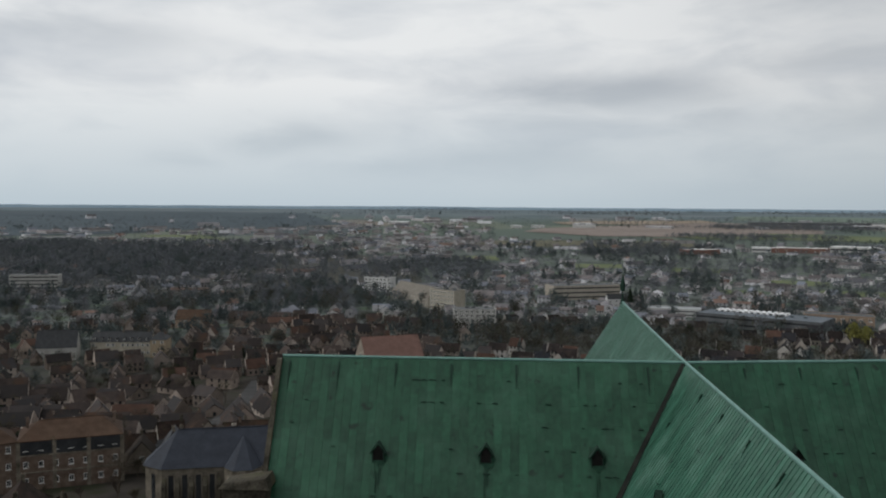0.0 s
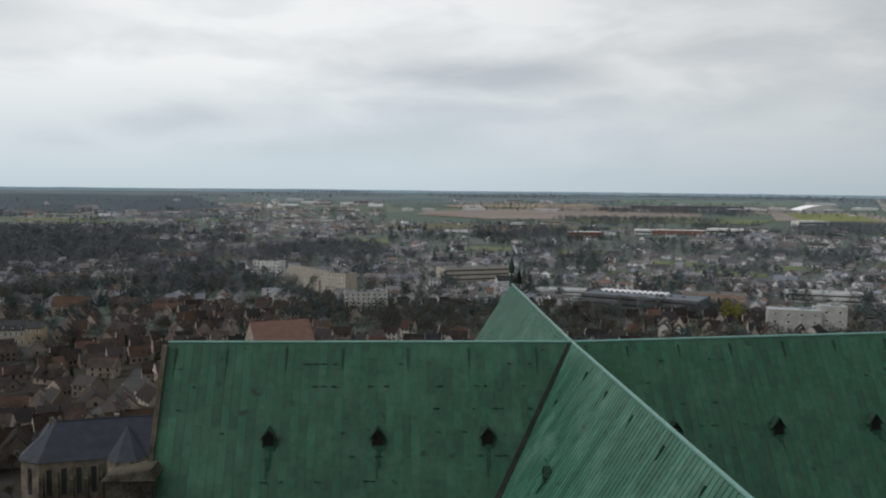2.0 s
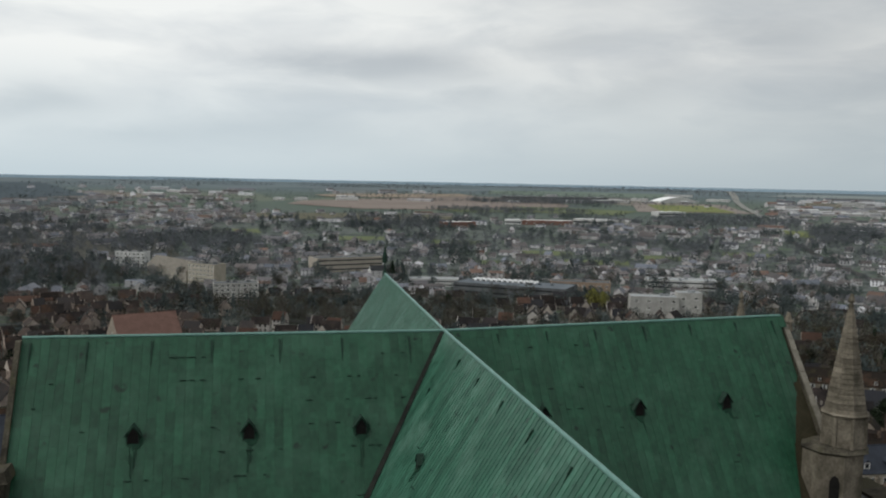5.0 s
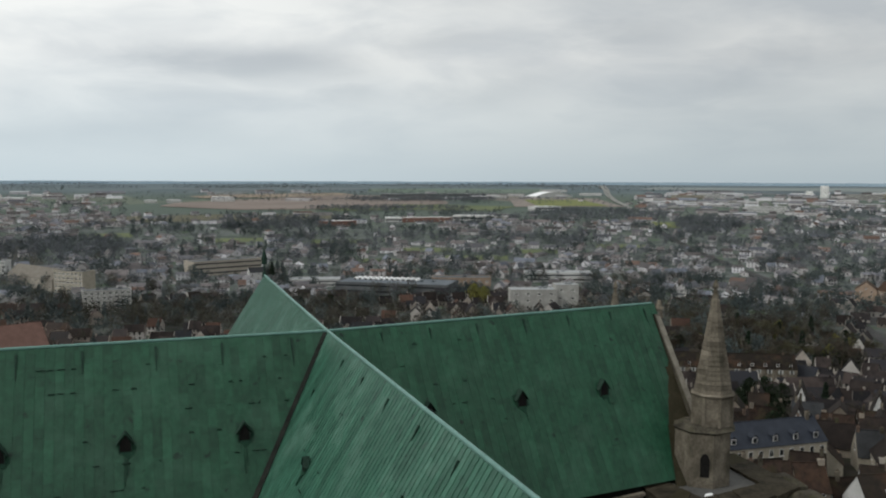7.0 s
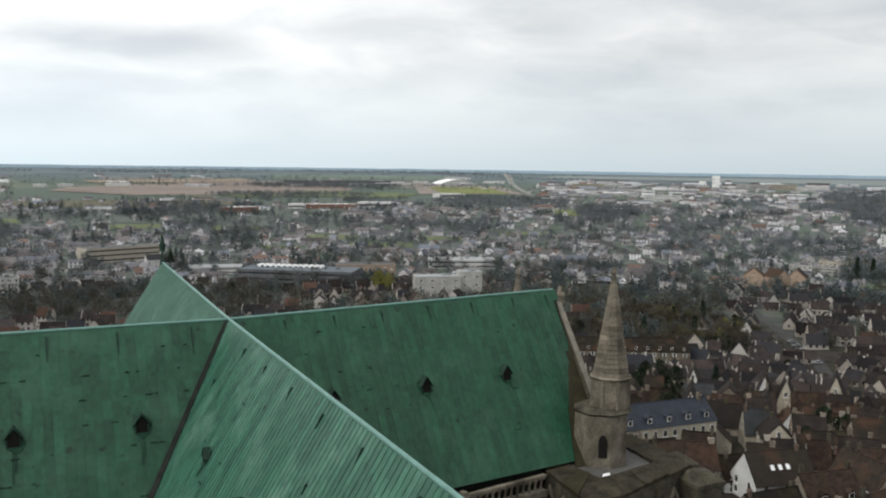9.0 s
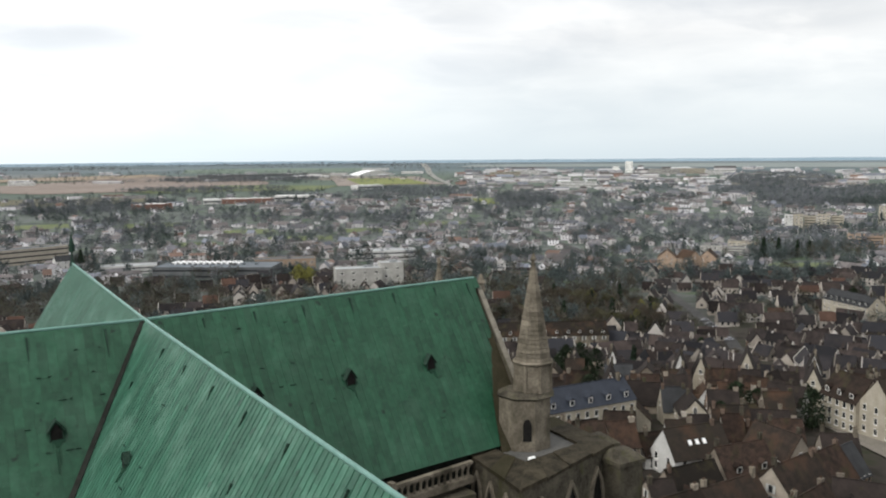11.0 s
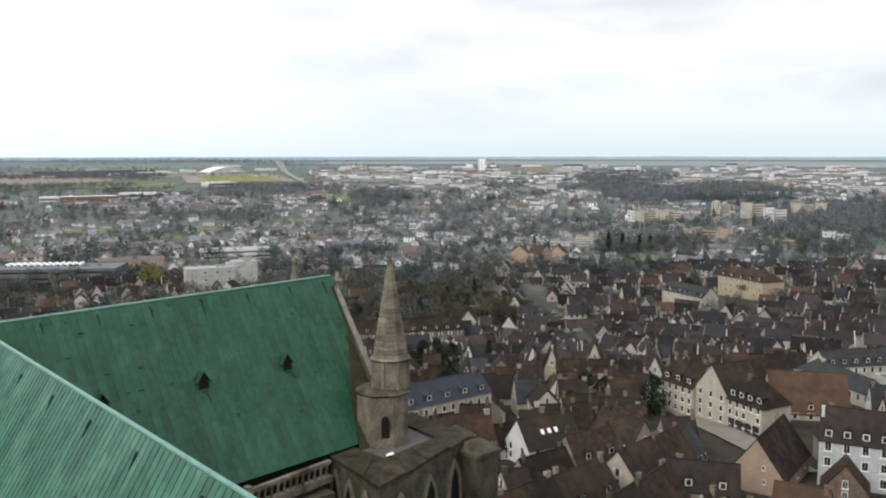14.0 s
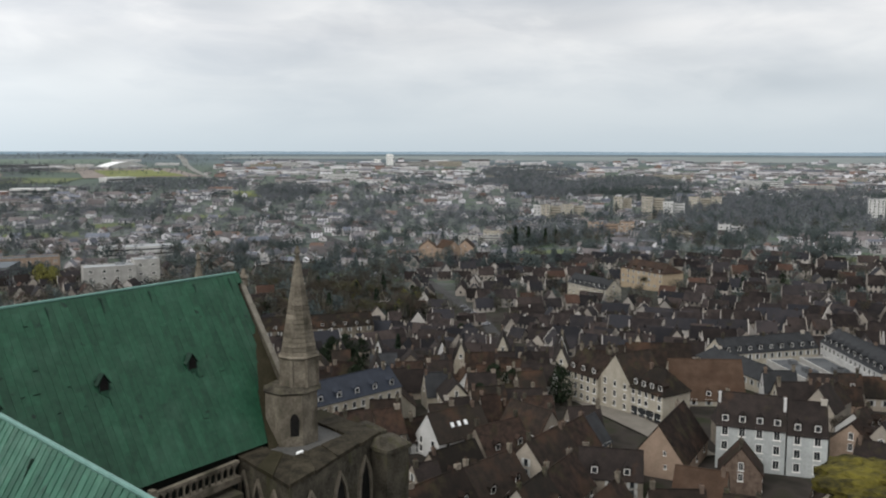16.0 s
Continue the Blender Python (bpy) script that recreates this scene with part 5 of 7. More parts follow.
def chapel():
    """Stone chapel with a polygonal end, tall windows and a blue slate roof."""
    pl, pr = Vector((-66.5, 162.7)), Vector((-39.1, 169.4))
    d = (pr - pl).normalized()
    top = tagged(new("chapel"), "stone chapel with steep blue slate roof and tall windows", "chapel")
    top.matrix_basis = pose(*pl, 0, 0, 0, math.degrees(math.atan2(d.y, d.x)))
    w, b, h = 30.0, 11.0, 14.0
    plan = [(3.5, 0), (w, 0), (w, b), (3.5, b), (0, b - 3.2), (0, 3.2)]
    g = Geo()
    g.hull([(x, y, -3) for x, y in plan], [(x, y, h) for x, y in plan])
    part("wall", g, STONE, top)
    big = [(3.3, -0.5), (w + 0.3, -0.5), (w + 0.3, b + 0.5), (3.3, b + 0.5), (-0.5, b - 3.0), (-0.5, 3.0)]
    g = Geo()
    r0, r1 = (6.0, b / 2, h + 6.2), (w + 0.3, b / 2, h + 6.2)
    e = [(x, y, h - 0.1) for x, y in big]
    g.face([e[0], e[1], r1, r0])
    g.face([e[1], e[2], r1])
    g.face([e[2], e[3], r0, r1])
    for i, j in ((3, 4), (4, 5), (5, 0)):
        g.face([e[i], e[j], r0])
    g.face(e[::-1])
    g.limb(r0, r1, 0.16, 0.16)
    part("roof", g, SLATE_BLUE, top, "steep blue slate roof")
    g = Geo()
    c = (19.0, -1.2)
    ring = [(c[0] + 3.6 * math.cos(a), c[1] + 3.0 * math.sin(a)) for a in (math.pi, math.pi * 4 / 3, math.pi * 5 / 3, 2 * math.pi)] + [(c[0] + 3.6, 5), (c[0] - 3.6, 5)]
    g.hull([(x, y, -3) for x, y in ring], [(x, y, h - 0.2) for x, y in ring])
    part("stair_bay", g, STONE, top)
    g = Geo()
    for i in range(len(ring)):
        p, q = ring[i], ring[(i + 1) % len(ring)]
        g.face([(p[0], p[1], h - 0.1), (q[0], q[1], h - 0.1), (c[0], 3.4, h + 5.0)])
    part("bay_roof", g, SLATE_BLUE, top)
    g = Geo()
    g.box(-0.5, 0.5, -0.05, 0.05, 0, 5.0, 0)
    me = g.mesh("window", GLASS)
    fr = Geo()
    for q in ((-0.75, -0.5, 0, 5.0), (0.5, 0.75, 0, 5.0)):
        fr.box(q[0], q[1], -0.12, 0.02, q[2], q[3])
    fr.box(-0.75, 0.75, -0.12, 0.02, 5.0, 5.35)
    fm = fr.mesh("window_surround", STONE)
    for x in (5.2, 7.8, 10.4, 13.0, 24.5, 27.0):
        put("window", me, top, pose(x, 0, 7.5))
        put("window_surround", fm, top, pose(x, 0, 7.5))
    for x, y, r in ((1.7, 1.6, -42.0), (0, 5.5, -90.0)):
        put("window", me, top, pose(x, y, 7.5, 0, 0, r))
    but = Geo()
    but.box(-0.4, 0.4, -1.1, 0.1, -3, 10.5)
    but.hull([(-0.4, -1.1, 10.5), (0.4, -1.1, 10.5), (0.4, 0.1, 10.5), (-0.4, 0.1, 10.5)], [(-0.4, -0.1, 12), (0.4, -0.1, 12), (0.4, 0.1, 12), (-0.4, 0.1, 12)])
    bm_ = but.mesh("buttress", STONE_DARK)
    for x in (3.9, 6.5, 9.1, 11.7, 14.3, 23.2, 25.8, 28.6):
        put("buttress", bm_, top, pose(x, 0, 0))
    PLACED.append((-53.1, 170.8, 17))
PLACED.extend([(198.2, 232.7, 8), (-104.3, 188.5, 15), (-89.8, 196, 10), (-76.2, 188.1, 10), (159.6, 61.9, 11), (168.5, 55.9, 9), (175.4, 49.6, 8), (185.8, 108.7, 7), (184.4, 117.6, 8), (186.3, 126.8, 7), (160.4, 88.1, 8), (263.1, 94.7, 14), (148.7, 68.8, 6), (151.4, 77.1, 8), (206.1, 97.7, 9), (200.2, 90.1, 9), (170, 65, 6), (156.6, 77.7, 5), (152.1, 85.3, 6), (124.2, 128.6, 4), (128.3, 123.8, 3), (179.7, 106.5, 9), (174.5, 97.0, 7), (184, 113, 7), (209.4, 244.6, 5), (208.1, 235.2, 5), (219.8, 243.5, 5), (216.5, 257.0, 5)])


chapel()
fronted((-233, 495.4), (-198.5, 498.6), 13, h=9.5, rh=5, wall=CREAM, roof=SLATE, floors=2, nwin=12, chim=3, dormers=8, rng=R, name="school", category="school",
        label="long cream school with slate mansard roof")
fronted((-197.7, 496.5), (-188.8, 497.6), 13, h=11, rh=3.5, hip=3.5, wall=OCHRE, roof=SLATE, floors=3, nwin=2, rng=R, label="ochre end pavilion with hipped slate roof")
fronted((-257.7, 479.1), (-236.6, 485.7), 14, h=8, rh=9, wall=CONCRETE, roof=SLATE, floors=1, nwin=3, chim=0, rng=R, name="church", category="church", label="grey church with broad pale metal roof")
fronted((-225.9, 614.3), (-201.6, 615.9), 14, h=7, rh=6, wall=SALMON, roof=TILE_RED, floors=2, nwin=5, rng=R, label="pinkish house with broad red tiled roof")
fronted((-64.2, 453.2), (-34.4, 465.8), 22, h=9, rh=10.5, wall=PLASTER, roof=TILE_SALMON, floors=1, nwin=6, chim=0, rng=R, name="hall", category="hall", label="old hall with huge salmon tiled roof")
fronted((-91.4, 822.9), (-52.6, 756.8), 18, h=9, rh=8, wall=PLASTER, roof=PAVING, floors=2, nwin=10, chim=0, rng=R, name="mill", category="mill", label="long mill building with pale grey roof")
block((-50.9, 752.7), (-28.9, 733.5), 14, 17, 5, 7, CREAM, FLATROOF, "tan five-storey apartment block")
block((-24.9, 623.8), (6, 626.4), 13, 15, 5, 8, CONCRETE, FLATROOF, "pale concrete apartment block beside bare trees")
block((-458.7, 807.1), (-415, 816.8), 14, 17, 5, 8, CONCRETE, FLATROOF, "terraced apartment block with pale balconies", bands=True)
block((-126.5, 879.2), (-98.6, 870.6), 13, 14, 4, 7, WHITE, FLATROOF, "white apartment block behind the woods")
block((62.1, 821.5), (127.2, 844.4), 22, 13, 3, 12, PLASTER, FLATROOF, "long terraced tan building with dark bands", bands=True)
block((131, 724.1), (172.7, 713.6), 18, 6, 2, 10, WHITE, ZINC, "low white modern building", bands=True)
fronted((106, 774.6), (121.3, 776.3), 9, h=8, rh=4, wall=WHITE, roof=SLATE, rng=R, label="white house beside a dark cypress")


FELT_BLUE = material("blue_grey_roof_felt", (0.085, 0.1, 0.115), (0.125, 0.142, 0.16), 0.1, 0.8)


def big_school():
    top = block((159.1, 673.5), (234.6, 621.4), 36, 9, 2, 14, FLATROOF, FELT_BLUE, "broad dark school with white roof ribs", name="school", category="school", bands=True)
    rib = Geo()
    rib.box(-1.4, 1.4, -3.2, 3.2, 0, 1.6, 0, 0.4)
    rib.box(-1.0, 1.0, -3.3, -2.7, 0.3, 1.3, 1)
    me = rib.mesh("roof_light", WHITE_ROOF, GLASS)
    for i in range(12):
        put("roof_light", me, top, pose(-37 + i * 4.6, 6, 9.0), "white ribbed roof light")
        put("roof_light", me, top, pose(-37 + i * 4.6, 13.5, 9.0), "white ribbed roof light")


big_school()
block((240.6, 673.7), (286.3, 656.5), 18, 9, 2, 8, SALMON, FLATROOF, "red-brown low school wing")
block((335, 690.4), (390.5, 670.4), 20, 8, 2, 12, WHITE, ZINC, "white low building with zinc roof", bands=True)
block((253.3, 546.2), (284.2, 536), 15, 14, 3, 4, CONCRETE, ZINC, "weathered concrete block with pale flat roof")
block((284.3, 539.1), (299.8, 533.6), 14, 17, 3, 2, CONCRETE, ZINC, "taller concrete stair block")
DEPOT_RED = material("red_brown_cladding", (0.15, 0.085, 0.07), (0.21, 0.125, 0.1), 0.1, 0.8, vary=0.1)
for pl, pr, d, h, wl, lab in (((533, 1387), (588, 1350), 30, 9, WHITE, "large white industrial shed"), ((590, 1352), (612, 1338), 24, 8, CONCRETE, "grey annexe beside the white shed"),
                              ((819, 1648), (885, 1658), 26, 9, WHITE, "white sports hall beside trees"), ((413, 1388), (440, 1380), 26, 7, WHITE, "white end of a long depot"),
                              ((441, 1380), (523, 1361), 26, 7, DEPOT_RED, "long red-brown depot among trees"), ((293, 1324), (349, 1330), 20, 8, DEPOT_RED, "red-brown depot with white roof edge")):
    block(pl, pr, d, h, 1, 6, wl, WHITE_ROOF, lab, name="warehouse", category="warehouse", bands=wl is WHITE)
block((745, 2535), (1066, 2492), 34, 7, 1, 20, FLATROOF, WHITE_ROOF, "very long dark warehouse with pale roof", name="warehouse", category="warehouse")
for az, r, w, h in ((-25.2, 2700, 50, 6), (-23.9, 2560, 60, 6), (-30.0, 2760, 70, 6), (-6.2, 2330, 60, 8), (-3.2, 2300, 36, 7), (-1.8, 2280, 30, 7), (-27.6, 2980, 90, 6)):
    da = math.degrees(w / r) / 2
    block(at(az + da, r), at(az - da, r), 24, h, 1, 6, WHITE, WHITE_ROOF, "low white shed at the edge of the fields", name="warehouse", category="warehouse")


def marquee():
    """A broad white hall with a low arched roof beyond the playing field."""
    p, q = Vector((1167, 2341)), Vector((1292, 2346))
    d = q - p
    top = tagged(new("sports_dome"), "white arched sports hall beyond the playing field", "hall")
    top.matrix_basis = pose(*p, float(ground_z(*p)), 0, 0, math.degrees(math.atan2(d.y, d.x)))
    w, deep, n = d.length, 60, 14
    ring = [(w * i / n, 4 + 13 * math.sin(math.pi * i / n)) for i in range(n + 1)]
    g = Geo()
    g.hull([(x, 0, z) for x, z in ring] + [(w, 0, -3), (0, 0, -3)], [(x, deep, z) for x, z in ring] + [(w, deep, -3), (0, deep, -3)])
    part("wall", g, WHITE, top)
    g = Geo()
    for (x0, z0), (x1, z1) in zip(ring, ring[1:]):
        g.slab([(x0, -1, z0 + 0.4), (x1, -1, z1 + 0.4), (x1, deep + 1, z1 + 0.4), (x0, deep + 1, z0 + 0.4)], 0.3)
    part("roof", g, WHITE_ROOF, top, "white arched roof")
    PLACED.append((1230, 2370, 70))


marquee()
block(at(-43.8, 2740), at(-44.26, 2740), 22, 33, 10, 4, TOWER_WHITE, WHITE_ROOF, "white high-rise on the skyline", parapet=1.2)
block(at(-43.0, 2700), at(-43.4, 2700), 18, 20, 7, 3, TOWER_WHITE, FLATROOF, "pale apartment block beside the high-rise")
for i, (az, r, w, h) in enumerate(((-40.8, 1880, 74, 13), (-38.3, 2300, 60, 10), (-36.1, 2600, 90, 10), (-37.6, 2680, 70, 12), (-46.2, 2640, 90, 15), (-47.9, 2660, 80, 15), (-49.6, 2620, 80, 13), (-51.6, 2480, 90, 10), (-54.6, 2300, 80, 9),
                                   (-67.6, 1642, 70, 14), (-70.6, 1500, 60, 13), (-62.2, 1950, 80, 9))):
    da = math.degrees(w / r) / 2
    block(at(az + da, r), at(az - da, r + (i % 3 - 1) * 12), 14, h, max(3, h // 3), max(5, w // 6), (WHITE, CONCRETE, CREAM)[i % 3], FLATROOF, "pale apartment slab among trees", bands=True)
# housing estates of staggered blocks
for az, r, w, h, n, wl in ((-53.7, 1020, 9, 17, 1, WHITE), (-55.3, 1022, 54, 17, 4, CREAM), (-59.2, 1074, 22, 21, 2, CREAM), (-61.1, 1015, 26, 25, 2, CREAM), (-62.4, 1000, 24, 20, 2, WHITE), (-64.3, 1120, 40, 17, 3, CREAM),
                           (-58.5, 868, 46, 11, 3, SALMON), (-62.7, 800, 34, 8, 2, CREAM), (-65.9, 824, 23, 11, 2, WHITE), (-49.9, 800, 40, 9, 2, CONCRETE), (-51.3, 845, 34, 8, 2, CREAM)):
    da = math.degrees(w / r) / n
    for k in range(n):
        c = az + da * ((n - 1) / 2 - k)
        q = r + (k % 2) * 7
        block(at(c + da * 0.46, q), at(c - da * 0.46, q), 13, h - (k % 2) * 2.5, max(2, int(h / 3)), max(2, int(w / n / 4)), wl, FLATROOF, "pale estate block with dark window rows", bands=k % 2 == 1, parapet=0.9)
for az, r, w in ((36.7, 1586, 70), (33.5, 1636, 80), (30.5, 1603, 60), (27.6, 1670, 80), (24.5, 1636, 50), (20.8, 1586, 70)):
    da = math.degrees(w / r) / 2
    block(at(az + da, r), at(az - da, r + 10), 10, 8, 2, 6, WHITE, FLATROOF, "row of white terraced houses before woods", name="terrace", category="houses")
block(at(-73.6, 1002), at(-74.5, 1002), 16, 24, 8, 4, WHITE, FLATROOF, "white residential tower beside woods")

# south-east side: the old quarter
fronted((123.3, 153.7), (150.2, 151.7), 10, h=8.8, rh=4.2, wall=CREAM, roof=SLATE_BLUE, floors=2, nwin=10, chim=2, dormers=5, glazed=True, back=False, rng=R,
                      label="long cream house with blue slate roof and dormers")
fronted((215.7, 323.4), (271.7, 292.4), 12, h=7, rh=5, wall=STONE, roof=TILE, floors=2, nwin=14, chim=3, dormers=12, rng=R, name="convent", category="convent",
        label="long grey convent wing with many small dormers")
fronted((209.8, 327.2), (231.9, 333.6), 12, h=10, rh=5, wall=CREAM, roof=SLATE, floors=2, nwin=6, dormers=4, rng=R, label="cream house with slate roof and dormers")
fronted((200.6, 136.2), (197.6, 124.1), 10, h=8.2, rh=5.5, wall=CREAM, roof=TILE, floors=3, nwin=5, dormers=3, chim=2, glazed=True, back=False, rng=R, label="cream four-storey terrace with tiled roof")
gabled((198.8, 124), (195.2, 112.8), 12, h=8.4, rh=6.6, wall=CREAM, roof=TILE, floors=3, nwin=2, sides=False, gable_cols=3, glazed=True, back=False, rng=R, chim=0, label="cream gabled house front with many windows")
shops = fronted((195, 112.6), (192.3, 101.8), 10, h=7.4, rh=5.2, hip=3.5, wall=CREAM, roof=TILE, floors=3, nwin=5, dormers=4, chim=1, glazed=True, back=False, rng=R, label="cream terrace with shops under tiled roof")
for x in (-4.9, -2.3, 0.4, 3.0):
    g = Geo()
    g.box(x, x + 2.0, -5.14, -4.9, 0.1, 2.4)
    part("shopfront", g, GLASS, shops, "dark glazed shopfront")
fronted((210.9, 109.1), (223.2, 93.5), 14, h=2.0, rh=9.4, wall=CREAM, roof=TILE_RED, floors=1, nwin=5, chim=0, dormers=1, rng=R, name="market_hall", category="hall",
        label="old hall with huge orange-brown roof")
HOTEL_WHITE = material("bluish_white_render", (0.27, 0.285, 0.28), (0.38, 0.4, 0.395), 0.3, 0.9, 0.1, vary=0.05)
hotel = fronted((168.8, 76.9), (174, 64.4), 11, h=9.6, rh=5.6, wall=HOTEL_WHITE, roof=TILE_DARK, floors=3, nwin=4, dormers=4, chim=0, rng=R, pane=1.2, glazed=True, back=False, name="hotel", category="hotel",
        label="white four-storey hotel with dark roof and dormers")
fronted((174.1, 64.1), (177.1, 57.1), 11, h=9.1, rh=5.6, wall=HOTEL_WHITE, roof=TILE_DARK, floors=3, nwin=2, dormers=2, chim=1, rng=R, pane=1.2, glazed=True, back=False, label="white house beside the hotel, dark roof")
tan_house = ridge_house((154.8, 82.7), (174.1, 87.1), 11, 10.4, TILE, SALMON, "house with plain tan gable and brown tiles", rh=7.4, floors=1, nwin=3, sides=False, back=False)
for v, z in ((-1.4, 1.2), (-1.6, -1.6)):
    put("window", WINDOWS[0], tan_house, pose(-9.9, v, 3.0 - float(ground_z(164.4, 84.9)) + z, 0, 0, -90) @ Matrix.Diagonal((0.6, 1, 0.6, 1)))
fronted((260.8, 117.2), (291.8, 98.7), 10, h=7.1, rh=4.1, wall=CREAM, roof=SLATE, floors=2, nwin=13, dormers=9, chim=3, rng=R, name="barracks", category="barracks",
        label="long cream wing with slate roof and dormers")
fronted((292.3, 98.3), (254.8, 64.7), 11, h=6.8, rh=4.2, wall=WHITE, roof=SLATE, floors=2, nwin=17, dormers=12, chim=3, rng=R, name="barracks", category="barracks",
        label="white courtyard wing with slate roof and dormers")
fronted((257.3, 124.8), (240.9, 96.3), 8, h=4.2, rh=3.2, wall=CREAM, roof=SLATE, floors=1, nwin=10, dormers=0, rng=R, label="long low cream wing with hipped slate roof", hip=3.5)
for i, (pl, pr) in enumerate((((265.6, 105.3), (248.9, 86.3)), ((276.5, 99.1), (258.8, 81.4)))):
    block(pl, pr, 8, 4.5, 1, 10, CONCRETE, FLATROOF, "long low courtyard shed with grey roof", name="shed", category="shed")
fronted((139, 71.4), (142, 62.6), 9, h=3.4, rh=4.8, wall=PLASTER, roof=TILE_RED, floors=1, nwin=3, rng=R, label="house with rusty orange tiled roof")
for u, v in ((-6.4, -1.6), (6.5, -2.2)):
    put("chimney", chimney_mesh(2.6, 0.55, WHITE), hotel, pose(u, v, 13.0), "tall white chimney")
gabled((155.9, 70.2), (159.1, 62.9), 7, h=4.6, rh=4.8, wall=BRICK, roof=TILE, floors=2, nwin=2, rng=R, label="dark steep gabled house")
fronted((135.7, 89.1), (142, 78.7), 9, h=4.0, rh=4.4, wall=PLASTER, roof=TILE_DARK, floors=2, nwin=3, dormers=2, rng=R, label="old house with blackened mossy tiles")
ridge_house(at(-59.6, 260), at(-63.7, 263), 12, 8.0, TILE, PLASTER, "tall old house with brown roof and dormers", rh=7.0, dormers=4, nwin=5, floors=3, chim=2)
ridge_house((155, 100.7), (160.3, 101.2), 8.4, 8.0, SLATE, OCHRE, "narrow ochre house with blue-grey slate roof", chim=0)
ridge_house((121.2, 145.8), (130.4, 143.9), 7, 6.8, TILE, PLASTER, "old house with brown roof before the slate house", chim=1)
ridge_house((134.5, 146.2), (140.1, 141.7), 6, 7.4, TILE, CREAM, "narrow cream gabled house with brown tiles", rh=4.6, chim=1)
# narrow white gable ends that stand out of the roofs
for x, y, w, h, rh, wl in SPIRES:
    k = math.hypot(x, y)
    gabled((x - y / k * w / 2, y + x / k * w / 2), (x + y / k * w / 2, y - x / k * w / 2), 13, h=h, rh=rh, wall=wl, roof=TILE_DARK, floors=2, nwin=2, chim=1, back=False, rng=R, label="narrow house with steep pale gable end")
ridge_house((133, 126.4), (146.9, 123.3), 9, 8.5, TILE, WHITE, "white gabled house with three roof windows", skylights=3, chim=1, nwin=3, sides=False, gable_cols=2, glazed=True, back=False)
ridge_house((132.9, 133.6), (142.7, 131.4), 6.5, 5.6, TILE, WHITE, "small white gabled house with brown tiles", rh=4.2)
for p, q, d, top, rf in (((99.1, 99), (113.1, 98.9), 9, 9.5, TILE), ((113.4, 98.9), (127.7, 99), 9.4, 9.0, TILE), ((111.4, 85.2), (121.7, 87), 9, 9.6, TILE), ((122, 87), (133.7, 89.1), 9.4, 9.2, TILE),
                         ((131.9, 98.7), (145.3, 99.8), 9.4, 9.2, TILE), ((145.6, 99.8), (154.7, 100.6), 9, 8.8, TILE), ((158.2, 123), (156.8, 110.3), 8.5, 7.0, TILE), ((118.1, 111.7), (130.5, 110.7), 8.5, 7.4, TILE),
                         ((134.6, 114.1), (147.1, 112.1), 8.5, 7.8, TILE), ((110.6, 73.3), (129.4, 76.5), 9, 9.0, TILE), ((129.9, 71), (136.3, 63.6), 9, 8.0, TILE), ((105.8, 116.9), (119.1, 123), 8.5, 6.8, TILE)):
    ridge_house(p, q, d, top, rf, PLASTER, "old house with long dark mossy roof and chimneys", chim=2, dormers=R.choice((0, 0, 2)), nwin=3, glazed=True, back=False, group="old town houses")
for (pl, pr), wl, rf, lab in ((((515.1, 499), (525.1, 487.9)), SALMON, TILE_RED, "orange rendered house with red roof"), (((533.1, 472.7), (541.1, 461.5)), SALMON, TILE, "pink gabled house beside conifers"),
                              (((522.3, 473), (534.1, 469.9)), SALMON, TILE_RED, "pink house with red roof")):
    gabled(pl, pr, 18, h=9, rh=6, wall=wl, roof=rf, floors=3, nwin=4, rng=R, label=lab)
fronted((463.5, 276.4), (452.5, 241.9), 16, h=10, rh=5, wall=OCHRE, roof=TILE, floors=3, nwin=8, chim=2, dormers=5, hip=4, rng=R, name="town_house", label="large tan house with hipped brown roof")
fronted((421.1, 286.5), (410.8, 253.9), 11, h=7, rh=5, wall=CREAM, roof=SLATE, floors=2, nwin=9, dormers=8, rng=R, label="long cream house with slate roof and dormers")

# ---- the old town, house by house ----
def free(x, y, rad):
    for px, py, pr in PLACED:
        if (x - px) ** 2 + (y - py) ** 2 < (rad + pr * 0.92) ** 2:
            return False
    return True


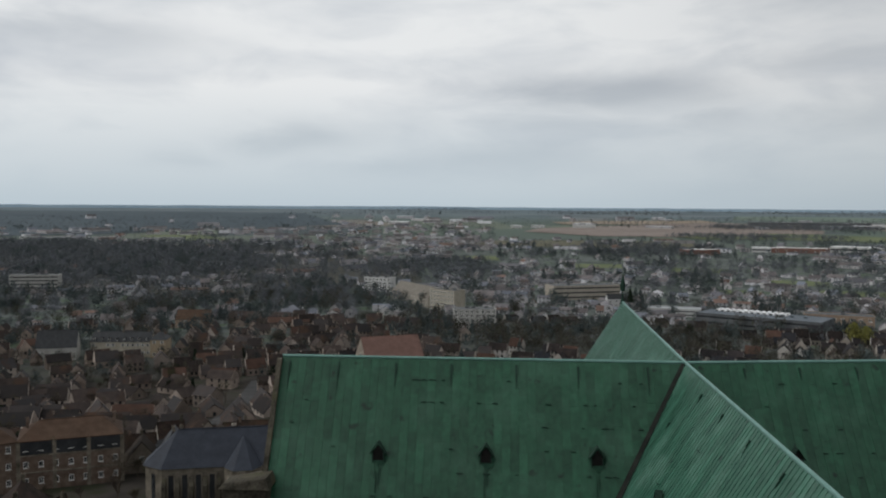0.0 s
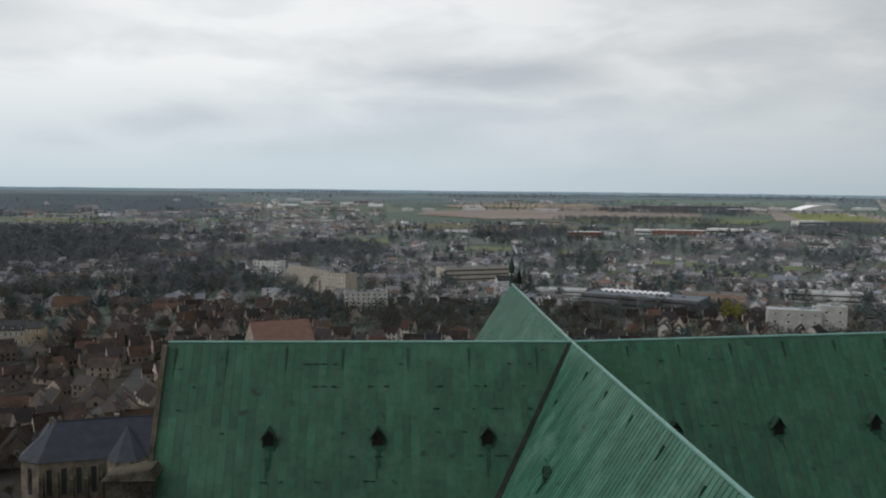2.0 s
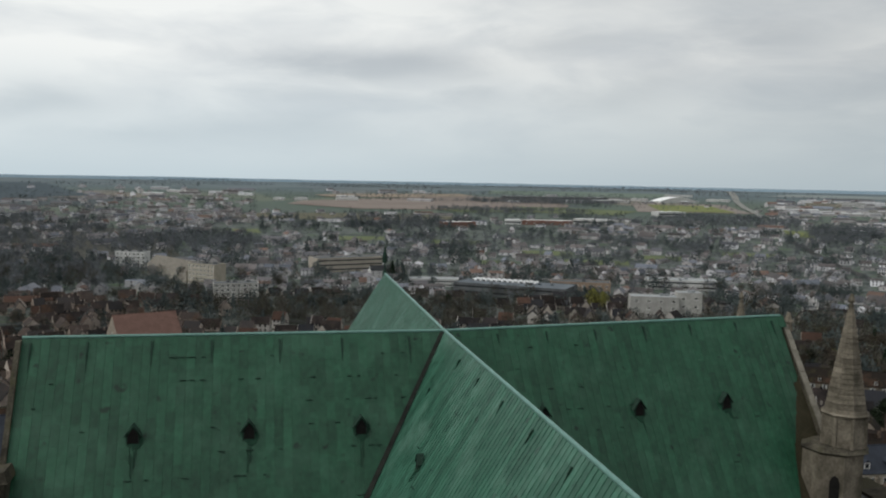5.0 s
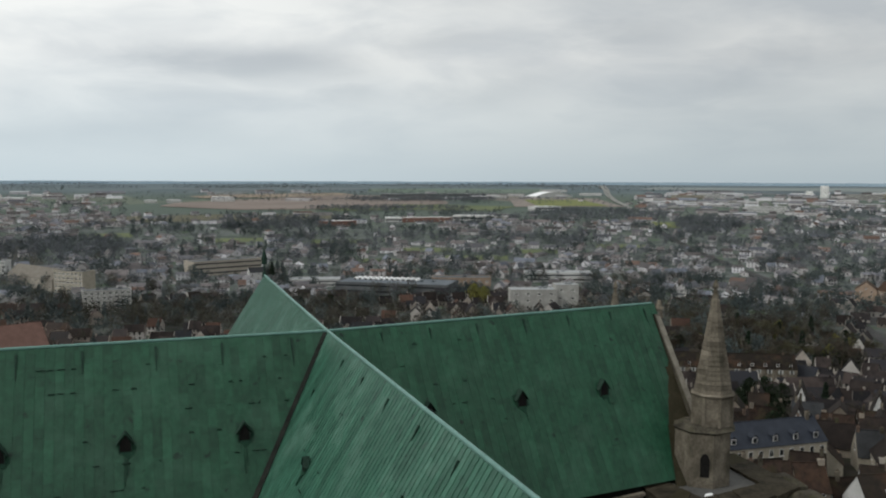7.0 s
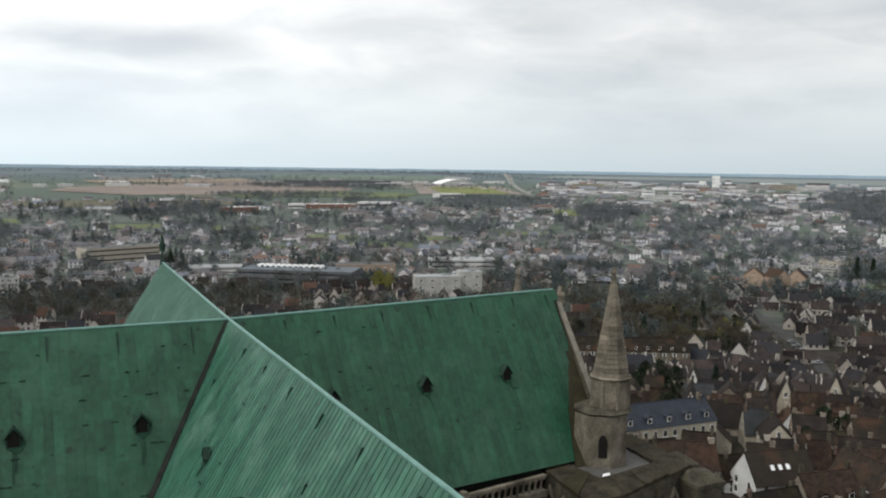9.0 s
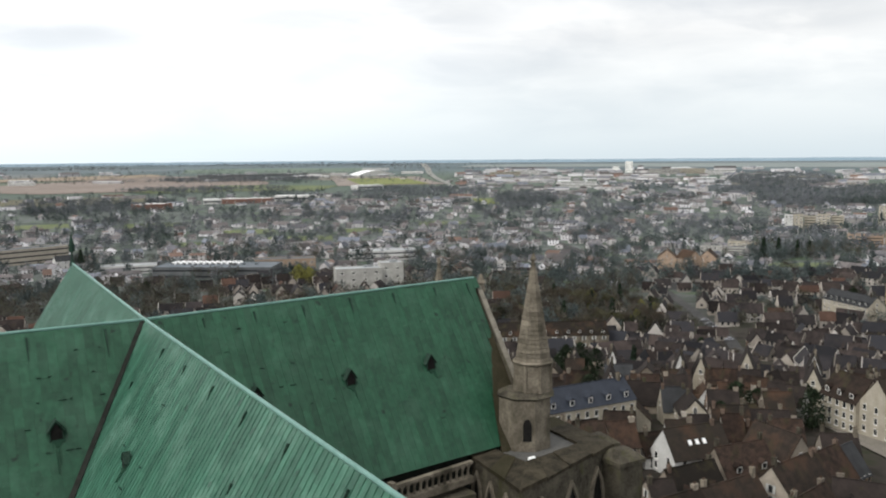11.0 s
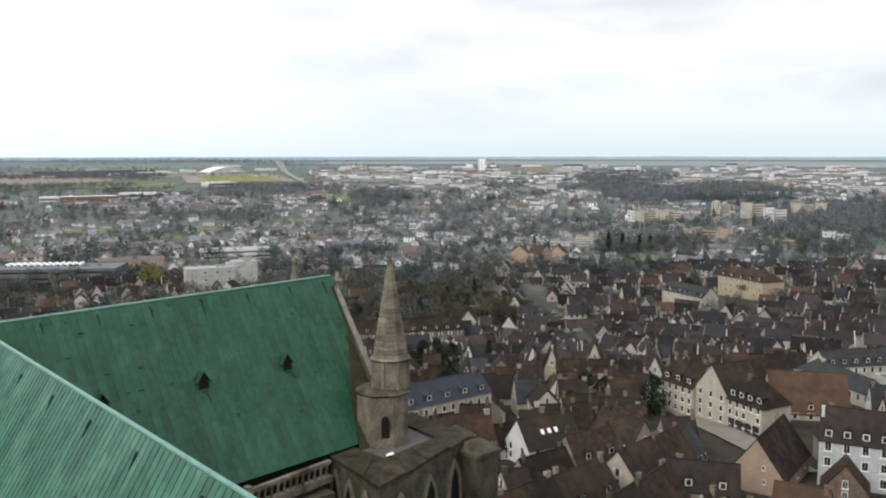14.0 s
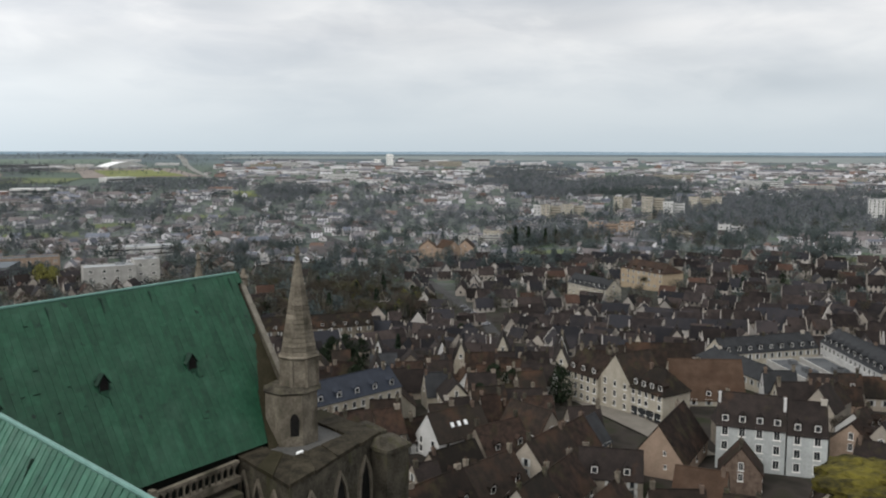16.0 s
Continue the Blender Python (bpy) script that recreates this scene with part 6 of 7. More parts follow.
WOODS = [(-67.3, 1160, 5.4, 61, 0.9), (-76.3, 1076, 4.5, 102, 0.9), (-61.9, 1636, 5.4, 58, 0.9), (-74.5, 1467, 5.4, 69, 0.8), (28.5, 1301, 9, 330, 0.4), (25.8, 886, 7.2, 177, 0.4), (19.5, 727, 4.5, 95, 0.2), (17.7, 1169, 5.4, 122, 0.7), (21.3, 1160, 8.1, 153, 0.8), (27.6, 1030, 5.4, 124, 0.6), (11.8, 775, 4.6, 60, 0.85), (4.1, 1049, 7.2, 72, 0.8), (-9.4, 580, 8.1, 75, 0.9), (-0.4, 596, 5.4, 64, 0.8), (-41.1, 487, 5.9, 48, 0.7), (-37.5, 451, 2.7, 54, 0.6),
         (-52.8, 1750, 3.5, 90, 1.0), (-66.6, 930, 3.2, 80, 1.0), (-70.9, 926, 7.2, 93, 0.95), (-19, 2430, 5.0, 110, 1.0), (-7.2, 1330, 1.6, 30, 1.0), (-10.5, 1480, 2.2, 40, 0.8), (-23.9, 513, 7.2, 43, 0.8), (-32, 596, 3.6, 64, 0.8), (-47.4, 1030, 3.6, 103, 0.5), (-65.5, 792, 3.6, 42, 0.6), (8.6, 817, 4.5, 73, 0.8),
         (24.9, 596, 3.6, 64, 0.25), (30.3, 677, 4.5, 85, 0.25), (-16.7, 1873, 5.4, 56, 0.9), (-10.4, 1344, 2.7, 60, 0.7), (-22.1, 1169, 4.5, 61, 0.6), (-27.5, 1141, 3.6, 61, 0.6)]

WOODS += [(23, 1400, 11, 170, 0.5), (17, 1030, 6.5, 150, 0.45), (12.5, 885, 4.2, 115, 0.85), (25, 1180, 6, 60, 0.4), (3.6, 1125, 4.3, 75, 0.95), (31, 1500, 6, 120, 0.9)]
WOODS += [(-64.8, 1080, 4.6, 208, 1.00), (-69.1, 1188, 4.7, 210, 0.95), (-55.1, 1536, 3.3, 210, 0.90), (-59.4, 1730, 3.2, 212, 1.00), (-53.1, 2222, 3.1, 398, 1.00), (-42.4, 1227, 1.7, 239, 0.40), (-42.2, 936, 3.0, 52, 0.60), (-54.6, 878, 2.8, 114, 0.70), (-37.3, 1458, 2.0, 192, 0.70), (-39.9, 592, 5.2, 92, 0.90), (-62.2, 828, 2.3, 86, 0.60), (-30.6, 1669, 4.8, 195, 0.50)]

EVERGREEN = [(-59.8, 1400, 3.8, 42, 1.0), (-52.8, 790, 1.3, 22, 1.0), (-7.0, 1345, 0.9, 24, 1.0)]
WOODS += EVERGREEN

GROVES = random.Random(14)
for _ in range(110):
    r_ = GROVES.uniform(657, 1798)
    WOODS.append((GROVES.uniform(-80, 35.8), r_, math.degrees(GROVES.uniform(18, 55) / r_), GROVES.uniform(12, 34), GROVES.uniform(0.6, 1.0)))


def wooded(x, y):
    r, az = math.hypot(x, y), math.degrees(math.atan2(-x, y))
    best = 0.0
    for a, c, da, dr, k in WOODS:
        q = ((az - a) / da) ** 2 + ((r - c) / dr) ** 2
        if q < 1:
            best = max(best, k)
    return best


def districts(r0, r1, size, rng, az0=-84, az1=41):
    """Blocks of one street direction each: centre, angle."""
    out = []
    k = int(r1 / size) + 1
    for i in range(-k, k + 1):
        for j in range(-k, k + 1):
            x, y = (i + rng.uniform(0.1, 0.9)) * size, (j + rng.uniform(0.1, 0.9)) * size
            r, az = math.hypot(x, y), math.degrees(math.atan2(-x, y))
            if r0 - size < r < r1 + size and az0 - 8 < az < az1 + 8:
                out.append((x, y, az + rng.gauss(0, 16) + (90 if rng.random() < 0.25 else 0)))
    return out


ROADS = [[at(-46.5, 595), at(-48.6, 503), at(-50.4, 440), at(-51.9, 356)], [at(-54.6, 271), at(-58.3, 230), at(-61.9, 207), at(-64.6, 191)], [at(33.9, 223), at(24.9, 266), at(17.7, 324), at(15, 451)],
         [at(-34.1, 1346), at(-36.5, 1080), at(-41.5, 810), at(-45.6, 677)], [at(-31.1, 2774), at(-32.4, 2018), at(-33.4, 1596), at(-34.1, 1346)], [at(-46.1, 626), at(-48, 626), at(-50.1, 626)]]


def near_road(x, y, gap):
    p = Vector((x, y))
    for line in ROADS:
        for a, b in zip(line, line[1:]):
            a, b = Vector(a), Vector(b)
            d = b - a
            t = max(0, min(1, (p - a).dot(d) / d.length_squared))
            if (a + d * t - p).length < gap:
                return True
    return False


def town_sites(r0, r1, size, along, across, rng, az0, az1, fill=0.9):
    """House places in rows along the streets of each district."""
    cen = districts(r0, r1, size, rng, az0, az1)
    arr = np.array([(c[0], c[1]) for c in cen])
    for i, (cx, cy, ang) in enumerate(cen):
        c, s = math.cos(radians(ang)), math.sin(radians(ang))
        k = int(size * 1.1 / across) + 1
        for v in range(-k, k + 1):
            u = -size * 1.1 + rng.uniform(0, along)
            while u < size * 1.1:
                w = along * rng.uniform(0.7, 1.35)
                u += w / 2
                lx, ly = u, v * across + (across * 0.18 if v % 2 else -across * 0.18) + rng.uniform(-1.2, 1.2)
                u += w / 2 + (0.2 if rng.random() < 0.75 else rng.uniform(2, 7))
                x, y = cx + c * lx - s * ly, cy + s * lx + c * ly
                r, az = math.hypot(x, y), math.degrees(math.atan2(-x, y))
                if not (r0 < r < r1 and az0 < az < az1) or rng.random() > fill:
                    continue
                if np.argmin((arr[:, 0] - x) ** 2 + (arr[:, 1] - y) ** 2) != i:
                    continue
                yield x, y, r, az, ang + (180 if v % 2 else 0), w


WALLS = [PLASTER] * 6 + [CREAM, WHITE, WHITE, SALMON]
ROOFS = [TILE] * 9 + [TILE_DARK] * 5 + [SLATE, TILE_RED]
NORTH_ROOFS = [TILE] * 5 + [TILE_RED] * 2 + [TILE_DARK] * 3 + [SLATE] * 2
WORDS = {TILE.name: "brown tiled", TILE_DARK.name: "blackened tile", SLATE.name: "grey slate", TILE_RED.name: "red tiled"}
TONES = {PLASTER.name: "grey-beige plastered", CREAM.name: "cream rendered", WHITE.name: "white rendered", SALMON.name: "tan rendered"}


def old_town():
    rng = random.Random(5)
    for r0, r1, az0, az1 in ((124, 266, 15, 37.6), (128, 284, -83.6, -36.6)):
        near = r0 < 300
        north = az0 > 0
        for x, y, r, az, ang, w in town_sites(r0, r1, 58, 9.6 if north else 7.0, 14.5 if north else 11.4, rng, az0, az1, 0.96):
            if x < 63 and y < 128 and x > -32:
                continue
            turned = rng.random() < 0.22
            d = rng.uniform(8.6, 11) if north else rng.uniform(6.4, 8.4)
            h = rng.choice((2.8, 3.2, 4.0, 5.0, 5.8)) * (0.8 if r < 180 else 1.0)
            if not free(x, y, 4.6 if north else 3.6) or near_road(x, y, 7.5) or rng.random() < wooded(x, y):
                continue
            wl, rf = rng.choice(WALLS), rng.choice(NORTH_ROOFS if az > 0 else ROOFS)
            rh = rng.uniform(4.6, 6.6) if north else rng.uniform(3.8, 5.6)
            fl = 1 if h < 4.5 else 2
            lab = TONES[wl.name] + " house with steep " + WORDS[rf.name] + " roof"
            house(x, y, ang + (90 if turned else 0) + rng.uniform(-4, 4), (d + 2 if turned else w), (w if turned else d), h, rh, wl, rf, lab, floors=fl, nwin=2,
                  dormers=rng.choice((0, 0, 1, 2)) if near else rng.choice((0, 0, 0, 1)), chim=rng.choice((1, 1, 2)) if near else 1, rng=rng, gable_win=True, sides=True, back=rng.random() < 0.2, glazed=az < 0 and r < 205, group="old town houses",
                  skylights=0)
            PLACED.pop()
            LOTS.append((x, y))


LOTS = []
old_town()


# ---- the wider town, too many houses to count ----
def house_field(sites, name, label, rng, red=0.2, mats=None, glazed=True):
    """Joined small houses: walls, gables, closed roofs, chimneys and dark windows as real geometry."""
    P = np.array(sites)
    n = len(P)
    x, y, ang, w, d, h, rh = P.T
    z = ground_z(x, y)
    c, s = np.cos(ang), np.sin(ang)

    def world(lx, ly, lz):
        return np.stack([x + c * lx - s * ly, y + s * lx + c * ly, z + lz], -1)

    a, b = w / 2, d / 2
    V, F, M = [], [], []
    base = 0

    def add(pts, quads, mat):
        nonlocal base
        k = len(pts)
        V.append(np.stack(pts, 1).reshape(-1, 3))
        t = []
        for q in quads:
            t.append(q[:3])
            if len(q) == 4:
                t.append((q[0], q[2], q[3]))
        t = np.array(t)
        idx = base + np.arange(n)[:, None, None] * k + t[None]
        F.append(idx.reshape(-1, 3))
        mm = np.repeat(mat, len(t)) if isinstance(mat, np.ndarray) else np.full(n * len(t), mat)
        M.append(mm)
        base += n * k

    lo = -3.0 + 0 * a
    add([world(-a, -b, lo), world(a, -b, lo), world(a, b, lo), world(-a, b, lo), world(-a, -b, h), world(a, -b, h), world(a, b, h), world(-a, b, h), world(-a, 0 * b, h + rh - 0.15), world(a, 0 * b, h + rh - 0.15)],
        [(0, 1, 5, 4), (1, 2, 6, 5), (2, 3, 7, 6), (3, 0, 4, 7), (5, 6, 9), (7, 4, 8)], 0)
    o = 0.35
    e = h - o * rh / b
    A, B = a + 0.2, b + o
    kind = np.where(np.array([rng.random() for _ in range(n)]) < red, 2, 1)
    add([world(-A, -B, e), world(A, -B, e), world(A, B, e), world(-A, B, e), world(-A, 0 * b, h + rh), world(A, 0 * b, h + rh), world(-A, 0 * b, h + rh - 0.3), world(A, 0 * b, h + rh - 0.3)],
        [(0, 1, 5, 4), (2, 3, 4, 5), (0, 4, 6), (3, 6, 4), (1, 7, 5), (2, 5, 7), (1, 0, 6, 7), (3, 2, 7, 6)], kind)
    u = a * np.array([rng.choice((-0.7, 0.7, 0.5)) for _ in range(n)])
    q, t0 = 0.34, h + rh - 0.8
    t1 = h + rh + np.array([rng.choice((-0.6, -0.6, 0.5, 0.8)) for _ in range(n)])
    add([world(u - q, -q + 0 * a, t0), world(u + q, -q + 0 * a, t0), world(u + q, q + 0 * a, t0), world(u - q, q + 0 * a, t0), world(u - q, -q + 0 * a, t1), world(u + q, -q + 0 * a, t1), world(u + q, q + 0 * a, t1), world(u - q, q + 0 * a, t1)],
        [(0, 1, 5, 4), (1, 2, 6, 5), (2, 3, 7, 6), (3, 0, 4, 7), (4, 5, 6, 7)], np.array([rng.choice((0, 1)) for _ in range(n)]))
    if mats:
        # party walls that stand proud of every third roof
        k = np.where(np.array([rng.random() for _ in range(n)]) < 0.35, 0.3, -0.5)
        f0, f1 = A - 0.1, A + 0.22
        add([world(f0, -B, e + k), world(f1, -B, e + k), world(f1, 0 * b, h + rh + k), world(f0, 0 * b, h + rh + k), world(f1, B, e + k), world(f0, B, e + k), world(f1, -B, e - 0.6), world(f1, B, e - 0.6), world(f0, -B, e - 0.6), world(f0, B, e - 0.6)],
            [(0, 1, 2, 3), (3, 2, 4, 5), (6, 7, 4, 1), (1, 4, 2), (8, 6, 1, 0), (0, 5, 9, 8), (0, 3, 5)], 0)
    for f in (-0.55, 0.05, 0.6) if glazed else ():
        for sy in (-1, 1):
            for zz in (0.9, 3.5):
                v = sy * (b + 0.05)
                top = np.minimum(zz + 1.5, h - 0.2)
                bot = np.minimum(zz + 0 * a, h - 0.4)
                add([world(a * f - sy * -0.6, v, bot), world(a * f + sy * -0.6, v, bot), world(a * f + sy * -0.6, v, top), world(a * f - sy * -0.6, v, top)], [(0, 1, 2, 3)], 3)
    for sx in (-1, 1) if glazed else ():
        v = sx * (a + 0.05)
        add([world(v, -sx * 0.6 + 0 * b, h * 0.45), world(v, sx * 0.6 + 0 * b, h * 0.45), world(v, sx * 0.6 + 0 * b, h * 0.45 + 1.5), world(v, -sx * 0.6 + 0 * b, h * 0.45 + 1.5)], [(0, 1, 2, 3)], 3)
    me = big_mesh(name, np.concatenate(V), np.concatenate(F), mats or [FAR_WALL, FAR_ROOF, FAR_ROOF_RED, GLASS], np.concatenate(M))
    return tagged(new(name, me), label, "houses", kind="stuff")


def clearing(x, y):
    r, az = math.hypot(x, y), math.degrees(math.atan2(-x, y))
    if -14.9 < az < -0.4 and 1719 < r < 2340:
        return True
    if -31.1 < az < -14 and 1743 < r < 2162:
        return True
    if 15.9 < az < 23.1 and 1619 < r < 1843:
        return True
    return False


def wide_town():
    rng = random.Random(8)
    rings = ((266, 441, 62, 11.5, 10.4, 0.92, 0.03, 1.0, "steep-roofed houses of the old town"), (441, 677, 90, 12.0, 13.6, 0.68, 0.06, 1.0, "old houses beyond the river"), (677, 1077, 130, 11.5, 20, 0.52, 0.1, 1.0, "suburban houses among gardens"),
             (1077, 1636, 190, 13.5, 26, 0.47, 0.13, 1.0, "distant suburban houses"), (1636, 2234, 255, 20, 42, 0.36, 0.14, 1.15, "distant suburb on the plateau"), (2234, 2932, 330, 34, 80, 0.35, 0.12, 1.5, "houses near the skyline"))
    for r0, r1, size, al, ac, fill, red, k, lab in rings:
        sites = []
        for x, y, r, az, ang, w in town_sites(r0, r1, size, al, ac, rng, -85.4, 41.2, fill):
            if r0 < 300 and (-34.8 < az < 13.2 or (az < 0 and r < 284)):
                continue
            if not free(x, y, 5.5) or near_road(x, y, 6.5) or rng.random() < wooded(x, y) or clearing(x, y):
                continue
            if r > 2162 and (az > -32 and not 0.5 < az < 10.4) and rng.random() < 0.93:
                continue
            if r > 1470 and -33 < az < -14.9 and rng.random() < 0.85:
                continue
            if r > 1470 and az > 10.4 and rng.random() < 0.35:
                continue
            if 1196 < r < 1719 and -20.3 < az < 0.5 and rng.random() < 0.7:
                continue
            if r0 < 300 and az > 0 and rng.random() < 0.45:
                continue
            big = 1.35 if r0 < 300 and az > 0 else 1.0
            turn = ang + (90 if rng.random() < (0.2 if r < 660 else 0.25) else 0) + rng.uniform(-6, 6)
            if r > 636 and rng.random() < 0.26:
                big = rng.uniform(1.5, 3.0)
            sites.append((x, y, radians(turn), w * rng.uniform(0.68, 0.95) * big, (rng.uniform(5.6, 7.6) if r < 660 else rng.uniform(6.4, 9)) * k * (1 + 0.5 * (min(big, 1.4) - 1)), rng.choice((2.6, 3.0, 4.2, 5.4)) * k, rng.uniform(3.2, 5.0) * k if r < 657 else rng.choice((0.5, 1.6, 2.4, 3.2, 3.8)) * k))
        if r0 < 636:
            for north, mats in ((True, [NORTH_WALL, NORTH_ROOF, OLD_RED, GLASS]), (False, [OLD_WALL, OLD_ROOF, OLD_RED, GLASS])):
                house_field([q for q in sites if (q[0] < 0) == north], "distant_houses", lab, rng, red, mats)
        else:
            # None picks the haze-tinted far walls and roofs
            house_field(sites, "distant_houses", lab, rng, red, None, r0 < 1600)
    # roofs that the cathedral hides from its tower, seen only from above
    sites = []
    for x, y, r, az, ang, w in town_sites(165, 441, 80, 11, 19, rng, -35.7, 13.2, 0.6):
        if y > 131 and free(x, y, 5):
            sites.append((x, y, radians(ang), w * 0.9, rng.uniform(8, 10), 6.0, 5.0))
    house_field(sites, "close_houses", "old houses behind the choir", rng)
    # sheds of the trading estates
    sites = []
    for _ in range(105):
        az, r = rng.uniform(-78, -33), rng.uniform(2089, 2932)
        if rng.random() < 0.15:
            az = rng.uniform(-29.3, 6.8)
        x, y = at(az, r)
        if clearing(x, y):
            continue
        sites.append((x, y, radians(rng.uniform(-40, 0) + 0), rng.uniform(25, 75), rng.uniform(16, 30), rng.uniform(4.5, 8), 1.2))
    P = house_field(sites, "distant_sheds", "pale trading estate sheds", rng)
    P.data.materials[1] = FAR_SHED
    P.data.materials[2] = FAR_SHED
    P.data.materials[3] = FAR_SHED


wide_town()


# ---- trees ----
def bare_tree_meshes(seed, height):
    """Trunk with forking limbs, and a crown of very many fine twigs."""
    rng = random.Random(seed)
    wood, tips = Geo(), []

    def grow(p, d, length, rad, depth):
        q = p + d * length
        wood.limb(p, q, rad, rad * 0.66, n=5 if depth < 2 else 3)
        if depth >= 3:
            tips.append((q, d))
            return
        for _ in range(4 if depth == 0 else 3):
            e = (d + Vector((rng.uniform(-1, 1), rng.uniform(-1, 1), rng.uniform(-0.2, 0.7))) * 0.75).normalized()
            grow(q if rng.random() < 0.7 else p.lerp(q, 0.7), e, length * rng.uniform(0.6, 0.85), rad * 0.6, depth + 1)

    grow(Vector((0, 0, -0.5)), Vector((0, 0, 1)), height * 0.3, height * 0.022, 0)
    V = []
    for q, d in tips:
        for _ in range(11):
            a = q + Vector((rng.gauss(0, 1), rng.gauss(0, 1), rng.gauss(0, 0.8))) * height * 0.055
            e = (d + Vector((rng.uniform(-1, 1), rng.uniform(-1, 1), rng.uniform(-0.4, 1)))).normalized() * height * rng.uniform(0.05, 0.11)
            s = e.orthogonal().normalized() * height * 0.007
            V += [a - s, a + s, a + e]
    V = np.array([tuple(v) for v in V])
    return wood.mesh("trunk", BARK), big_mesh("crown", V, np.arange(len(V)).reshape(-1, 3), [TWIG])


def leafy_tree_meshes(seed, height, mat, cone):
    rng = np.random.default_rng(seed)
    g = Geo()
    g.limb((0, 0, -0.5), (0, 0, height * 0.9), height * 0.025, height * 0.004)
    n = 1100
    t = rng.random(n) ** (0.7 if cone else 1.0)
    zz = height * (0.08 + 0.92 * t)
    if cone:
        rad = height * 0.25 * (1 - t) * (0.75 + 0.35 * np.sin(t * 60)) + 0.15
    else:
        rad = height * 0.36 * np.sqrt(np.clip(1 - (2 * t - 0.95) ** 2, 0.02, 1)) * (0.8 + 0.4 * rng.random(n))
    a = rng.random(n) * 2 * np.pi
    k = np.sqrt(rng.random(n)) * rad
    c = np.stack([k * np.cos(a), k * np.sin(a), zz], -1)
    o = rng.normal(size=(n, 3, 3)) * height * 0.03
    V = (c[:, None] + o).reshape(-1, 3)
    return g.mesh("trunk", BARK), big_mesh("crown", V, np.arange(3 * n).reshape(-1, 3), [mat])


KINDS = [("bare_tree", bare_tree_meshes(s, h), "leafless tree with dense grey-brown twigs") for s, h in ((1, 13), (2, 16), (3, 10))]
KINDS.append(("conifer", leafy_tree_meshes(4, 15, CONIFER, True), "dark green pointed conifer"))
KINDS.append(("evergreen_tree", leafy_tree_meshes(5, 9, IVY, False), "dark evergreen tree with ragged crown"))
KINDS.append(("spring_tree", leafy_tree_meshes(6, 10, SPRING, False), "tree in yellow-green spring leaf"))


def plant(kind, x, y, rng, size=1.0):
    name, (trunk, crown), label = KINDS[kind]
    t = tagged(new(name), label, "tree", "town trees")
    k = size * rng.uniform(0.8, 1.2)
    t.matrix_basis = pose(x, y, float(ground_z(x, y)), 0, 0, rng.uniform(0, 360)) @ Matrix.Diagonal((k, k, k, 1))
    put("trunk", trunk, t)
    put("crown", crown, t)


def near_trees():
    rng = random.Random(21)
    n = 0
    lots = np.array(LOTS)
    for _ in range(14000):
        az, r = (rng.uniform(13.2, 37.6) if rng.random() < 0.4 else rng.uniform(-81.8, -34.8)), rng.uniform(143, 555)
        x, y = at(az, r)
        w = wooded(x, y)
        if rng.random() > max(w, 0.07) or not free(x, y, 2.5) or near_road(x, y, 4) or np.min(np.hypot(lots[:, 0] - x, lots[:, 1] - y)) < 5.2:
            continue
        k = rng.random()
        plant(0 if k < 0.3 else 1 if k < 0.5 else 2 if k < 0.75 else 3 if k < 0.83 else 4 if k < 0.96 else 5, x, y, rng, 0.9 if w else 0.62)
        n += 1
        if n > 380:
            break
    for x, y, k, s in ((193.4, 133.0, 4, 1.0), (209.4, 244.6, 4, 1.0), (208.1, 235.2, 4, 0.9), (219.8, 243.5, 4, 0.9), (216.5, 257.0, 4, 0.9), (219.2, 252.0, 4, 1.0), (183.8, 148.8, 4, 1.2), (187, 145.1, 4, 1.0), (205.6, 143.8, 4, 1.3), (202.5, 147.5, 4, 1.1), (124.8, 769.2, 3, 1.2), (-87.6, 200, 0, 0.8), (-79.5, 201.1, 2, 0.9), (-74.8, 194.2, 2, 0.7), (-84, 191.1, 2, 0.7), (-92.1, 190, 2, 0.6), (-76.4, 183.9, 2, 0.55), (-71.1, 170.6, 2, 0.6), (-82.7, 178.3, 0, 0.5), (-96.6, 182.2, 2, 0.6), (-102.1, 191.3, 2, 0.5), (192.1, 229.1, 4, 1.2), (198.2, 232.7, 4, 1.3), (204.4, 236.2, 4, 1.1), (195.2, 236.6, 4, 1.0), (165.4, 137, 0, 0.7), (159.2, 131.4, 2, 0.8), (171.5, 143.7, 4, 0.9), (175.7, 139, 4, 0.8), (124.2, 127.5, 2, 0.6), (619.8, 478.8, 3, 1.05), (628.7, 470.7, 3, 1.2),
                       (637.7, 458.8, 3, 1.1), (646.5, 453.6, 3, 0.95), (240.4, 581.2, 5, 1.5), (245.1, 574.2, 5, 1.3), (253.9, 578.5, 2, 1.3), (265.4, 571.7, 2, 1.4), (136.5, 592.6, 4, 1.4), (115.3, 592.8, 4, 1.3), (171.4, 192.7, 4, 0.9), (177.6, 199.3, 4, 1.1), (442.2, 249.9, 2, 1.3), (446.2, 284.7, 4, 1.3)):
        plant(k, x, y, rng, s)


near_trees()


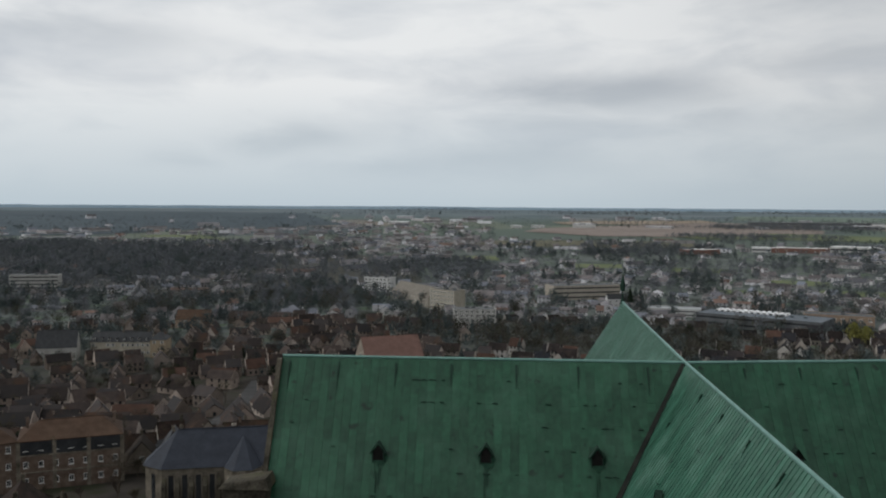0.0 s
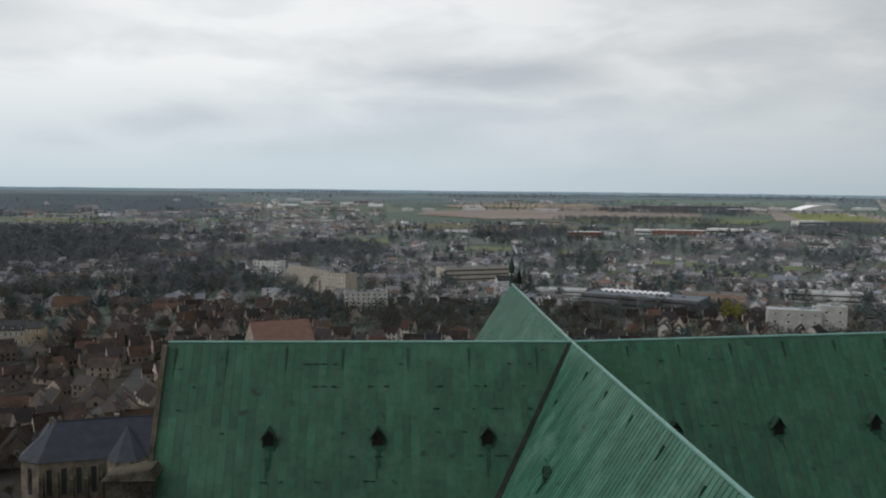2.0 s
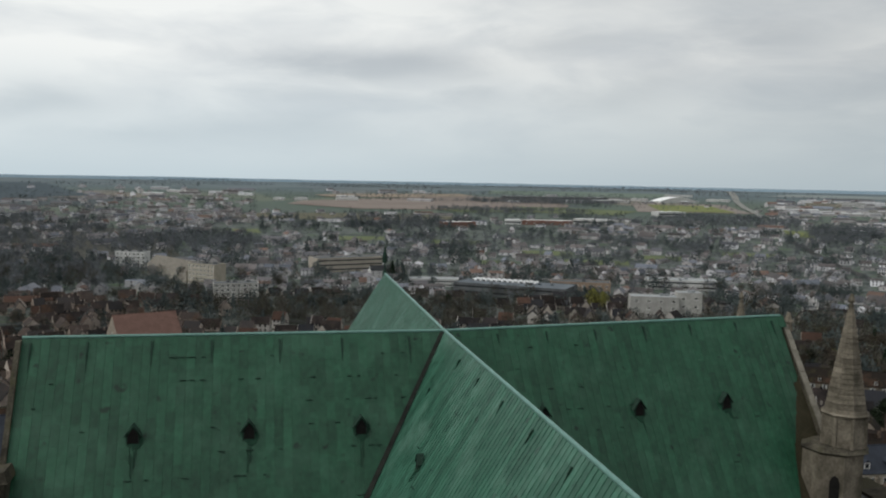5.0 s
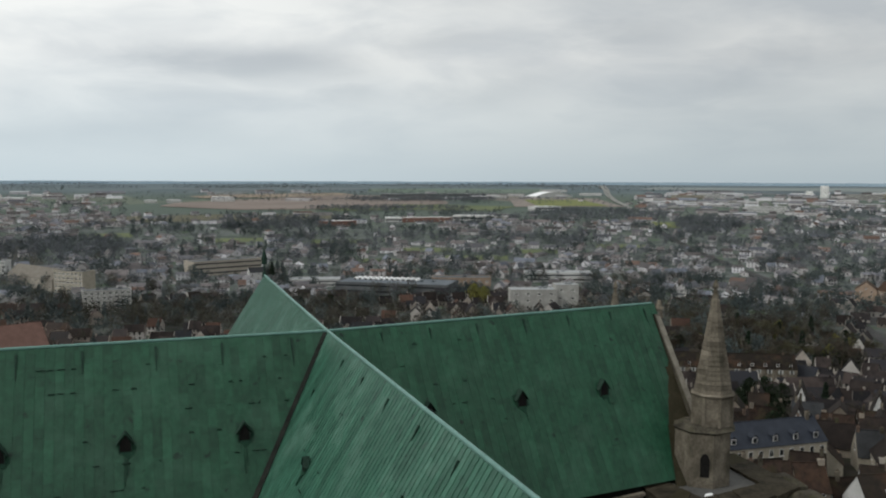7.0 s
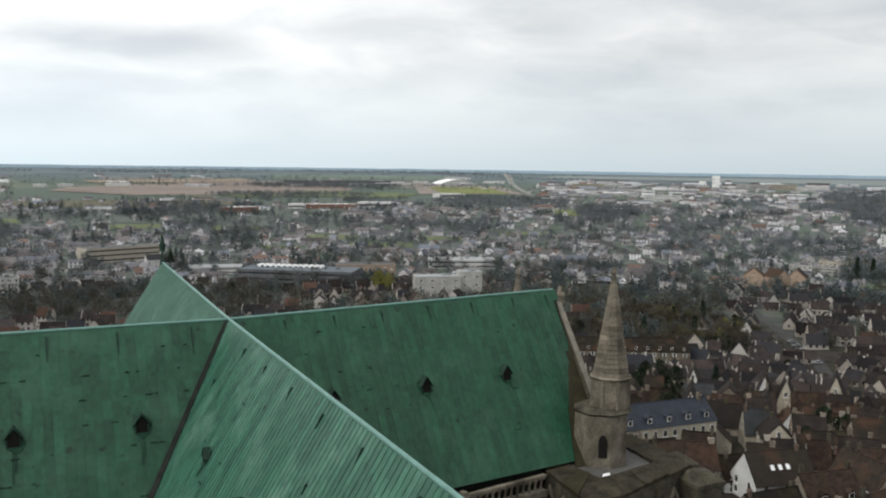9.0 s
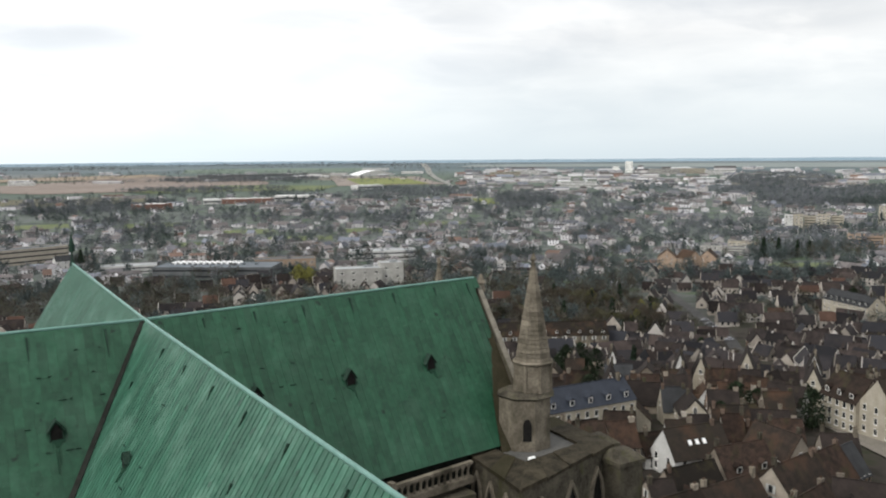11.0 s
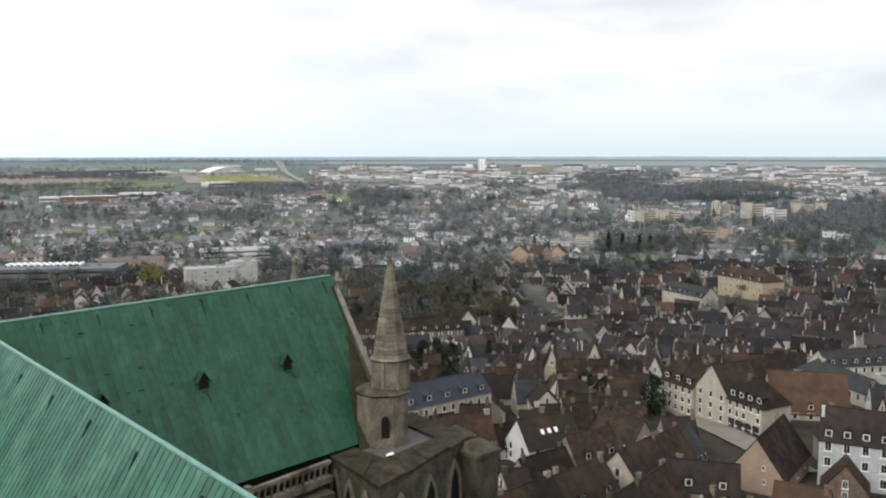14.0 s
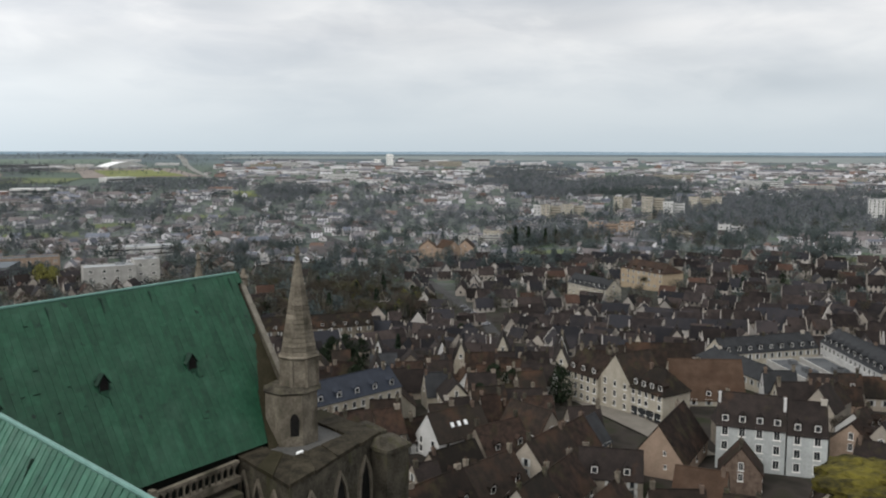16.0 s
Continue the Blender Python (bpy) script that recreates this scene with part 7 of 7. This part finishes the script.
def far_trees():
    """Woods and garden trees past counting, as crowns of many small ragged facets."""
    rng = np.random.default_rng(33)
    pos, kind = [], []
    for a, c, da, dr, k in WOODS:
        if c - dr < 356:
            continue
        area = 2 * da * math.pi / 180 * c * 2 * dr
        n = int(min(2300, area * (0.012 if c > 1300 else 0.0065) * k))
        th, q = rng.random(n) * 2 * np.pi, np.sqrt(rng.random(n))
        for az, r in zip(a + da * q * np.cos(th), c + dr * q * np.sin(th)):
            pos.append(at(az, r))
            kind.append(2.0 if (a, c, da, dr, k) in EVERGREEN else 1.0)
    # dark clumps of conifers in the gardens
    for _ in range(330):
        a0, r0 = rng.uniform(-83.6, 39.4), 596 + 1636 * rng.random() ** 1.3
        x0, y0 = at(a0, r0)
        for _ in range(int(rng.integers(4, 16))):
            x, y = x0 + rng.normal() * 14, y0 + rng.normal() * 9
            if free(x, y, 2) and not clearing(x, y):
                pos.append((x, y))
                kind.append(2.0)
    n = 18000
    az = rng.uniform(-83.6, 39.4, n)
    r = 462 + (2891 - 462) * rng.random(n) ** 1.15
    for a, b in zip(az, r):
        x, y = at(a, b)
        if clearing(x, y) or (b < 1301 and not free(x, y, 3)) or near_road(x, y, 9):
            continue
        pos.append((x, y))
        kind.append(0.0)
    # hedgerow woods towards the skyline
    for _ in range(60):
        a0, r0, ln = rng.uniform(-33, 37.6), rng.uniform(2375, 4700), rng.uniform(150, 600)
        m = int(ln / 6)
        x0, y0 = at(a0, r0)
        t = radians(-a0 + rng.uniform(-15, 15))
        for q in range(m):
            s = (q - m / 2) * 6
            if a0 > 9.5 and r0 < 4800:
                break
            pos.append((x0 + s * math.cos(t) + rng.normal() * 8, y0 - s * math.sin(t) + rng.normal() * 14))
            kind.append(1.0)
    pos, kind = np.array(pos), np.array(kind)
    dist = np.hypot(pos[:, 0], pos[:, 1])
    size = np.where(kind > 0.5, rng.uniform(8, 15, len(pos)), rng.uniform(3.5, 10, len(pos)))
    green = rng.random(len(pos)) < np.where(kind > 1.5, 1.0, np.where(kind > 0.5, 0.2, 0.3))
    # beyond about 800 m the twigs take the paler, bluer haze colour
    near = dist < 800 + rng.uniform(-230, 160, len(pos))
    for sel, name, mat, lab in ((~green & near, "bare_woods", MID_TWIG, "leafless brown woods near the old town"), (~green & ~near, "bare_woods", FAR_TWIG, "leafless woods and garden trees, blue-grey for haze"), (green, "evergreen_woods", FAR_GREEN, "dark evergreen trees in gardens and woods")):
        p, h, dd, cone = pos[sel], size[sel], dist[sel], (rng.random(len(pos)) < np.where(kind > 1.5, 0.22, 0.05))[sel]
        z = ground_z(p[:, 0], p[:, 1])
        V = []
        for lo, hi, cnt, thin in (((0, 837, 170, 0.02), (837, 1470, 62, 0.046), (1470, 9000, 15, 0.085)) if mat is not FAR_GREEN else ((0, 837, 130, 0.04), (837, 1470, 52, 0.062), (1470, 9000, 18, 0.1))):
            s = (dd >= lo) & (dd < hi)
            m = int(s.sum())
            if not m:
                continue
            H = h[s][:, None]
            d = rng.normal(size=(m, cnt, 3))
            d /= np.linalg.norm(d, axis=2, keepdims=True)
            d *= rng.random((m, cnt, 1)) ** 0.45
            lump = 0.75 + 0.5 * rng.random((m, cnt))
            off = np.stack([d[:, :, 0] * H * 0.34 * lump, d[:, :, 1] * H * 0.34 * lump, H * 0.52 + d[:, :, 2] * H * 0.42 * lump], -1)
            if mat is FAR_GREEN:
                taper = np.where(cone[s][:, None], np.clip(1.25 - off[:, :, 2] / H * 1.15, 0.08, 1.1) * 0.75, 1.0)
                off[:, :, :2] *= taper[:, :, None]
                off[:, :, 2] *= np.where(cone[s], 1.25, 1.0)[:, None]
            c = off + np.stack([p[s][:, 0], p[s][:, 1], z[s]], -1)[:, None]
            # twigs point up and out from the fork of the trunk
            e = off - np.stack([0 * H, 0 * H, H * 0.22], -1) + rng.normal(size=off.shape) * H[:, :, None] * 0.12
            e *= (H * rng.uniform(0.06, 0.15, (m, cnt)))[:, :, None] / np.maximum(np.linalg.norm(e, axis=2, keepdims=True), 0.01)
            w = np.cross(e, rng.normal(size=e.shape))
            w *= (H * thin)[:, :, None] / np.maximum(np.linalg.norm(w, axis=2, keepdims=True), 0.01)
            V.append(np.stack([c - w, c + w, c + e], 2).reshape(-1, 3))
        V = np.concatenate(V)
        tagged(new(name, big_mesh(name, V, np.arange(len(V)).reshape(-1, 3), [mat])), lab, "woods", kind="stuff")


far_trees()


# ---- parked cars ----
def car_meshes():
    g = Geo()
    g.hull([(-2.1, -0.85, 0.35), (2.1, -0.85, 0.35), (2.1, 0.85, 0.35), (-2.1, 0.85, 0.35)], [(-2.05, -0.82, 0.9), (2.0, -0.82, 0.8), (2.0, 0.82, 0.8), (-2.05, 0.82, 0.9)])
    g.hull([(-1.7, -0.78, 0.88), (1.0, -0.78, 0.84), (1.0, 0.78, 0.84), (-1.7, 0.78, 0.88)], [(-1.2, -0.62, 1.45), (0.35, -0.62, 1.45), (0.35, 0.62, 1.45), (-1.2, 0.62, 1.45)])
    b = g.mesh("body", CAR_PAINT)
    g = Geo()
    g.hull([(-1.5, -0.8, 0.95), (0.8, -0.8, 0.95), (0.8, 0.8, 0.95), (-1.5, 0.8, 0.95)], [(-1.2, -0.66, 1.38), (0.4, -0.66, 1.38), (0.4, 0.66, 1.38), (-1.2, 0.66, 1.38)])
    w = g.mesh("car_window", GLASS)
    g = Geo()
    g.limb((0, -0.1, 0), (0, 0.1, 0), 0.32, 0.32, n=10)
    return b, w, g.mesh("wheel", RUBBER)


CAR = car_meshes()


def car(x, y, rot):
    c = tagged(new("parked_car"), "small hatchback parked on asphalt", "car", "parked cars")
    c.matrix_basis = pose(x, y, float(ground_z(x, y)) + 0.5, 0, 0, rot)
    put("body", CAR[0], c)
    put("window", CAR[1], c)
    for u in (-1.3, 1.3):
        for v in (-0.8, 0.8):
            put("wheel", CAR[2], c, pose(u, v, 0.32))


rng = random.Random(77)
for i in range(34):
    x, y = at(-46.3 + (i % 12) * 0.325, 614 + (i // 12) * 14)
    car(x, y, 50 + rng.choice((0, 180)) + rng.uniform(-4, 4))
for i in range(9):
    x, y = at(-43.4 + i * 0.27, 415)
    car(x, y, 45 + rng.uniform(-5, 5))
for i in range(6):
    x, y = at(-48.9 - i * 0.3, 487 - i * 11)
    car(x, y, 138 + rng.uniform(-5, 5))


# ---- the skyline far off ----
def skyline():
    """Low woods and ridges beyond the plain, far behind everything, coloured bluish for haze."""
    m = material("haze_glow_woods", (0.12, 0.165, 0.2), (0.155, 0.2, 0.235), 0.004, 1.0)
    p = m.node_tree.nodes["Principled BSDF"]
    # blue emission lifts the ridge as haze would; it is no light source
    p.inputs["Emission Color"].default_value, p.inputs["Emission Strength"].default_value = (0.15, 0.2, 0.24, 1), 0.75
    g = Geo()
    rng = random.Random(3)
    n, r = 360, 4940
    for i in range(n + 1):
        a = radians(-110 + 180 * i / n)
        h = 43.0 + 3.5 * noise.noise(Vector((i * 0.05, 0, 0))) + 2.2 * noise.noise(Vector((i * 0.3, 4, 0))) + 0.8 * rng.random()
        s, c = -r * math.sin(a), r * math.cos(a)
        g.v += [(s * 0.985, c * 0.985, -20), (s * 0.993, c * 0.993, h), (s, c, h - 0.5), (s, c, -20)]
    for i in range(n):
        for j in range(4):
            k = (j + 1) % 4
            g.f.append((i * 4 + j, i * 4 + k, i * 4 + 4 + k, i * 4 + 4 + j))
    g.f += [(0, 3, 2, 1), (n * 4, n * 4 + 1, n * 4 + 2, n * 4 + 3)]
    g.m = [0] * len(g.f)
    tagged(put("backdrop", g.mesh("backdrop", m)), "low wooded ridge on the horizon, haze-blue and faintly glowing", "hills", kind="structure")


skyline()
